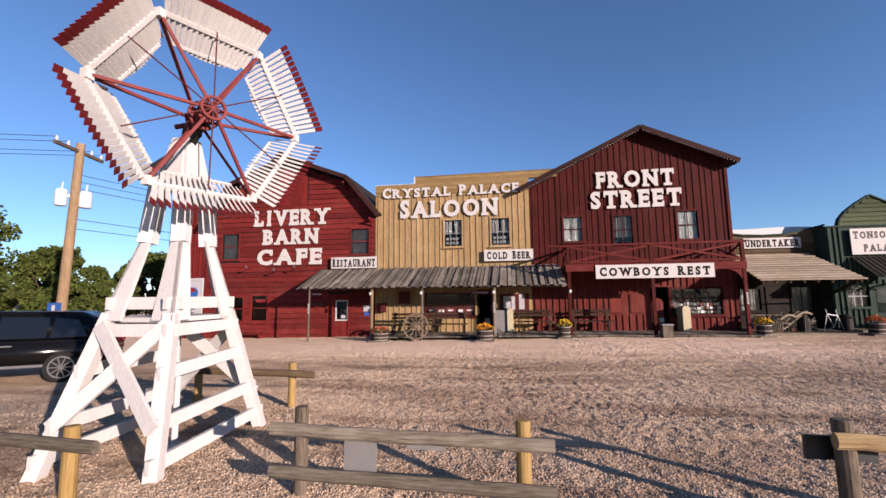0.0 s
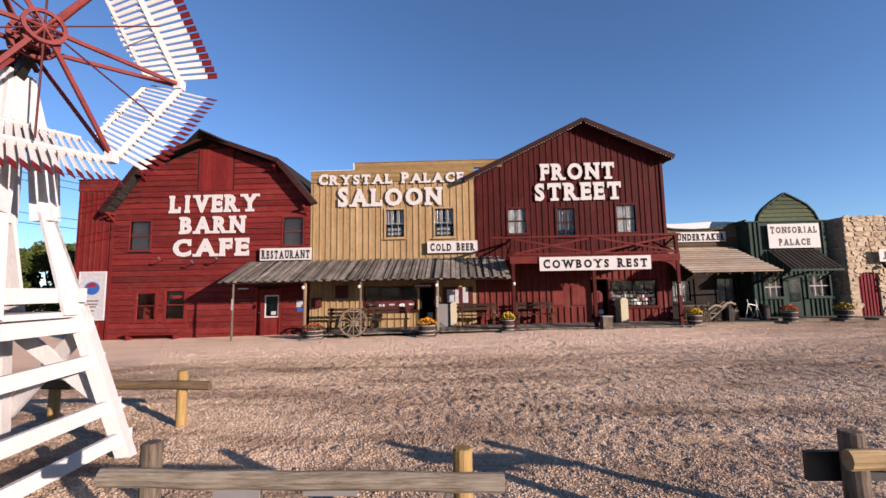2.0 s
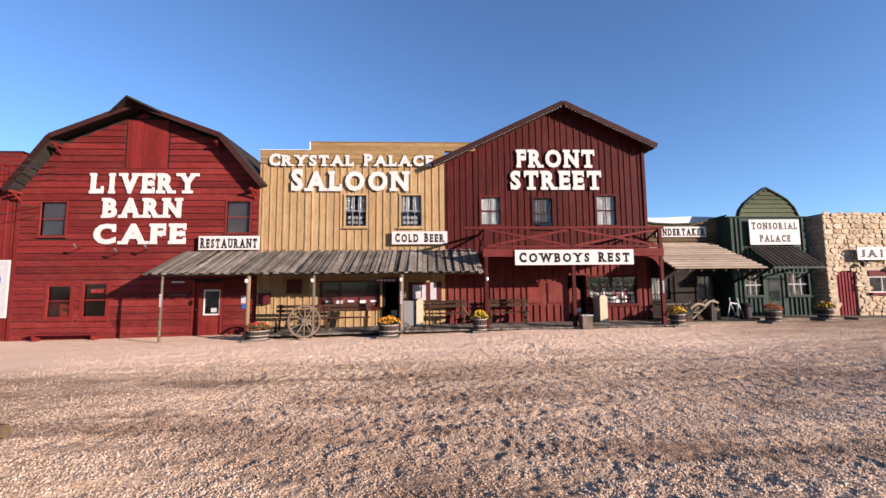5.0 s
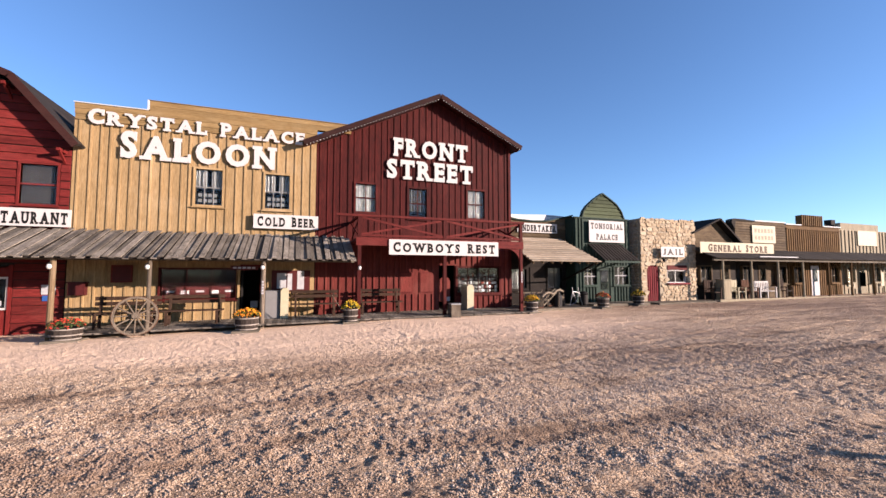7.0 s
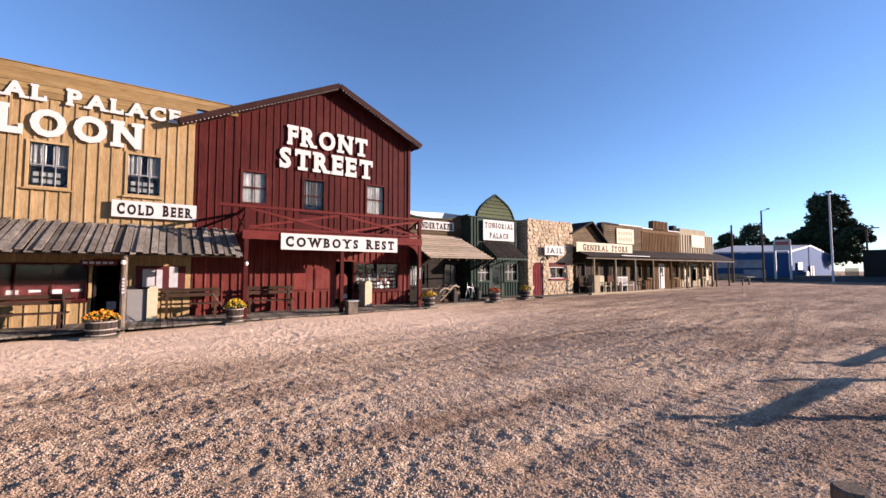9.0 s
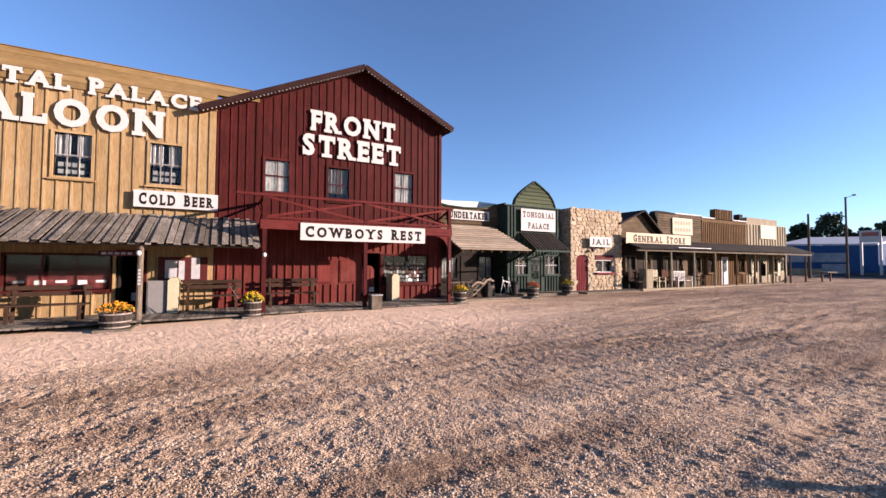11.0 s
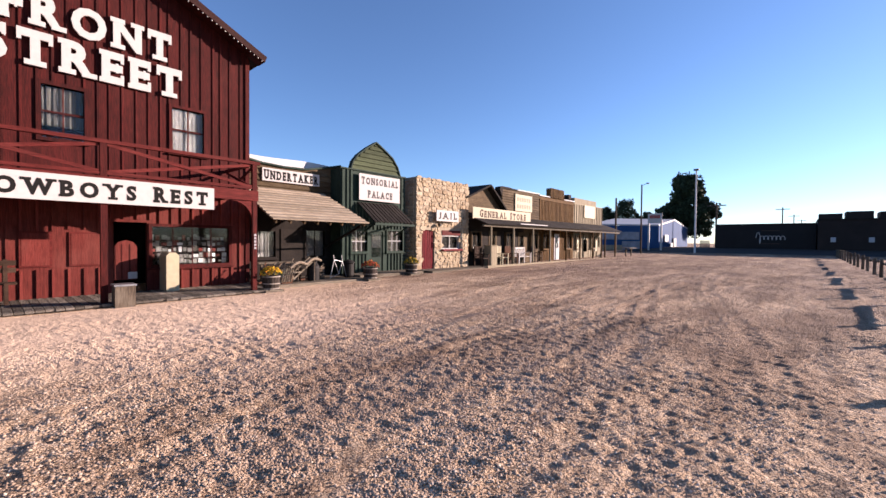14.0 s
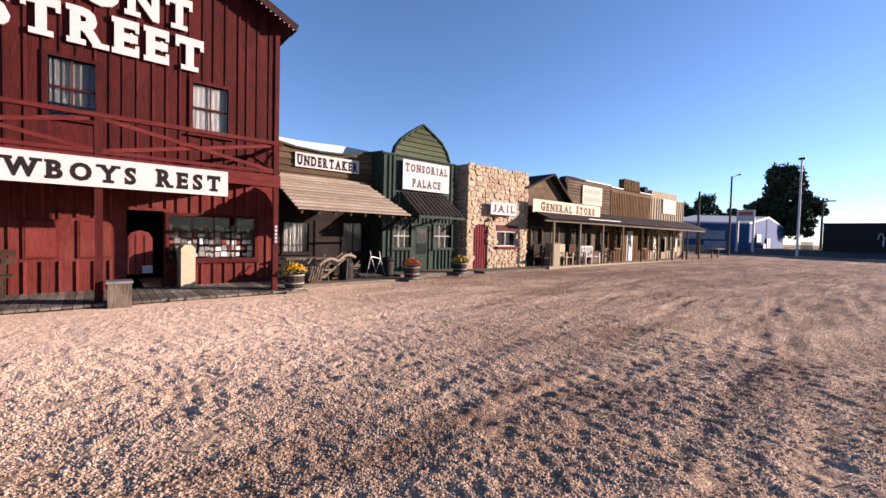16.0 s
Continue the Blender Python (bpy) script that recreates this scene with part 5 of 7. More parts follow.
# ---- general store and the row beyond ----
def store_row():
    y = 17.95
    a = thing("general_store", "brown gabled general store with a dark roof", "building")
    boxed("wall", (21.3, 24.7, y, y + 0.14, 0.1, 3.3), brown_h, a)
    bm = bmesh.new()
    prism(bm, [(21.3, 3.3), (21.3, 3.75), (23.1, 4.55), (24.7, 3.3)], y, y + 0.14)
    part("gable", bm, brown_h, a)
    for p, q in (((21.0, 3.75), (23.1, 4.6)), ((23.1, 4.6), (24.95, 3.15))):
        bm = bmesh.new()
        roof_slab(bm, p, q, y - 0.35, y + 6, 0.09)
        part("roof", bm, dark_roof, a)
    b = thing("false_front_shop", "brown board shop with a square false front", "building")
    boxed("wall", (24.7, 29.2, y, y + 0.3, 0.1, 4.7), brown_h, b)
    clapboards(b, lambda z: 24.7, lambda z: 29.2, 3.0, 4.68, y, 0.15, brown_h, [], seed=41)
    bm = bmesh.new()
    prism(bm, [(24.62, 4.2), (24.4, 4.55), (24.45, 4.72), (24.62, 4.78), (25.3, 4.78), (26.4, 4.72), (26.4, 4.66), (24.75, 4.66)], y - 0.06, y + 0.32)
    part("scroll", bm, dark_roof, b)
    boxed("cap", (26.4, 29.2, y - 0.05, y + 0.32, 4.7, 4.76), tarp, b, "white metal coping")
    c = thing("slatted_shop", "rust-brown upright slatted shop front with a raised centre", "building")
    boxed("wall", (29.2, 34.75, y, y + 0.3, 0.1, 4.62), brown_v, c)
    x = 29.24
    while x < 34.7:
        boxed("slat", (x, x + 0.1, y - 0.07, y, 2.9, 4.42), brown_v, c)
        x += 0.21
    boxed("raised_centre", (30.7, 32.9, y - 0.05, y + 0.25, 4.62, 5.28), brown_v, c)
    x = 30.72
    while x < 32.85:
        boxed("slat", (x, x + 0.09, y - 0.1, y - 0.05, 4.62, 5.3), brown_v, c)
        x += 0.2
    boxed("cap", (29.2, 30.68, y - 0.08, y + 0.32, 4.62, 4.68), tarp, c)
    boxed("cap", (32.92, 34.75, y - 0.08, y + 0.32, 4.62, 4.68), tarp, c)
    boxed("rail", (29.2, 34.75, y - 0.09, y, 4.36, 4.44), brown_v, c)
    d = thing("plain_shop", "taupe board shop front with stepped ends", "building")
    boxed("wall", (34.75, 40.7, y, y + 0.3, 0.1, 4.55), taupe_v, d)
    boxed("wall_top", (34.9, 39.3, y + 0.003, y + 0.3, 4.55, 4.98), taupe_v, d)
    boxed("side_wall", (40.55, 40.7, y + 0.3, y + 8, 0.1, 4.4), taupe_v, d)
    battens(d, 34.75, 40.7, 2.9, 4.5, y, 0.4, taupe_v, [], seed=43)
    boxed("chimney", (34.95, 35.4, y + 0.5, y + 0.9, 4.6, 5.25), dark_roof, d)
    # dark sheets: the shade under the store porch is put into their colour
    boxed("lower_wall", (21.32, 24.68, y - 0.03, y - 0.004, 0.2, 2.7), dark_roof, a, "lower wall coloured dark for the deep porch shade")
    boxed("lower_wall", (24.72, 27.2, y - 0.03, y - 0.004, 0.2, 2.7), dark_roof, b, "lower wall coloured dark for the deep porch shade")
    x = 29.24
    while x < 34.7:
        boxed("slat", (x, x + 0.11, y - 0.05, y - 0.004, 0.2, 2.5), brown_v, c)
        x += 0.21
    for x in (35.3, 36.6, 38.9):
        boxed("wall_panel", (x, x + 0.7, y - 0.06, y - 0.045, 0.75, 1.7), cream, d, "pale board")
    battens(d, 34.75, 40.7, 0.2, 2.6, y, 0.4, taupe_v, [(35.2, 36.1, 0.7, 1.8), (36.5, 37.4, 0.7, 1.8), (38.8, 39.7, 0.7, 1.8)], seed=44)
    for th, x0, x1, m in ((a, 21.3, 24.7, brown_h), (b, 24.7, 29.2, brown_h), (c, 29.2, 34.75, brown_v), (d, 34.75, 40.7, taupe_v)):
        n = int((x1 - x0) / 1.4)
        for k in range(n):
            xa = x0 + (x1 - x0) * (k + 0.2) / n
            if k % 2 == 0:
                window(th, xa, xa + 0.8, 1.05, 2.0, y - 0.14, m, 2, 1, 0.06, back=gloom, deep=0.14)
            else:
                dd = boxed("door", (xa, xa + 0.78, y - 0.06, y, 0.15, 2.1), white if th is c else m, th)
                boxed("pane", (xa + 0.15, xa + 0.63, y - 0.07, y - 0.062, 1.1, 1.9), glass, dd)
    board_sign("cream board reading GENERAL STORE in worn slab letters", "GENERAL STORE", 21.05, 26.95, 2.70, 3.30, 17.3, letters=fade_ink, board=cream, first=1.15, fill=0.62, pad=0.1)
    s = thing("sign_board", "weathered white square board with faded illegible lettering", "sign", "faded shop boards")
    boxed("board", (26.05, 28.1, y - 0.1, y - 0.05, 3.42, 4.45), cream, s)
    for k in range(2):
        for q in range(6):
            boxed("text_bar", (26.25 + q * 0.29, 26.42 + q * 0.29, y - 0.106, y - 0.1, 4.02 - k * 0.42, 4.26 - k * 0.42), pale_ink, s)
    s = thing("sign_board", "blank cream square board on taupe boards", "sign", "faded shop boards")
    boxed("board", (36.6, 38.8, y - 0.1, y - 0.05, 3.5, 4.5), cream, s)
    p = thing("store_porch", "long dark porch roof on thin posts along the shop row", "porch")
    for k in range(20):
        xa = 21.2 + k * 1.02
        bm = bmesh.new()
        beam(bm, (xa + 0.5, 16.55, 2.42 + 0.003 * k), (xa + 0.5, y - 0.02, 2.95 + 0.003 * k), 1.01, 0.05)
        part("roof_panel", bm, dark_roof, p)
    boxed("eave_beam", (21.2, 41.6, 16.7, 16.8, 2.28, 2.4), grey_x, p)
    for x in (21.9, 24.1, 26.3, 28.5, 30.9, 33.2, 35.6, 37.4, 38.2, 40.6):
        bm = bmesh.new()
        rod(bm, (x, 16.75, 0.0), (x, 16.75, 2.3), 0.06, 0.055, 8)
        part("post", bm, taupe_v if x < 30 else brown_v, p)
    boxed("walkway", (17.3, 41.5, 16.6, y - 0.16, 0.05, 0.2), grey_x, p)
    boxed("kerb_board", (21.3, 41.6, 16.5, 16.59, 0.1, 0.28), taupe_v, p)
    bm = bmesh.new()
    box(bm, 24.4, 27.6, 16.46, 16.52, 2.5, 2.54)
    part("gutter", bm, tarp, p)


store_row()


def rocker(x, y, z, m, label):
    c = thing("porch_chair", label, "chair", "porch seats", at=(x, y, z))
    for dx in (0.0, 0.55):
        for dy, h in ((0.0, 0.62), (0.5, 1.05)):
            boxed("leg", (dx, dx + 0.05, dy, dy + 0.05, 0, h), m, c)
        boxed("arm", (dx - 0.02, dx + 0.07, -0.02, 0.52, 0.62, 0.65), m, c)
    boxed("seat", (0.05, 0.55, 0.02, 0.5, 0.4, 0.44), m, c)
    for k in range(4):
        boxed("back_slat", (0.08 + k * 0.12, 0.16 + k * 0.12, 0.5, 0.53, 0.44, 1.05), m, c)
    return c


for k, (x, m) in enumerate(((21.5, bench_w), (23.4, cream), (24.4, rust), (27.4, bench_w))):
    rocker(x, 17.0, 0.2, m, ("pale wooden armchair with slatted back on the store porch", "dark wooden armchair with slatted back on the store porch")[m is not cream])


def garden_bench(x, y, z):
    g = thing("garden_bench", "white painted slatted garden bench on the store porch", "bench", "porch seats", at=(x, y, z))
    for k in range(4):
        boxed("seat_slat", (0, 1.4, 0.02 + k * 0.11, 0.11 + k * 0.11, 0.41, 0.44), white, g)
    for k in range(9):
        boxed("back_slat", (0.06 + k * 0.15, 0.13 + k * 0.15, 0.46, 0.49, 0.44, 0.9), white, g)
    boxed("top_rail", (0, 1.4, 0.45, 0.5, 0.9, 0.97), white, g)
    for dx in (0.0, 1.34):
        boxed("leg", (dx, dx + 0.06, 0.0, 0.06, 0, 0.62), white, g)
        boxed("back_leg", (dx, dx + 0.06, 0.44, 0.5, 0, 0.9), white, g)
        boxed("arm", (dx - 0.01, dx + 0.07, -0.02, 0.46, 0.62, 0.65), white, g)


garden_bench(25.15, 17.0, 0.2)


def store_box(x, z1, m):
    s = thing("crate", "tall wooden bin standing on the store porch", "bin")
    boxed("body", (x, x + 0.5, 17.1, 17.6, 0.2, z1), m, s)
    boxed("lid", (x - 0.03, x + 0.53, 17.07, 17.63, z1, z1 + 0.05), m, s)


store_box(22.5, 1.25, taupe_v)


# ---- furniture and planters on the boardwalk ----
def bench(x0, x1, y, z):
    b = thing("bench", "dark weathered wooden bench with a plank back on the boardwalk", "bench", "boardwalk benches", at=(x0, y, z))
    L = x1 - x0
    for k in range(3):
        boxed("seat_plank", (0, L, k * 0.14, k * 0.14 + 0.125, 0.43, 0.465), bench_w, b)
    for zz in (0.66, 0.82):
        boxed("back_plank", (0, L, 0.46, 0.495, zz, zz + 0.11), bench_w, b)
    for x in (0.12, L - 0.2):
        boxed("leg", (x, x + 0.07, 0.0, 0.07, 0, 0.43), bench_w, b)
        bm = bmesh.new()
        beam(bm, (x + 0.035, 0.36, 0), (x + 0.035, 0.51, 0.95), 0.07, 0.07, (0, 1, 0))
        part("back_leg", bm, bench_w, b)
        boxed("stretcher", (x + 0.01, x + 0.06, 0.07, 0.38, 0.2, 0.27), bench_w, b)


for x0, x1, y, z in ((-4.72, -3.02, 16.55, -0.03), (-2.95, -1.25, 16.6, -0.01), (0.8, 2.45, 17.2, 0.06), (3.15, 4.85, 17.15, 0.08)):
    bench(x0, x1, y, z)


def low_step():
    s = thing("low_bench", "long low red plank bench against the barn wall", "bench")
    boxed("seat", (-14.0, -11.55, 17.55, 17.9, -0.16, -0.10), red_h, s)
    for x in (-13.9, -11.75):
        boxed("leg", (x, x + 0.08, 17.57, 17.88, -0.45, -0.16), red_v, s)


low_step()


def planter(x, y, r, h, flowers, label, seed):
    rng = random.Random(seed)
    p = thing("planter", label, "planter", "barrel planters")
    z = ground_z(x, y)
    n = 16
    boxed("base_board", (x - r * 1.15, x + r * 1.15, y - r * 1.1, y + r * 1.1, z - 0.03, z + 0.05), grey_x, p)
    for k in range(n):
        bm = bmesh.new()
        a0, a1 = k * math.tau / n + 0.012, (k + 1) * math.tau / n - 0.012
        v = []
        for zz, rr in ((0.05, 0.86), (h * 0.55, 1.0), (h, 1.02)):
            for a, q in ((a0, 1.0), (a1, 1.0), (a1, 0.9), (a0, 0.9)):
                v.append(bm.verts.new((x + math.cos(a) * r * rr * q, y + math.sin(a) * r * rr * q, z + zz)))
        for lv in (0, 4):
            for j in range(4):
                bm.faces.new((v[lv + j], v[lv + (j + 1) % 4], v[lv + 4 + (j + 1) % 4], v[lv + 4 + j]))
        bm.faces.new(v[8:12])
        bm.faces.new(v[0:4][::-1])
        part("stave", bm, barrel_dark, p)
    for zz, rr in ((h * 0.2, 0.93), (h * 0.5, 1.0), (h * 0.93, 1.025)):
        bm = bmesh.new()
        ring_bar(bm, (x, y, z + zz), (0, 0, 1), r * rr + 0.004, 0.014, 0.032, 24)
        part("hoop", bm, barrel_band, p)
    bm = bmesh.new()
    lathe(bm, (x, y, z), [(r * 0.88, h * 0.7), (r * 0.9, h * 0.9)], 16)
    part("soil", bm, soil, p)
    for mat, count, lift in ((leaf_g, 150, 0.85), (flowers[0], 190, 1.0), (flowers[1], 60, 1.0)):
        vs, fs = [], []
        for _ in range(count):
            a, q = rng.uniform(0, math.tau), math.sqrt(rng.random())
            c = Vector((x + math.cos(a) * q * (r + 0.07), y + math.sin(a) * q * (r + 0.07), z + h + (0.05 + 0.19 * (1 - q * q) + rng.uniform(-0.05, 0.04)) * lift))
            u = Vector((rng.uniform(-1, 1), rng.uniform(-1, 1), rng.uniform(-0.6, 0.6))).normalized()
            w = u.orthogonal().normalized()
            s = rng.uniform(0.018, 0.034)
            i = len(vs)
            vs += [c + u * s, c + w * s, c - u * s, c - w * s, c + u.cross(w) * s * 0.6]
            fs += [(i, i + 1, i + 4), (i + 1, i + 2, i + 4), (i + 2, i + 3, i + 4), (i + 3, i, i + 4)]
        me = bpy.data.meshes.new("blossoms")
        me.from_pydata(vs, [], fs)
        me.materials.append(mat)
        o = new("foliage" if mat is leaf_g else "blossoms", me)
        o.parent = p
        o["kind"] = "stuff"
    return p


planter(-4.85, 15.75, 0.34, 0.36, (petal_r, leaf_g), "wide half-barrel planter with dull red flowers beside the porch post", 1)
planter(-0.42, 15.42, 0.32, 0.44, (petal_o, petal_y), "half-barrel planter full of orange flowers beside the saloon door", 2)
planter(2.68, 15.75, 0.235, 0.48, (petal_y, leaf_g), "dark half-barrel planter with sparse yellow flowers", 3)
planter(9.82, 15.95, 0.235, 0.46, (petal_y, petal_o), "half-barrel planter with yellow and orange flowers by the red post", 4)
planter(13.66, 16.3, 0.25, 0.46, (petal_r, petal_o), "half-barrel planter with red flowers before the green shop", 5)
planter(16.15, 16.75, 0.25, 0.46, (petal_y, leaf_g), "half-barrel planter with yellow flowers before the green shop", 6)


def wagon_wheel(c, R, tilt, name_label, n=12):
    w = thing("wagon_wheel", name_label, "wheel", at=c)
    ax = Vector((0.12, -1, tilt)).normalized()
    a = ax.cross(Vector((0, 0, 1))).normalized()
    b = ax.cross(a)
    bm = bmesh.new()
    ring_bar(bm, (0, 0, 0), ax, R - 0.03, 0.055, 0.05, 32)
    part("rim", bm, grey_z, w)
    bm = bmesh.new()
    ring_bar(bm, (0, 0, 0), ax, R + 0.004, 0.012, 0.055, 32)
    part("iron_tyre", bm, rust, w)
    bm = bmesh.new()
    rod(bm, -ax * 0.12, ax * 0.12, 0.085, 0.07, 14)
    part("hub", bm, grey_z, w)
    for k in range(n):
        d = a * math.cos(k * math.tau / n) + b * math.sin(k * math.tau / n)
        bm = bmesh.new()
        rod(bm, d * 0.06, d * (R - 0.05), 0.022, 0.017, 7)
        part("spoke", bm, grey_z, w)


wagon_wheel((-3.25, 15.55, 0.42), 0.54, 0.12, "weathered wooden wagon wheel with iron tyre leaning by the benches")


def end_post(x, y, z, w, d, h, m, label):
    s = thing("partition", label, "partition")
    bm = bmesh.new()
    prism(bm, [(x, z), (x + w, z), (x + w, z + h - 0.09), (x + w - 0.07, z + h), (x + 0.07, z + h), (x, z + h - 0.09)], y, y + d)
    part("panel", bm, m, s)


end_post(0.46, 17.2, 0.04, 0.26, 0.8, 1.05, cream, "cream painted upright panel with clipped top by the saloon door")
end_post(7.62, 17.35, 0.06, 0.3, 0.65, 1.08, cream, "cream painted upright panel with clipped top under the display window")
boxed_panel = thing("cabinet", "dark grey upright metal cabinet beside the saloon door", "cabinet")
boxed("body", (-0.06, 0.44, 17.3, 17.85, 0.02, 1.0), grey_panel, boxed_panel)
boxed("door", (-0.03, 0.41, 17.285, 17.3, 0.06, 0.96), grey_panel, boxed_panel)


def notice_board():
    n = thing("notice_board", "maroon notice board with pinned white papers", "notice board")
    boxed("board", (0.12, 1.45, W - 0.1, W - 0.04, 0.96, 1.72), maroon, n)
    for x0, x1, z0, z1 in ((0.3, 0.62, 1.05, 1.62), (0.66, 0.82, 1.0, 1.6), (1.0, 1.24, 1.02, 1.7), (1.02, 1.22, 1.28, 1.4)):
        boxed("paper", (x0, x1, W - 0.108 - 0.004 * (x0 == 1.02), W - 0.1, z0, z1), paper, n)


notice_board()


def bin_box():
    b = thing("trash_bin", "weathered grey box bin standing by the middle post", "bin")
    z = ground_z(6.35, 15.8)
    boxed("body", (6.24, 6.6, 15.6, 15.96, z - 0.02, z + 0.46), grey_z, b)
    boxed("rim", (6.22, 6.62, 15.58, 15.98, z + 0.46, z + 0.5), steel, b)


bin_box()


def wall_bits():
    for x, z in ((-12.6, 3.17), (-11.1, 3.0), (-10.0, 3.12)):
        l = thing("flood_lamp", "small white flood lamp on an arm under the lettering", "lamp", "wall flood lamps")
        bm = bmesh.new()
        rod(bm, (x - 0.1, W, z), (x + 0.15, W - 0.6, z - 0.02), 0.02)
        part("arm", bm, red_v, l)
        bm = bmesh.new()
        rod(bm, (x + 0.15, W - 0.55, z - 0.03), (x + 0.18, W - 0.68, z + 0.07), 0.03, 0.045, 12)
        part("head", bm, steel, l)
    s = thing("small_sign", "small dark sign board with illegible lettering in porch shade", "sign")
    boxed("board", (-9.28, -8.46, W - 0.06, W - 0.03, 1.22, 1.4), maroon, s)
    boxed("text_bar", (-9.2, -8.54, W - 0.066, W - 0.06, 1.28, 1.34), fade_ink, s)
    s = thing("tube_lamp", "short white tube lamp under the porch roof", "lamp")
    boxed("housing", (-9.1, -8.65, W - 0.12, W - 0.03, 1.78, 1.84), white, s)
    s = thing("notice", "white paper notices on the red panel beside the cafe door", "notice")
    boxed("sheet", (-6.45, -6.1, W - 0.05, W - 0.035, 0.95, 1.25), paper, s)
    boxed("sheet", (-6.42, -6.15, W - 0.05, W - 0.035, 0.75, 0.92), blue_sign, s)
    for x, z, what in ((2.98, 1.72, "red"), (-5.33, 1.72, "tan"), (-3.1, 1.72, "grey"), (-0.05, 1.72, "grey")):
        l = thing("post_lamp", "small white globe lamp fixed to the %s porch post" % what, "lamp", "porch post lamps")
        y = 15.86 if x > 2 else 15.82
        bm = bmesh.new()
        lathe(bm, (x, y, z), [(0.015, 0.0), (0.045, 0.02), (0.062, 0.07), (0.05, 0.12), (0.03, 0.14)], 14)
        part("globe", bm, bulb_m, l, smooth=True)
        bm = bmesh.new()
        lathe(bm, (x, y, z + 0.14), [(0.055, 0.0), (0.035, 0.03), (0.01, 0.05)], 14)
        part("cap", bm, iron, l)
        boxed("bracket", (x - 0.012, x + 0.012, y + 0.02, 15.95, z + 0.15, z + 0.17), iron, l)
    for x, y, z in ((-8.24, 15.93, 0.95), (-0.04, 15.9, 0.95), (9.36, 15.93, 1.25)):
        s = thing("post_sign", "narrow upright white lettering on a porch post, illegible", "sign", "post lettering")
        for k in range(5):
            boxed("text_bar", (x - 0.028, x + 0.03, y - 0.008, y + 0.004, z + k * 0.09, z + k * 0.09 + 0.06), paper, s)
    s = thing("hanging_sign", "small maroon board over the saloon door with pale illegible lettering", "sign")
    boxed("board", (-1.05, -0.25, 16.6, 16.63, 1.72, 1.86), maroon, s)
    for k in range(5):
        boxed("text_bar", (-0.98 + k * 0.14, -0.88 + k * 0.14, 16.594, 16.6, 1.76, 1.82), paper, s)
    s = thing("wall_lantern", "dark box on the ochre wall in porch shade", "fixture")
    boxed("body", (-5.72, -5.3, W - 0.25, W - 0.035, 0.92, 1.3), maroon, s)
    boxed("lid", (-5.76, -5.26, W - 0.28, W - 0.035, 1.3, 1.34), maroon, s)
    s = thing("menu_board", "dark maroon square board on ochre boards in porch shade", "board")
    boxed("panel", (-4.65, -4.15, W - 0.09, W - 0.045, 1.35, 1.84), maroon, s)
    bm = bmesh.new()
    for q in ((-4.69, -4.65, 1.31, 1.88), (-4.15, -4.11, 1.31, 1.88), (-4.65, -4.15, 1.84, 1.88), (-4.65, -4.15, 1.31, 1.35)):
        box(bm, q[0], q[1], W - 0.1, W - 0.045, q[2], q[3])
    part("frame", bm, dark_x, s)


wall_bits()


def flag(x, y, z, lean):
    f = thing("small_flag", "small striped flag on a thin stick in a planter", "flag")
    bm = bmesh.new()
    rod(bm, (x, y, z), (x - 0.35 * lean, y, z + 0.55), 0.008)
    part("stick", bm, grey_z, f)
    for k in range(6):
        bm = bmesh.new()
        n = 6
        rows = []
        for j in (0, 1):
            rows.append([bm.verts.new((x - lean * (0.33 - 0.05 * (k + j) - 0.0) + lean * 0.02 + 0.035 * i * lean, y + 0.02 * math.sin(i * 1.3), z + 0.52 - 0.042 * (k + j) - 0.03 * i)) for i in range(n)])
        for i in range(n - 1):
            bm.faces.new((rows[0][i], rows[0][i + 1], rows[1][i + 1], rows[1][i]))
        part("stripe", bm, tip_red if k % 2 else paper, f)


flag(2.42, 15.72, 0.35, 1.0)
flag(10.25, 16.0, 0.2, -1.0)


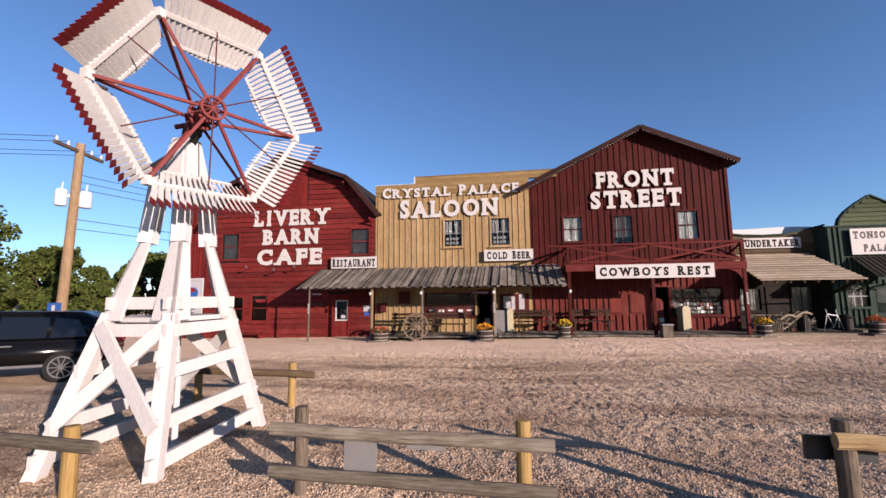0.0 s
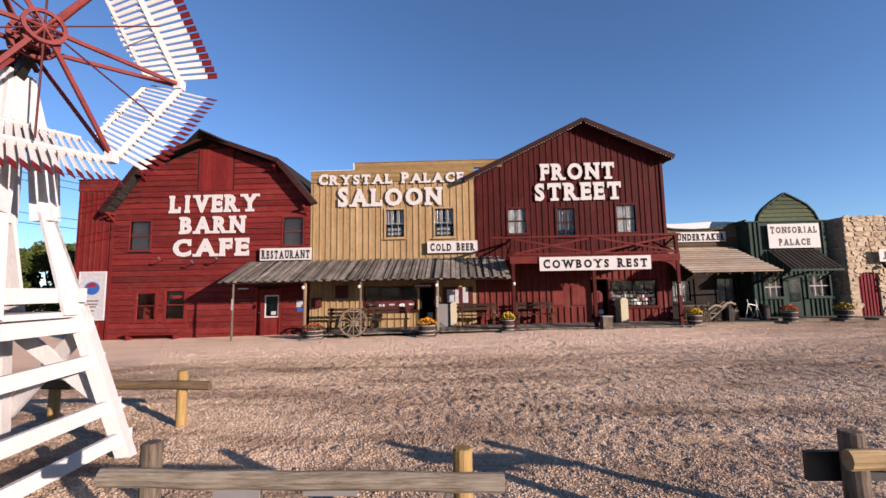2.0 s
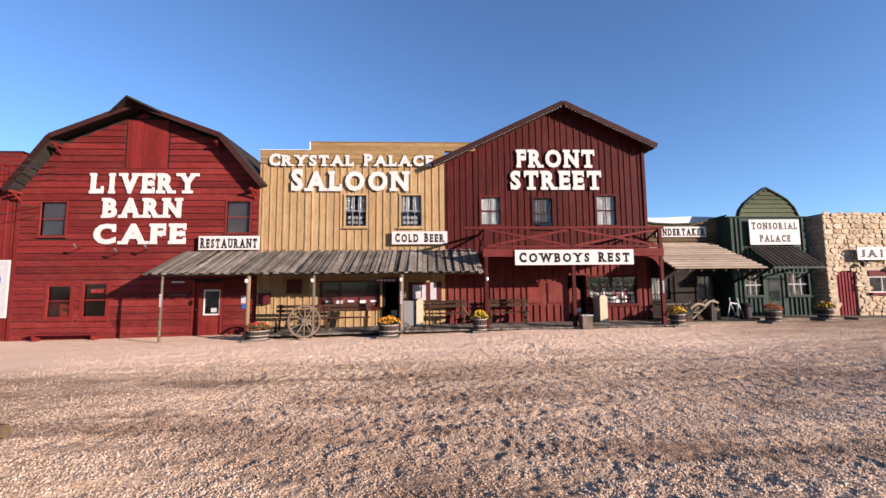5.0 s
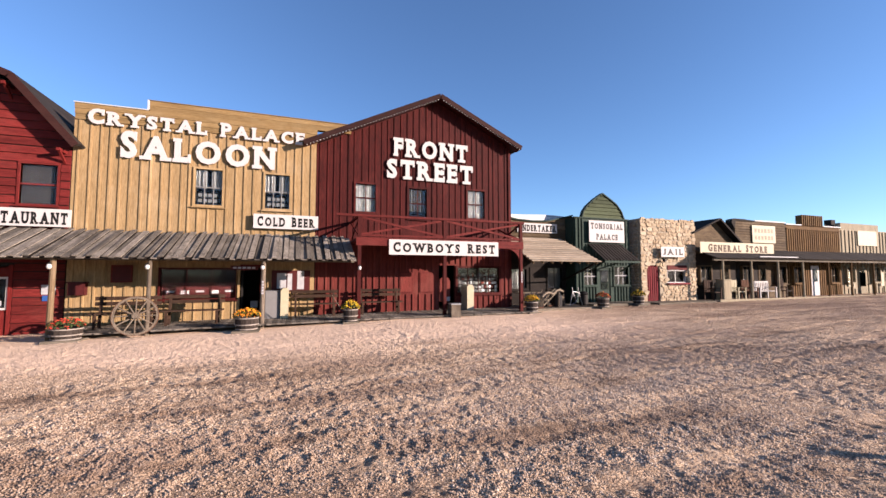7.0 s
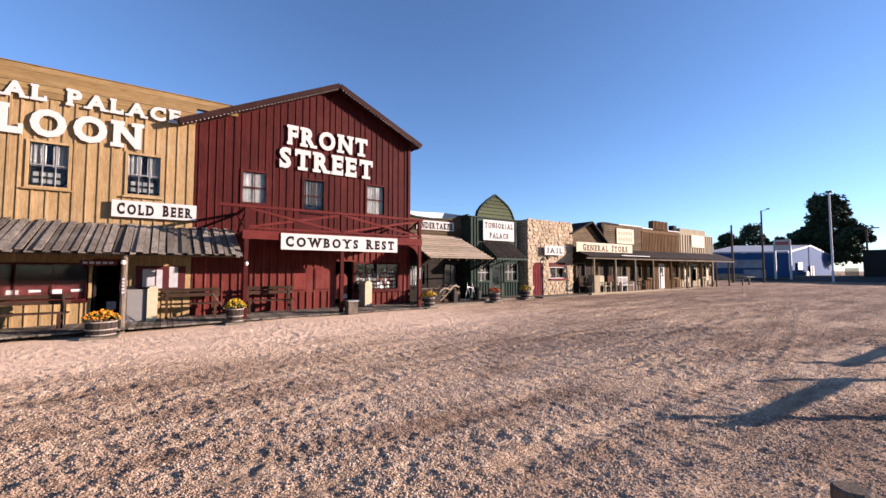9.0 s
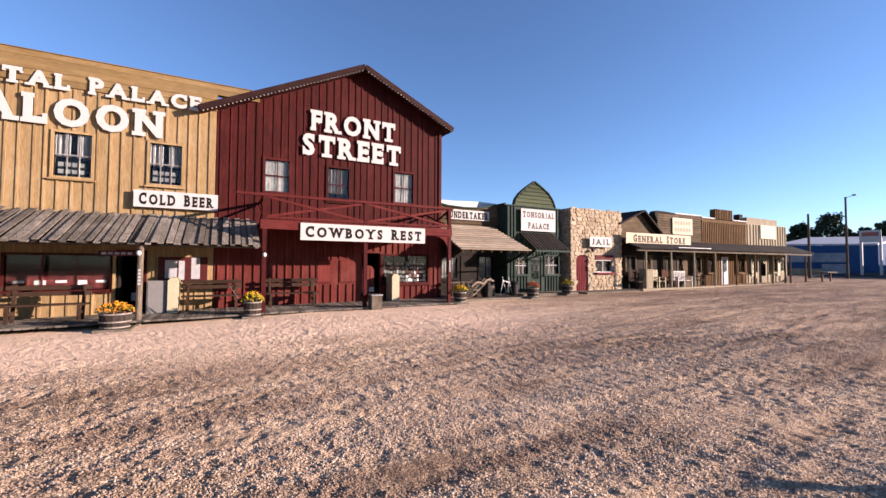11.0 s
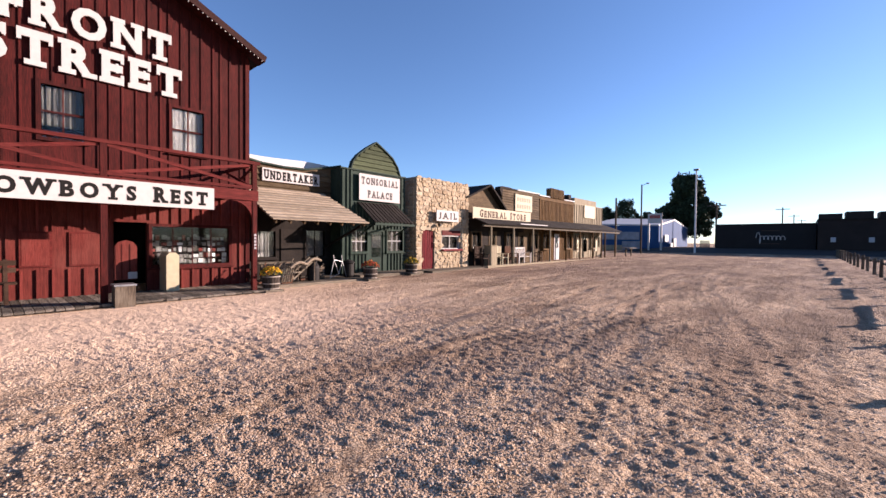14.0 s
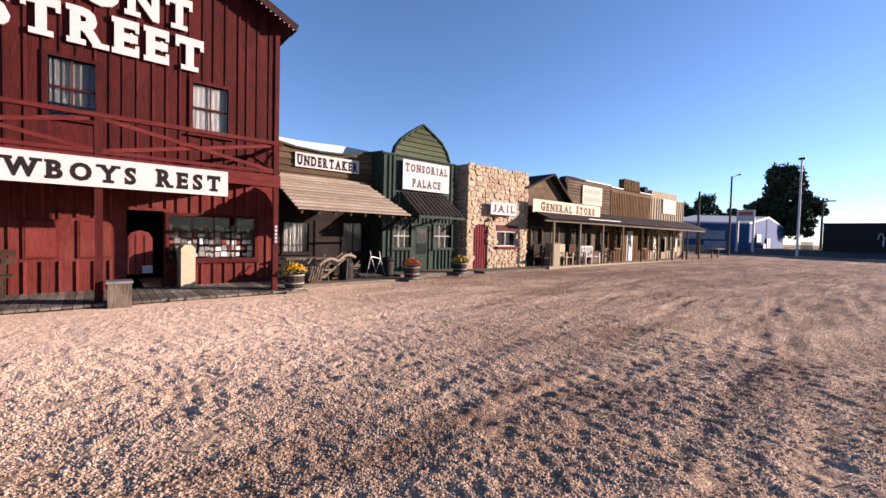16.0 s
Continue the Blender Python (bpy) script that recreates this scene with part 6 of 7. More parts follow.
def junk():
    b = thing("bicycle_frame", "pale metal bicycle frame standing on the porch", "bicycle")
    P = lambda u, z: (12.38 + u * 0.75, 16.9 + 0.1 * u, 0.2 + z)
    for p, q in ((P(0, 0), P(0.22, 0.62)), (P(0.22, 0.62), P(0.72, 0.55)), (P(0.72, 0.55), P(0.98, 0.0)), (P(0.22, 0.62), P(0.5, 0.12)), (P(0.5, 0.12), P(0.72, 0.55)), (P(0.5, 0.12), P(0.0, 0.0)), (P(0.22, 0.62), P(0.18, 0.8)), (P(0.72, 0.55), P(0.66, 0.78))):
        bm = bmesh.new()
        rod(bm, p, q, 0.016)
        part("tube", bm, steel, b)
    c = thing("stove", "round old iron stove standing on the porch", "stove")
    bm = bmesh.new()
    lathe(bm, (13.35, 17.2, 0.14), [(0.14, 0.0), (0.2, 0.08), (0.2, 0.5), (0.24, 0.54), (0.17, 0.62), (0.05, 0.66)], 18)
    part("body", bm, iron, c)
    wagon_wheel((10.9, 17.15, 0.46), 0.32, 0.25, "small rusty spoked wheel among the porch antiques", 10)
    h = thing("hand_plough", "old wooden hand plough with long handles on the porch", "plough")
    for dx in (0, 0.35):
        bm = bmesh.new()
        beam(bm, (10.6 + dx, 16.7 + dx * 0.3, 0.25), (11.5 + dx, 16.75 + dx * 0.3, 0.95), 0.045, 0.05)
        part("handle", bm, grey_x, h)
    for u in (0.3, 0.7):
        bm = bmesh.new()
        beam(bm, (10.6 + u, 16.7, 0.25 + u * 0.75), (11.0 + u, 16.85, 0.25 + u * 0.75), 0.035, 0.035)
        part("crossbar", bm, grey_x, h)
    boxed("share", (10.5, 10.85, 16.65, 16.8, 0.14, 0.4), rust, h)
    ch = thing("milk_churn", "dented dark metal churn standing among the porch antiques", "churn")
    bm = bmesh.new()
    lathe(bm, (11.75, 16.95, 0.16), [(0.02, 0.0), (0.2, 0.01), (0.21, 0.4), (0.2, 0.48), (0.12, 0.6), (0.12, 0.68), (0.15, 0.7), (0.15, 0.73), (0.02, 0.74)], 18)
    part("body", bm, iron, ch)
    fc = thing("folding_chair", "pale slatted folding chair collapsed against the antiques", "chair")
    for k in range(5):
        bm = bmesh.new()
        beam(bm, (10.42 + k * 0.075, 16.55, 0.2), (10.62 + k * 0.075, 16.75, 0.62), 0.05, 0.015)
        part("slat", bm, taupe_v, fc)
    for z in (0.26, 0.54):
        bm = bmesh.new()
        beam(bm, (10.4 + z * 0.45, 16.58 + z * 0.4, z + 0.02), (10.78 + z * 0.45, 16.58 + z * 0.4, z + 0.02), 0.03, 0.03)
        part("crossbar", bm, taupe_v, fc)
    rng = random.Random(31)
    for k in range(7):
        tl = thing("farm_tool", "old dark farm tool leaning in the porch shade", "tool", "porch tools")
        x = 9.95 + k * 0.29
        bm = bmesh.new()
        a, c = Vector((x, 16.9 + rng.uniform(-0.1, 0.3), 0.17)), Vector((x + rng.uniform(0.3, 0.9), 17.35, rng.uniform(0.65, 1.05)))
        rod(bm, a, c, 0.022, 0.018, 8)
        part("shaft", bm, rng.choice((grey_z, bench_w, rust)), tl)
        bm = bmesh.new()
        beam(bm, a + Vector((-0.12, 0, 0.03)), a + Vector((0.14, 0.02, 0.06)), 0.09, 0.05)
        part("head", bm, rng.choice((rust, iron)), tl)
    for k, (x, y, z, w, m, what) in enumerate(((10.35, 16.95, 0.14, 0.42, grey_x, "weathered grey"), (11.05, 17.35, 0.14, 0.5, bench_w, "dark"), (11.95, 17.3, 0.14, 0.46, grey_z, "grey-brown"))):
        cr = thing("crate", what + " slatted wooden crate in the heap on the porch", "crate", "porch crates", at=(x, y, z))
        for j in range(4):
            boxed("front_slat", (0, w, 0, 0.02, 0.01 + j * 0.11, 0.09 + j * 0.11), m, cr)
            boxed("side_slat", (0, 0.02, 0.024, w * 0.8, 0.01 + j * 0.11, 0.09 + j * 0.11), m, cr)
            boxed("side_slat", (w - 0.02, w, 0.024, w * 0.8, 0.01 + j * 0.11, 0.09 + j * 0.11), m, cr)
        boxed("base", (0.02, w - 0.02, 0.024, w * 0.8, 0.0, 0.02), m, cr)
        for dx in (0.03, w - 0.06):
            boxed("corner_post", (dx, dx + 0.03, 0.024, 0.054, 0.02, 0.44), m, cr)
    ow = thing("ox_yoke", "curved pale wooden ox yoke leaning on the porch heap", "yoke")
    bm = bmesh.new()
    prev = None
    for j in range(13):
        f = j / 12
        q = Vector((10.75 + 1.15 * f, 16.62 + 0.1 * f, 0.62 + 0.12 * abs(math.sin(f * math.tau)) + 0.2 * f))
        if prev is not None:
            rod(bm, prev, q, 0.045, 0.045, 8)
        prev = q
    part("beam", bm, shake, ow)
    for f in (0.25, 0.75):
        bm = bmesh.new()
        rod(bm, (10.75 + 1.15 * f, 16.63, 0.66 + 0.2 * f), (10.75 + 1.15 * f, 16.66, 0.16), 0.014, 0.014, 7)
        part("bow", bm, grey_z, ow)
    t = thing("trestle", "rough plank trestle heaped under the shop window", "table")
    boxed("top", (10.2, 11.4, 17.6, 18.05, 0.72, 0.77), grey_x, t)
    for x in (10.3, 11.25):
        boxed("leg", (x, x + 0.06, 17.65, 17.72, 0.14, 0.72), grey_z, t)


junk()


# ---- rails at the edge of the lot ----
def hitch_rail(x0, x1, y, h, post_m, rail_m, label, over=0.32, low=True, seed=0):
    rng = random.Random(seed)
    r = thing("hitching_rail", label, "fence", "lot edge rails")
    for k, x in enumerate((x0, x1)):
        bm = bmesh.new()
        rod(bm, (x, y, -0.25), (x + rng.uniform(-0.01, 0.01), y, h + rng.uniform(-0.03, 0.04)), 0.062, 0.058, 14)
        bmesh.ops.bevel(bm, geom=[e for e in bm.edges if all(v.co.z > 0.3 for v in e.verts)], offset=0.008, segments=1, affect="EDGES")
        part("post", bm, post_m[k], r)
    for z in ((h - 0.14, 0.2) if low else (h - 0.12,)):
        bm = bmesh.new()
        n = 9
        prev = None
        for k in range(n):
            u = k / (n - 1)
            c = Vector((x0 - over + (x1 - x0 + 2 * over) * u, y - 0.09 + rng.uniform(-0.004, 0.004), z - 0.03 * u + rng.uniform(-0.006, 0.006)))
            ring = [bm.verts.new(c + Vector((0, 0.05 * math.cos(a * math.tau / 10) * 0.75, 0.055 * math.sin(a * math.tau / 10)))) for a in range(10)]
            if prev:
                for a in range(10):
                    bm.faces.new((prev[a], prev[(a + 1) % 10], ring[(a + 1) % 10], ring[a]))
            else:
                bm.faces.new(ring[::-1])
            prev = ring
        bm.faces.new(prev)
        part("rail", bm, rail_m, r)
    return r


hr = hitch_rail(-1.13, 0.76, 2.42, 0.685, (grey_z, tan_z), grey_x, "weathered two-rail hitching rail with a grey panel, one fresh post", over=0.24, seed=1)
boxed("grey_plate", (-0.72, -0.44, 2.375, 2.39, 0.18, 0.54), grey_panel, hr, "plain grey plate")
boxed("grey_plate", (-0.18, 0.14, 2.375, 2.39, 0.42, 0.48), grey_panel, hr)
hitch_rail(-4.9, -3.02, 2.02, 0.62, (tan_z, tan_z), grey_x, "single-rail hitching rail with fresh yellow posts", over=0.35, low=False, seed=2)
hitch_rail(-4.28, -2.66, 4.93, 0.66, (tan_z, tan_z), brown_h, "hitching rail with yellow posts and a brown rail", over=0.4, low=False, seed=3)
h3 = hitch_rail(2.92, 3.95, 2.3, 0.82, (grey_z, grey_z), tan_x, "two-rail hitching rail with pale fresh rails", over=0.12, seed=4)
boxed("dark_plate", (2.72, 3.16, 2.37, 2.4, 0.5, 0.66), black, h3, "black backing plate")
x = 8.15
k = 5
while x < 55:
    hitch_rail(x, x + 2.5, 2.12 + 0.004 * x, 0.73 + ground_z(x, 2), (grey_z, grey_z), grey_x, "weathered two-rail hitching rail along the lot", over=0.3, seed=k)
    x += 4.35
    k += 1


# ---- windmill ----
def windmill():
    m = thing("windmill", "white timber windmill with folding white sections and red tips", "windmill")
    feet = [Vector(p) for p in ((-2.56, 2.38, 0), (-2.59, 4.08, 0), (-3.98, 4.08, 0), (-3.77, 2.26, 0))]
    top_c = Vector((-3.2, 3.22, 3.3))
    knees = [Vector(q) for q in ((-2.99, 3.0, 2.37), (-3.02, 3.42, 2.37), (-3.41, 3.42, 2.37), (-3.40, 3.0, 2.37))]
    corner = ((1, -1), (1, 1), (-1, 1), (-1, -1))

    def on(k, z):
        """A leg's line: leaning in to the knee, then steeply up to the head."""
        k %= 4
        if z <= 2.37:
            return feet[k].lerp(knees[k], z / 2.37)
        waist = Vector((top_c.x + 0.165 * corner[k][0], top_c.y + 0.165 * corner[k][1], 3.05))
        if z <= 3.05:
            return knees[k].lerp(waist, (z - 2.37) / 0.68)
        return waist.lerp(Vector((top_c.x + 0.06 * corner[k][0], top_c.y + 0.06 * corner[k][1], 3.65)), (z - 3.05) / 0.6)

    for k in range(4):
        bm = bmesh.new()
        beam(bm, feet[k] - Vector((0, 0, 0.12)), on(k, 1.5), 0.125, 0.125, (1, 0.3, 0))
        part("leg", bm, white_w, m)
        # two tapering boards that box the leg above the platform
        for sx, sy in ((1, 0), (0, 1)):
            bm = bmesh.new()
            v = []
            for z, wide in ((1.44, 0.25), (2.37, 0.125)):
                c = on(k, z) + Vector((0.055 * corner[k][0], 0.055 * corner[k][1], 0))
                inx, iny = -corner[k][0] * wide * sx, -corner[k][1] * wide * sy
                tx, ty = -corner[k][0] * 0.03 * sy, -corner[k][1] * 0.03 * sx
                v += [bm.verts.new(c + Vector(q)) for q in ((0, 0, 0), (inx, iny, 0), (inx + tx, iny + ty, 0), (tx, ty, 0))]
            for f in ((3, 2, 1, 0), (4, 5, 6, 7), (0, 1, 5, 4), (1, 2, 6, 5), (2, 3, 7, 6), (3, 0, 4, 7)):
                bm.faces.new([v[i] for i in f])
            part("leg_board", bm, white_w, m, "tapering white leg board")
        bm = bmesh.new()
        beam(bm, on(k, 2.3), on(k, 3.08), 0.15, 0.15, (1, 0.3, 0))
        leg = part("upper_leg", bm, pale_steel, m, "grey steel upper leg")
        # white strip stands in for the highlight along the leg's outer edge
        bm = bmesh.new()
        off = Vector((0.065 * corner[k][0], 0.065 * corner[k][1], 0))
        beam(bm, on(k, 2.34) + off, on(k, 3.02) + off, 0.028, 0.028, (1, 0.3, 0))
        part("edge_strip", bm, white_w, leg, "white strip standing for a highlight on the leg edge")
    for side, zs in ((0, (0.14, 0.47, 0.93, 1.34)), (1, (1.34,)), (2, (0.16, 0.45, 0.95, 1.34)), (3, (1.34,))):
        for z in zs:
            bm = bmesh.new()
            a, b = on(side, z), on(side + 1, z + (0.06 if side == 0 and z < 1 else 0))
            d = (b - a).normalized() * 0.08
            beam(bm, a - d, b + d, 0.045, 0.13)
            part("girt", bm, white_w, m)
    for side, lo, hi in ((3, 0.44, 1.4), (1, 0.44, 1.36)):
        out = ((feet[side] + feet[(side + 1) % 4]) / 2 - (feet[0] + feet[2]) / 2).normalized() * 0.05
        for p, q, s in ((on(side, lo), on(side + 1, hi), 1), (on(side + 1, lo), on(side, hi), 1.6)):
            bm = bmesh.new()
            beam(bm, p + out * s, q + out * s, 0.14, 0.04, out)
            part("brace", bm, white_w, m)
    bm = bmesh.new()
    c = (on(0, 1.42) + on(2, 1.42)) / 2
    box(bm, c.x - 0.4, c.x + 0.4, c.y - 0.48, c.y + 0.48, 1.42, 1.47)
    part("platform", bm, white_w, m)
    for k in range(4):
        bm = bmesh.new()
        a, b = on(k, 1.62), on(k + 1, 1.62)
        d = (b - a).normalized() * 0.12
        beam(bm, a - d, b + d, 0.04, 0.13)
        part("platform_rail", bm, white_w, m)
    # boxed cap of tapered boards under the head
    for k in range(4):
        lo_a, lo_b = on(k, 2.98), on(k + 1, 2.98)
        hi_a, hi_b = on(k, 3.6), on(k + 1, 3.6)
        mid = (lo_a + lo_b) / 2 - Vector((top_c.x, top_c.y, 2.98))
        out = Vector((mid.x, mid.y, 0)).normalized() * 0.07
        bm = bmesh.new()
        v = [bm.verts.new(p) for p in (lo_a + out, lo_b + out, hi_b + out * 0.8, hi_a + out * 0.8, lo_a + out * 0.5, lo_b + out * 0.5, hi_b + out * 0.3, hi_a + out * 0.3)]
        for f in ((0, 1, 2, 3), (7, 6, 5, 4), (0, 4, 5, 1), (1, 5, 6, 2), (2, 6, 7, 3), (3, 7, 4, 0)):
            bm.faces.new([v[i] for i in f])
        part("skirt_board", bm, white_w, m)
    bm = bmesh.new()
    low, high = ([on(k, z) + Vector((w * corner[k][0], w * corner[k][1], 0)) for k in range(4)] for z, w in ((2.96, 0.045), (3.61, 0.04)))
    v = [bm.verts.new(p) for p in low + high]
    for f in ((3, 2, 1, 0), (4, 5, 6, 7), (0, 1, 5, 4), (1, 2, 6, 5), (2, 3, 7, 6), (3, 0, 4, 7)):
        bm.faces.new([v[i] for i in f])
    part("cap", bm, white_w, m, "white boarded cap")
    hub = Vector((-2.739, 3.012, 3.843))
    axis = Vector((0.857, -0.515, 0.0)).normalized()
    u = Vector((0.515, 0.857, 0))
    up = Vector((0, 0, 1))
    # head: pump shaft, crank casting, swivel
    bm = bmesh.new()
    rod(bm, top_c + Vector((0, 0, 0.25)), Vector((top_c.x, top_c.y, 3.74)), 0.07, 0.055, 14)
    part("swivel", bm, iron, m, "black iron swivel")
    bm = bmesh.new()
    rod(bm, hub + axis * 0.1, hub - axis * 0.75, 0.05, 0.045, 14)
    part("shaft", bm, mill_red, m)
    bm = bmesh.new()
    beam(bm, (top_c.x, top_c.y, 3.72), hub - axis * 0.05, 0.09, 0.12)
    beam(bm, (top_c.x, top_c.y, 3.9), hub - axis * 0.2 + up * 0.06, 0.06, 0.07)
    part("head_casting", bm, mill_red, m, "dark red cast head")
    for r, o in ((0.13, 0.14), (0.10, -0.04), (0.16, -0.16), (0.12, -0.36)):
        bm = bmesh.new()
        ring_bar(bm, hub + axis * o, axis, r, 0.03, 0.03, 20)
        ring = part("hub_ring", bm, mill_red, m)
        for k in range(6):
            d = u * math.cos(k * math.pi / 3) + up * math.sin(k * math.pi / 3)
            bm = bmesh.new()
            rod(bm, hub + axis * o, hub + axis * o + d * r, 0.012, 0.012, 6)
            part("hub_spoke", bm, mill_red, ring)
    for o, r in ((-0.1, 0.075), (-0.26, 0.11)):
        bm = bmesh.new()
        rod(bm, hub + axis * o, hub + axis * (o - 0.05), r, r, 18)
        gear = part("gear", bm, mill_red, m)
        for k in range(12):
            d = u * math.cos(k * math.pi / 6) + up * math.sin(k * math.pi / 6)
            bm = bmesh.new()
            beam(bm, hub + axis * (o - 0.025) + d * r * 0.9, hub + axis * (o - 0.025) + d * (r + 0.022), 0.022, 0.04, axis)
            part("tooth", bm, mill_red, gear)
    bm = bmesh.new()
    beam(bm, hub - axis * 0.3 + u * 0.1, hub - axis * 0.62 - u * 0.16 - up * 0.06, 0.035, 0.05)
    beam(bm, hub - axis * 0.3 - u * 0.1 + up * 0.08, hub - axis * 0.6 + u * 0.12 - up * 0.1, 0.03, 0.045)
    part("crank", bm, mill_red, m)
    bm = bmesh.new()
    beam(bm, hub - axis * 0.2 - up * 0.08, Vector((top_c.x, top_c.y, 3.45)), 0.07, 0.09)
    beam(bm, hub - axis * 0.55 - up * 0.02, Vector((top_c.x, top_c.y, 3.5)), 0.06, 0.08)
    part("yoke", bm, iron, m, "black iron yoke")
    for k in range(6):
        a = k * math.pi / 3
        d = u * math.cos(a) + up * math.sin(a)
        for w in (0.11, -0.34):
            bm = bmesh.new()
            beam(bm, hub + d * 0.08 + axis * w, hub + d * 1.06 + axis * w * 0.1, 0.03, 0.034)
            part("arm", bm, mill_red, m)
        a2 = a + math.pi / 6
        bm = bmesh.new()
        rod(bm, hub + axis * 0.14, hub + (u * math.cos(a2) + up * math.sin(a2)) * 0.95 + axis * 0.12, 0.008, 0.008, 6)
        part("stay_rod", bm, maroon, m)
        bm = bmesh.new()
        box(bm, -0.04, 0.04, -0.04, 0.04, -0.05, 0.05)
        o = part("corner_block", bm, white_w, m)
        o.location = hub + d * 1.09
    pitch, tilt = radians(45), radians(38)
    for k in range(6):
        a0, a1 = k * math.pi / 3 + 0.045, (k + 1) * math.pi / 3 - 0.045
        p0 = hub + (u * math.cos(a0) + up * math.sin(a0)) * 1.1
        p1 = hub + (u * math.cos(a1) + up * math.sin(a1)) * 1.1
        am = (a0 + a1) / 2
        rad = u * math.cos(am) + up * math.sin(am)
        along = (p1 - p0).normalized()
        outw = (rad * math.cos(pitch) + axis * math.sin(pitch)).normalized()
        nrm = along.cross(outw).normalized()
        sec = new("vane_section", None)
        sec.parent = m
        sec.empty_display_size = 0.1
        bm = bmesh.new()
        beam(bm, p0, p1, 0.05, 0.05, nrm)
        part("bar", bm, white_w, sec)
        bm = bmesh.new()
        beam(bm, p0 + along * 0.14 - outw * 0.29 + nrm * 0.0, p1 - along * 0.14 - outw * 0.29, 0.03, 0.035, nrm)
        part("inner_bar", bm, white_w, sec)
        n = 17
        for j in range(n):
            f = (j + 0.5) / n
            c = p0.lerp(p1, f)
            e = (f - 0.5)
            fan = (outw + along * e * 0.42).normalized()
            side = fan.cross(nrm).normalized()
            flat = (side * math.cos(tilt) + nrm * math.sin(tilt)).normalized()
            thick = fan.cross(flat).normalized() * 0.004
            lin, lout = 0.35 - 0.1 * (2 * e) ** 2, 0.28
            wi, wo, wt = 0.024, 0.032, 0.038

            def blade(s0, s1, w0, w1, mat, name):
                bm = bmesh.new()
                q = []
                for s, w in ((s0, w0), (s1, w1)):
                    for g, t in ((-1, -1), (1, -1), (1, 1), (-1, 1)):
                        q.append(bm.verts.new(c + fan * s + flat * w * g + thick * t))
                for fc in ((3, 2, 1, 0), (4, 5, 6, 7), (0, 1, 5, 4), (1, 2, 6, 5), (2, 3, 7, 6), (3, 0, 4, 7)):
                    bm.faces.new([q[i] for i in fc])
                part(name, bm, mat, sec)

            blade(-lin, lout, wi, wo * 1.05, white_w, "vane")
            blade(lout, lout + 0.095, wo * 1.05, wt, tip_red, "vane_tip")
    bm = bmesh.new()
    bmesh.ops.create_uvsphere(bm, u_segments=16, v_segments=10, radius=1.0)
    bmesh.ops.scale(bm, vec=(0.16, 0.12, 0.085), verts=bm.verts)
    bmesh.ops.translate(bm, vec=Vector((-3.3, 2.75, 3.06)), verts=bm.verts)
    part("counterweight", bm, mill_red, m, smooth=True)
    bm = bmesh.new()
    beam(bm, Vector((top_c.x, top_c.y, 3.55)), (-3.3, 2.77, 3.08), 0.05, 0.05)
    part("tail_arm", bm, iron, m)
    # pump rod and stand pipe inside the tower
    bm = bmesh.new()
    rod(bm, (-3.1, 3.2, 0.05), (-3.1, 3.2, 0.95), 0.035, 0.03, 12)
    lathe(bm, (-3.1, 3.2, 0.0), [(0.11, 0.0), (0.11, 0.03), (0.05, 0.05)], 16)
    part("pump_pipe", bm, white_w, m)
    bm = bmesh.new()
    rod(bm, (-3.12, 3.2, 0.9), (top_c.x, top_c.y, 3.3), 0.015, 0.015, 8)
    part("pump_rod", bm, white_w, m)


windmill()


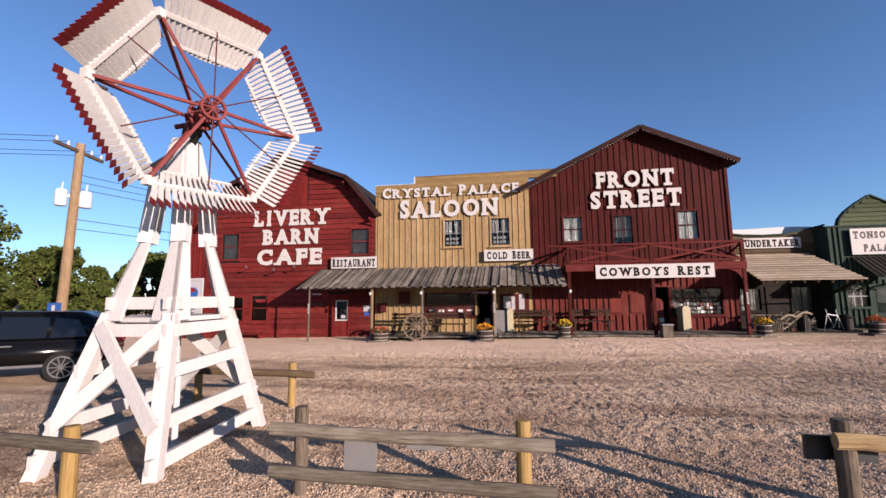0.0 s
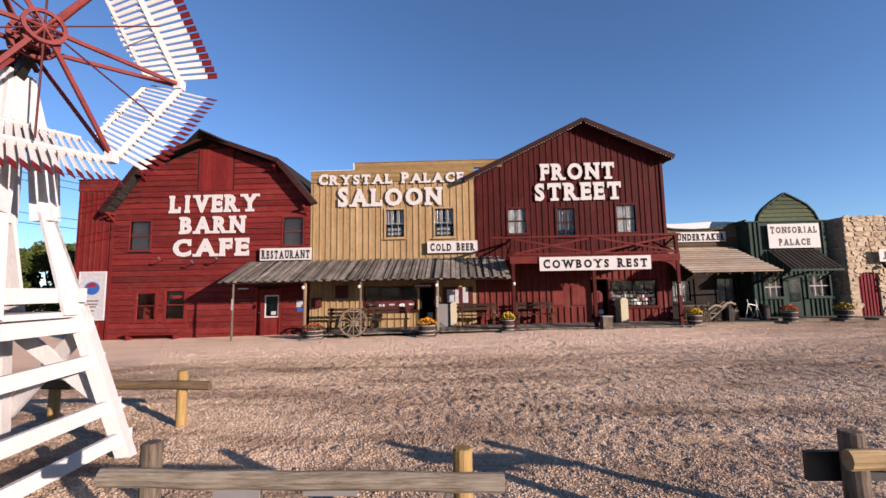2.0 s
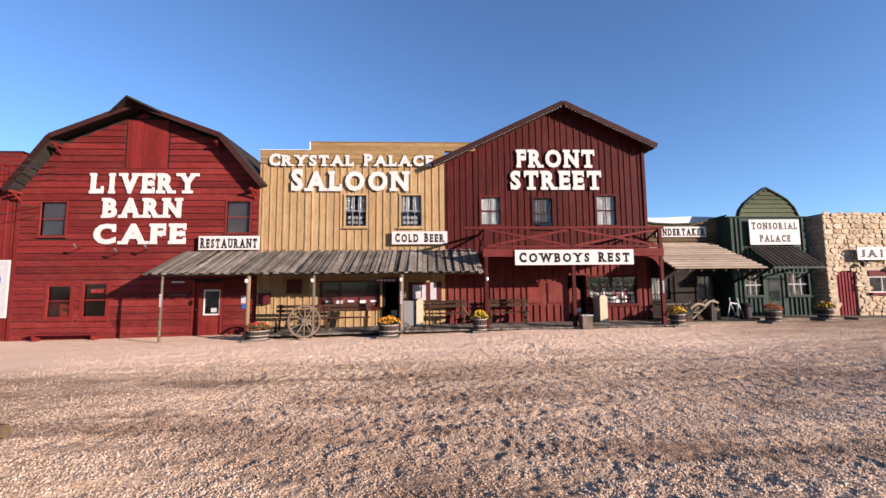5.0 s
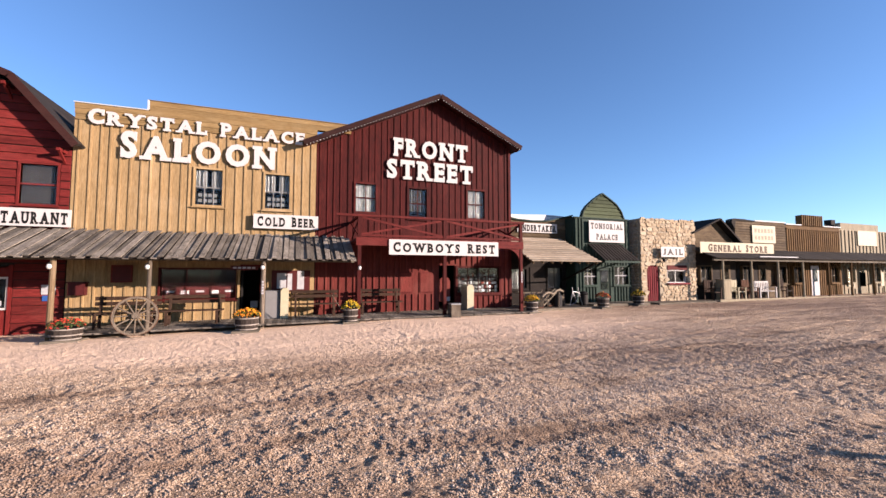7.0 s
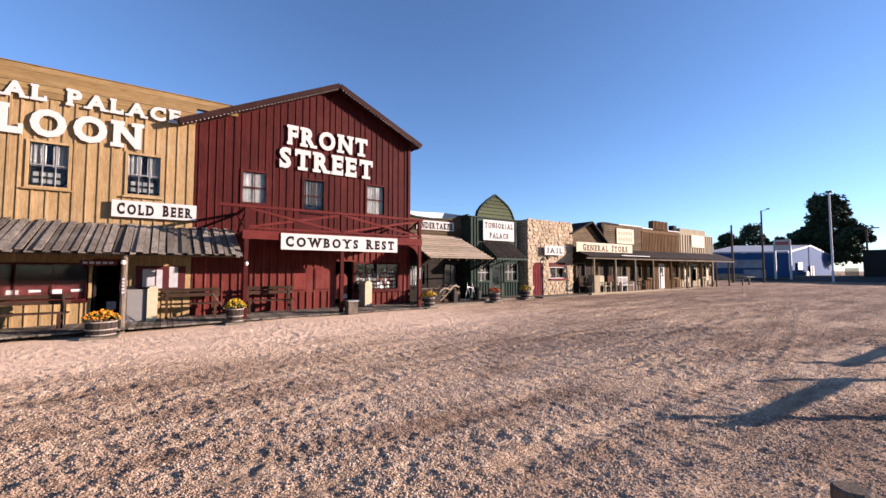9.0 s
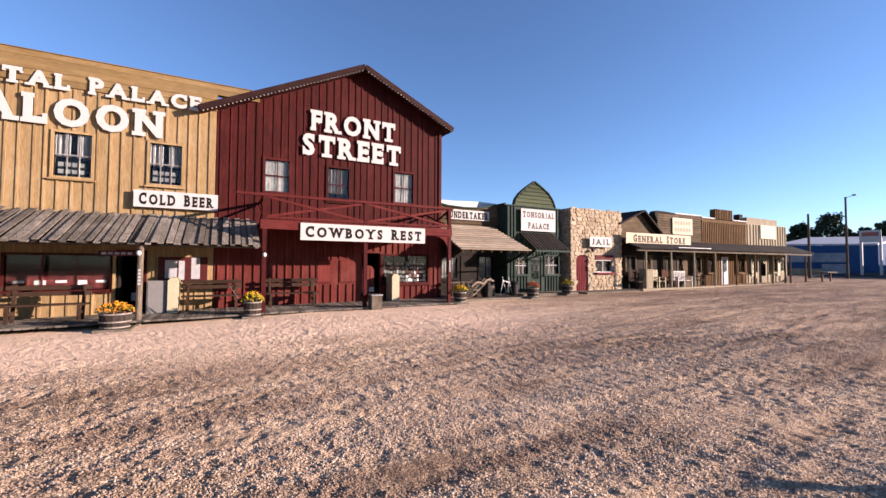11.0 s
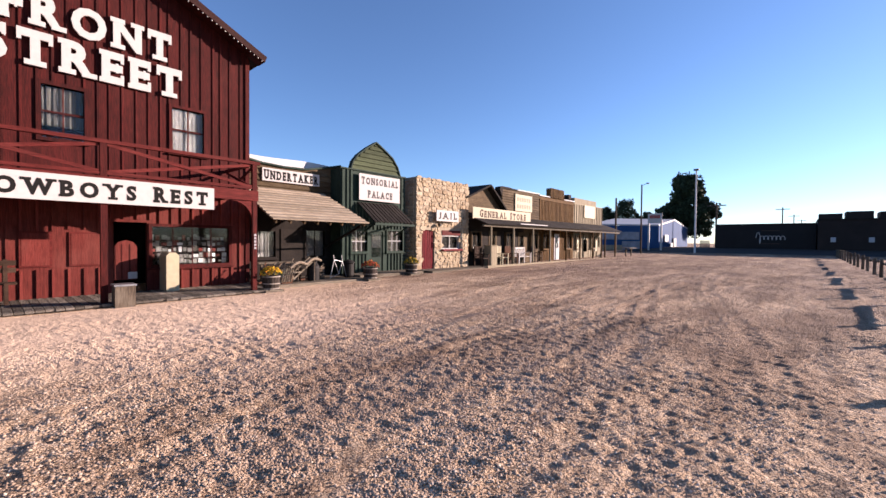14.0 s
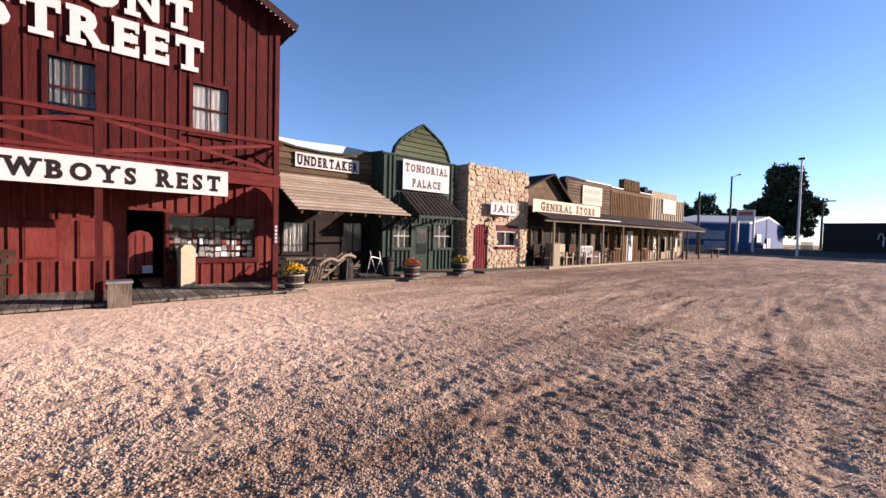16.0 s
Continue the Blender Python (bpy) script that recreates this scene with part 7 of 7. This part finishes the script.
# ---- car beside the windmill ----
def suv(at, yaw, paint, label):
    c = thing("car", label, "car", at=at)
    c.rotation_euler = (0, 0, radians(yaw))
    bm = bmesh.new()
    low = [(-2.12, 0.42), (-2.2, 0.72), (-2.12, 1.02), (2.2, 1.02), (2.36, 0.85), (2.36, 0.42)]
    half = 0.93
    prism(bm, low, -half, half)
    bmesh.ops.bevel(bm, geom=list(bm.edges), offset=0.06, segments=3, affect="EDGES")
    part("body", bm, paint, c, smooth=True)
    bm = bmesh.new()
    roofp = [(-2.1, 1.0), (-1.84, 1.48), (-1.55, 1.68), (0.3, 1.72), (0.75, 1.62), (1.5, 1.02)]
    a = [bm.verts.new((x, -half + 0.04 + (z - 1.0) * 0.22, z)) for x, z in roofp]
    b = [bm.verts.new((x, half - 0.04 - (z - 1.0) * 0.22, z)) for x, z in roofp]
    bm.faces.new(a)
    bm.faces.new(b[::-1])
    for k in range(len(a)):
        bm.faces.new((a[k], b[k], b[(k + 1) % len(a)], a[(k + 1) % len(a)]))
    bmesh.ops.bevel(bm, geom=list(bm.edges), offset=0.05, segments=3, affect="EDGES")
    part("cabin", bm, paint, c, smooth=True)
    for s in (-1, 1):
        for q in ([(-1.9, 1.08), (-1.66, 1.5), (-1.2, 1.56), (-1.15, 1.08)], [(-1.08, 1.08), (-1.12, 1.57), (-0.2, 1.6), (-0.15, 1.08)], [(-0.07, 1.08), (-0.1, 1.6), (0.35, 1.59), (0.72, 1.5), (1.25, 1.08)]):
            bm = bmesh.new()
            v = [bm.verts.new((x, s * (half - 0.03 - (z - 1.0) * 0.22 + d), z)) for d in (0.0, 0.012) for x, z in q]
            n = len(q)
            bm.faces.new(v[:n])
            bm.faces.new(v[n:][::-1])
            for k in range(n):
                bm.faces.new((v[k], v[(k + 1) % n], v[n + (k + 1) % n], v[n + k]))
            part("side_window", bm, tinted, c)
        for x in (-1.45, 1.45):
            bm = bmesh.new()
            rod(bm, (x, s * (half - 0.2), 0.37), (x, s * (half + 0.02), 0.37), 0.37, 0.36, 28)
            w = part("wheel", bm, rubber, c)
            bm = bmesh.new()
            ring_bar(bm, (x, s * (half + 0.02), 0.37), (0, 1, 0), 0.25, 0.03, 0.03, 24)
            for k in range(10):
                a0 = k * math.tau / 10
                beam(bm, (x, s * (half + 0.025), 0.37), (x + 0.24 * math.cos(a0), s * (half + 0.025), 0.37 + 0.24 * math.sin(a0)), 0.02, 0.05, (0, 1, 0))
            part("rim", bm, alloy, w)
        boxed("sill_trim", (-1.1, 1.1, s * half - 0.01 - 0.02 * (s < 0), s * half + 0.02, 0.4, 0.46), alloy, c)
        boxed("mirror", (0.8, 0.95, s * (half + 0.09) - 0.09, s * (half + 0.09) + 0.09, 1.06, 1.2), paint, c)
        boxed("door_handle", (-0.5, -0.3, s * half - 0.02, s * half + 0.03, 0.9, 0.93), alloy, c)
        boxed("tail_light", (-2.2, -2.05, s * 0.8 - 0.1, s * 0.8 + 0.1, 0.84, 1.04), car_red, c)
    return c


tinted = plain("tinted_glass", (0.01, 0.012, 0.014), 0.05, 0.0, 0.02, bump=0)
suv((-11.87, 7.43, -0.33), 212, car_black, "black sport utility car parked beside the windmill")
suv((-27.0, 14.5, -0.3), 160, car_red, "red car parked far off before the trees")


# ---- poles ----
def utility_pole():
    p = thing("utility_pole", "tan timber utility pole with crossarm and grey transformers", "pole")
    x, y = -17.36, 12.75
    z = ground_z(x, y)
    bm = bmesh.new()
    rod(bm, (x, y, z - 0.3), (x + 0.26, y, 8.2), 0.19, 0.15, 16)
    part("shaft", bm, pole_w, p)
    d = Vector((-0.24, 0.97, 0))
    across = Vector((0.61, 0.79, 0))
    c = Vector((x + 0.25, y, 7.85))
    bm = bmesh.new()
    beam(bm, c - d * 1.25, c + d * 1.25, 0.11, 0.13)
    part("crossarm", bm, pole_dark, p)
    for s in (-1.15, -0.6, 0.6, 1.15):
        bm = bmesh.new()
        lathe(bm, c + d * s + Vector((0, 0, 0.06)), [(0.03, 0), (0.06, 0.05), (0.04, 0.1), (0.06, 0.14), (0.03, 0.2)], 10)
        part("insulator", bm, white, p)
    for s, r in ((-0.4, 0.2), (0.36, 0.215)):
        q = Vector((x + 0.16, y, 5.5)) + across * s
        bm = bmesh.new()
        lathe(bm, q, [(r * 0.95, 0), (r, 0.04), (r, 0.62), (r * 0.7, 0.7), (0.05, 0.73)], 18)
        t = part("transformer", bm, pale_steel, p, smooth=True)
        bm = bmesh.new()
        rod(bm, q + Vector((0, 0, 0.7)), q + Vector((0.05, 0, 1.0)), 0.04, 0.03, 8)
        part("bushing", bm, white, t)
    bm = bmesh.new()
    beam(bm, Vector((x + 0.16, y, 5.95)) - across * 0.4, Vector((x + 0.16, y, 5.95)) + across * 0.36, 0.06, 0.1)
    part("bracket", bm, steel, p)
    boxed("sign_plate", (x - 0.32, x + 0.32, y - 0.24, y - 0.2, 0.95, 1.55), blue_sign, p, "blue square sign")
    boxed("sign_mark", (x - 0.1, x + 0.05, y - 0.245, y - 0.24, 1.05, 1.45), white, p)
    w = thing("overhead_wires", "thin dark overhead wires", "wires", kind="structure")
    for k, (zz, y1, z1) in enumerate(((6.9, 30, 6.3), (6.6, 30, 6.1), (6.3, 30, 5.9), (5.0, 34, 5.0), (4.6, 34, 4.7))):
        bm = bmesh.new()
        a, b = Vector((x + 0.15, y + 0.05 * k, zz)), Vector((-6, y1, z1))
        prev = a
        for j in range(1, 9):
            f = j / 8
            q = a.lerp(b, f) - Vector((0, 0, 1.2 * f * (1 - f)))
            rod(bm, prev, q, 0.014, 0.014, 5)
            prev = q
        part("wire", bm, iron, w)
    for k, s in enumerate((-1.15, -0.6, 0.6, 1.15)):
        bm = bmesh.new()
        a, b = c + d * s + Vector((0, 0, 0.24)), Vector((-60, -6 + k, 8.3))
        prev = a
        for j in range(1, 7):
            f = j / 6
            q = a.lerp(b, f) - Vector((0, 0, 2 * f * (1 - f)))
            rod(bm, prev, q, 0.012, 0.012, 5)
            prev = q
        part("wire", bm, iron, w)


utility_pole()


def simple_pole(x, y, h, r, m, label, lamp=False, lean=0.0, cross=False):
    p = thing("street_pole", label, "pole")
    z = ground_z(x, y)
    bm = bmesh.new()
    rod(bm, (x, y, z - 0.2), (x, y + lean, h), r, r * 0.7, 12)
    part("shaft", bm, m, p)
    if lamp:
        bm = bmesh.new()
        beam(bm, (x, y + lean, h - 0.1), (x + 0.1, y + lean - 0.5, h + 0.1), 0.04, 0.04)
        part("arm", bm, iron, p)
        boxed("head", (x - 0.05, x + 0.2, y + lean - 0.72, y + lean - 0.45, h + 0.06, h + 0.16), iron, p)
    if cross:
        boxed("crossarm", (x - 0.05, x + 0.05, y - 1.2, y + 1.2, h - 0.5, h - 0.35), m, p)


simple_pole(49.5, 19.7, 6.3, 0.12, pole_dark, "dark timber pole at the end of the shop row")
simple_pole(51.3, 17.65, 7.75, 0.1, pole_dark, "timber lamp pole with a short arm by the road", True)
simple_pole(56.4, 13.5, 9.5, 0.105, pale_steel, "tall pale metal lamp pole by the road", False)
boxed("head", (56.25, 56.55, 13.25, 13.75, 9.5, 9.68), iron, bpy.data.objects["street_pole.002"])
simple_pole(76, 14.2, 7.5, 0.14, pole_dark, "timber pole before the dark building", False, 0, True)
for k in range(4):
    simple_pole(120 + 30 * k, 8.0 - 1.5 * k, 9.5, 0.16, pole_dark, "far timber pole with a crossarm", False, 0, True)


poster_m = plain("faded_poster", (0.42, 0.45, 0.50), 0.7, vary=0.3, scale=1.5)


# ---- far buildings, road, trees ----
def far_side():
    bm = bmesh.new()
    v = [bm.verts.new(p) for p in ((56.5, -80, ground_z(56.5, 0) + 0.03), (64.2, -80, ground_z(64.2, 0) + 0.03), (64.2, 80, ground_z(64.2, 0) + 0.03), (56.5, 80, ground_z(56.5, 0) + 0.03))]
    bm.faces.new(v)
    tagged(part("road", bm, asphalt), "grey asphalt road across the end of the lot", "road", kind="structure")
    B, A, C = Vector((62.8, 18.7, 0)), Vector((56.2, 25.0, 0)), Vector((79.0, 18.4, 0))
    b = thing("metal_shed", "blue sheet metal building with a low white-edged gable roof", "building")
    D = A + (C - B)
    h, hp = 3.7, 4.7
    mid0, mid1 = (B + C) / 2, (A + D) / 2

    def wallp(name, pts, mat):
        bm = bmesh.new()
        f = [bm.verts.new(p) for p in pts]
        face = bm.faces.new(f)
        r = bmesh.ops.extrude_face_region(bm, geom=[face])
        cen = (B + D) / 2
        d = (cen - Vector(pts[0]))
        d.z = 0
        bmesh.ops.translate(bm, vec=d.normalized() * 0.15, verts=[q for q in r["geom"] if isinstance(q, bmesh.types.BMVert)])
        return part(name, bm, mat, b)

    Z = Vector((0, 0, 1))
    wallp("front_wall", [A, B, B + Z * h, A + Z * h], blue_tin)
    wallp("end_wall", [B, C, C + Z * h, mid0 + Z * hp, B + Z * h], blue_tin)
    for p, q in ((A, B), (D, C)):
        bm = bmesh.new()
        m1, m2 = (mid1, mid0)
        f = [bm.verts.new(o) for o in (p + Z * (h + 0.02), q + Z * (h + 0.02), m2 + Z * (hp + 0.05), m1 + Z * (hp + 0.05), p + Z * (h + 0.2), q + Z * (h + 0.2), m2 + Z * (hp + 0.25), m1 + Z * (hp + 0.25))]
        for fc in ((3, 2, 1, 0), (4, 5, 6, 7), (0, 1, 5, 4), (1, 2, 6, 5), (2, 3, 7, 6), (3, 0, 4, 7)):
            bm.faces.new([f[i] for i in fc])
        part("roof", bm, pale_tin, b, "white metal roof")
    along = (B - A)
    out = Vector((-0.69, -0.72, 0)) * 0.1
    for f0, f1, z0, z1, mat in ((0.1, 0.7, 1.9, 2.9, poster_m), (0.12, 0.45, 0.5, 1.2, taupe_v), (0.45, 0.72, 0.6, 1.7, poster_m)):
        bm = bmesh.new()
        p, q = A + along * f0 + out, A + along * f1 + out
        beam(bm, p + Z * (z0 + z1) / 2, q + Z * (z0 + z1) / 2, 0.05, z1 - z0)
        part("wall_panel", bm, mat, b)
    e = C - B
    for f0, f1, z0, z1 in ((0.14, 0.24, 1.6, 2.6), (0.3, 0.38, 0.4, 1.5), (0.42, 0.5, 0.4, 2.2)):
        bm = bmesh.new()
        p, q = B + e * f0 + Vector((0, -0.2, 0)), B + e * f1 + Vector((0, -0.2, 0))
        beam(bm, p + Z * (z0 + z1) / 2, q + Z * (z0 + z1) / 2, 0.05, z1 - z0)
        part("window", bm, pale_tin, b)
    s = thing("pole_sign", "pale red-and-white sign between two white posts", "sign")
    for yy in (17.5, 18.9):
        boxed("post", (58.9, 59.1, yy - 0.09, yy + 0.09, 0.2, 4.3), white, s)
    boxed("board", (58.85, 58.9, 17.4, 19.0, 3.9, 5.1), white, s)
    boxed("text_bar", (58.84, 58.85, 17.6, 18.8, 4.5, 4.9), car_red, s)
    d = thing("dark_warehouse", "long low black building with pale script mural", "building")
    boxed("wall", (64.5, 76, 3.5, 12.7, 0.2, 3.75), navy, d)
    boxed("roof", (64.4, 76.1, 3.5, 12.8, 3.75, 3.85), dark_roof, d)
    bm = bmesh.new()
    prev = None
    for k in range(46):
        f = k / 45
        yy = 8.6 - 2.5 * f
        zz = 2.2 + 0.42 * math.sin(k * 0.95) * (1.6 if k < 7 else 0.55)
        q = Vector((64.44, yy + 0.12 * math.cos(k * 0.95), zz))
        if prev is not None:
            rod(bm, prev, q, 0.04, 0.04, 6)
        prev = q
    part("mural_stroke", bm, white, d, "pale looping script")
    for z0 in (1.5, 3.0):
        boxed("mural_bar", (64.46, 64.5, 6.6, 8.2, z0, z0 + 0.06), fade_ink, d)
    e = thing("brown_warehouse", "long low dark brown building with small bright windows", "building")
    boxed("wall", (63.5, 80, -40, 3.4, 0.2, 4.05), umber, e)
    boxed("roof", (63.4, 80.1, -40.1, 3.45, 4.05, 4.2), dark_roof, e)
    for yy in (2.4, -0.4, -1.8):
        boxed("window", (63.44, 63.5, yy - 0.4, yy, 1.75, 2.25), pale_tin, e)
    for yy, w, h in ((3.2, 2.0, 0.9), (0.9, 2.2, 1.1), (-1.8, 3.0, 1.0), (-7.5, 3.0, 0.9)):
        boxed("roof_unit", (70, 73, yy - w, yy, 4.2, 4.2 + h), umber, e)
    f = thing("pale_fence", "short run of pale upright board fence under the tree", "fence")
    for k in range(14):
        boxed("picket", (70.0 + 0.16 * k, 70.13 + 0.16 * k, 15.2 - 0.06 * k, 15.24 - 0.06 * k, 0.35, 1.9), cream, f)
    w = thing("white_shed", "long low white building behind the trees", "building")
    boxed("wall", (-62, -40, 24, 30, -0.5, 2.0), white, w)
    boxed("roof", (-62.4, -39.6, 23.6, 30.4, 2.0, 2.5), grey_x, w)
    t = thing("picnic_table", "plain timber table at the end of the shop row", "table")
    boxed("top", (42.2, 44.0, 16.0, 16.8, 1.0, 1.06), grey_x, t)
    for x in (42.35, 43.8):
        boxed("leg", (x, x + 0.08, 16.35, 16.45, 0.25, 1.0), grey_z, t)


far_side()


def tree(x, y, height, spread, seed, mat, clumps=46, leaf=0.26, per=130, label="broad leafy green tree with an uneven crown", trunk_h=0.28):
    rng = random.Random(seed)
    t = thing("tree", label, "tree", "trees round the lot")
    z = ground_z(x, y)
    bm = bmesh.new()
    rod(bm, (x, y, z - 0.3), (x, y, z + height * trunk_h), height * 0.03, height * 0.022, 12)
    limbs = []
    for k in range(9):
        a = rng.uniform(0, math.tau)
        q = Vector((x + math.cos(a) * spread * rng.uniform(0.3, 0.7), y + math.sin(a) * spread * rng.uniform(0.3, 0.7), z + height * rng.uniform(0.45, 0.85)))
        rod(bm, (x, y, z + height * trunk_h * rng.uniform(0.7, 1.0)), q, height * 0.014, height * 0.004, 8)
        limbs.append(q)
    part("trunk", bm, bark, t)
    vs, fs = [], []
    for c in range(clumps):
        a, q = rng.uniform(0, math.tau), rng.random() ** 0.5
        h = rng.uniform(0.2, 1.0)
        wide = spread * (1.0 - 0.75 * max(0, h - 0.45) ** 1.3 / 0.46) * (0.65 + 0.35 * min(1, h / 0.4))
        cen = Vector((x + math.cos(a) * q * wide, y + math.sin(a) * q * wide, z + height * h * 0.96))
        R = height * rng.uniform(0.05, 0.12)
        for _ in range(per):
            d = Vector((rng.gauss(0, 1), rng.gauss(0, 1), rng.gauss(0, 0.8)))
            p = cen + d.normalized() * R * rng.random() ** 0.4
            u = Vector((rng.uniform(-1, 1), rng.uniform(-1, 1), rng.uniform(-1, 1))).normalized()
            w = u.orthogonal().normalized()
            s = leaf * rng.uniform(0.5, 1.1)
            i = len(vs)
            vs += [p - u * s, p + w * s * 0.55, p + u * s, p - w * s * 0.55]
            fs.append((i, i + 1, i + 2, i + 3))
    me = bpy.data.meshes.new("crown")
    me.from_pydata(vs, [], fs)
    me.materials.append(mat)
    o = new("crown", me)
    o.parent = t


tree(81.6, 19.4, 11.8, 4.5, 1, leaf_far, 130, 0.34, 170, "large dark green tree behind the tall lamp pole", 0.15)
tree(79, 23, 6.5, 3.4, 2, leaf_far, 26, 0.3, 90, "low dark tree beside the big one")
tree(98, 38.5, 8.8, 3.6, 3, leaf_far, 60, 0.3, 110, "far dark tree behind the blue building", 0.3)
tree(99, 34.2, 9.8, 3.6, 4, leaf_far, 50, 0.3, 110, "far dark tree behind the shop row", 0.3)
tree(100, 30.2, 7.2, 3.8, 5, leaf_far, 50, 0.3, 110, "far dark tree behind the blue building", 0.3)
for k, (x, y, h, s) in enumerate(((-33, 16.5, 10.8, 4.8), (-38, 15, 13.0, 5.2), (-42, 21, 10.0, 5.0), (-30, 22, 5.6, 3.4), (-27, 27, 5.6, 3.8), (-46, 12, 11.0, 5.2), (-24, 34, 5.6, 3.8))):
    tree(x, y, h, s, 20 + k, leaf_tree, 120, 0.15, 230, "full green tree beyond the parked cars", 0.2)
for k in range(7):
    tree(100 + 9 * k, -6 - 11 * k + (k % 3) * 4, 5.5 + (k % 3), 4.5, 40 + k, leaf_far, 18, 0.4, 60, "far low tree on the skyline")
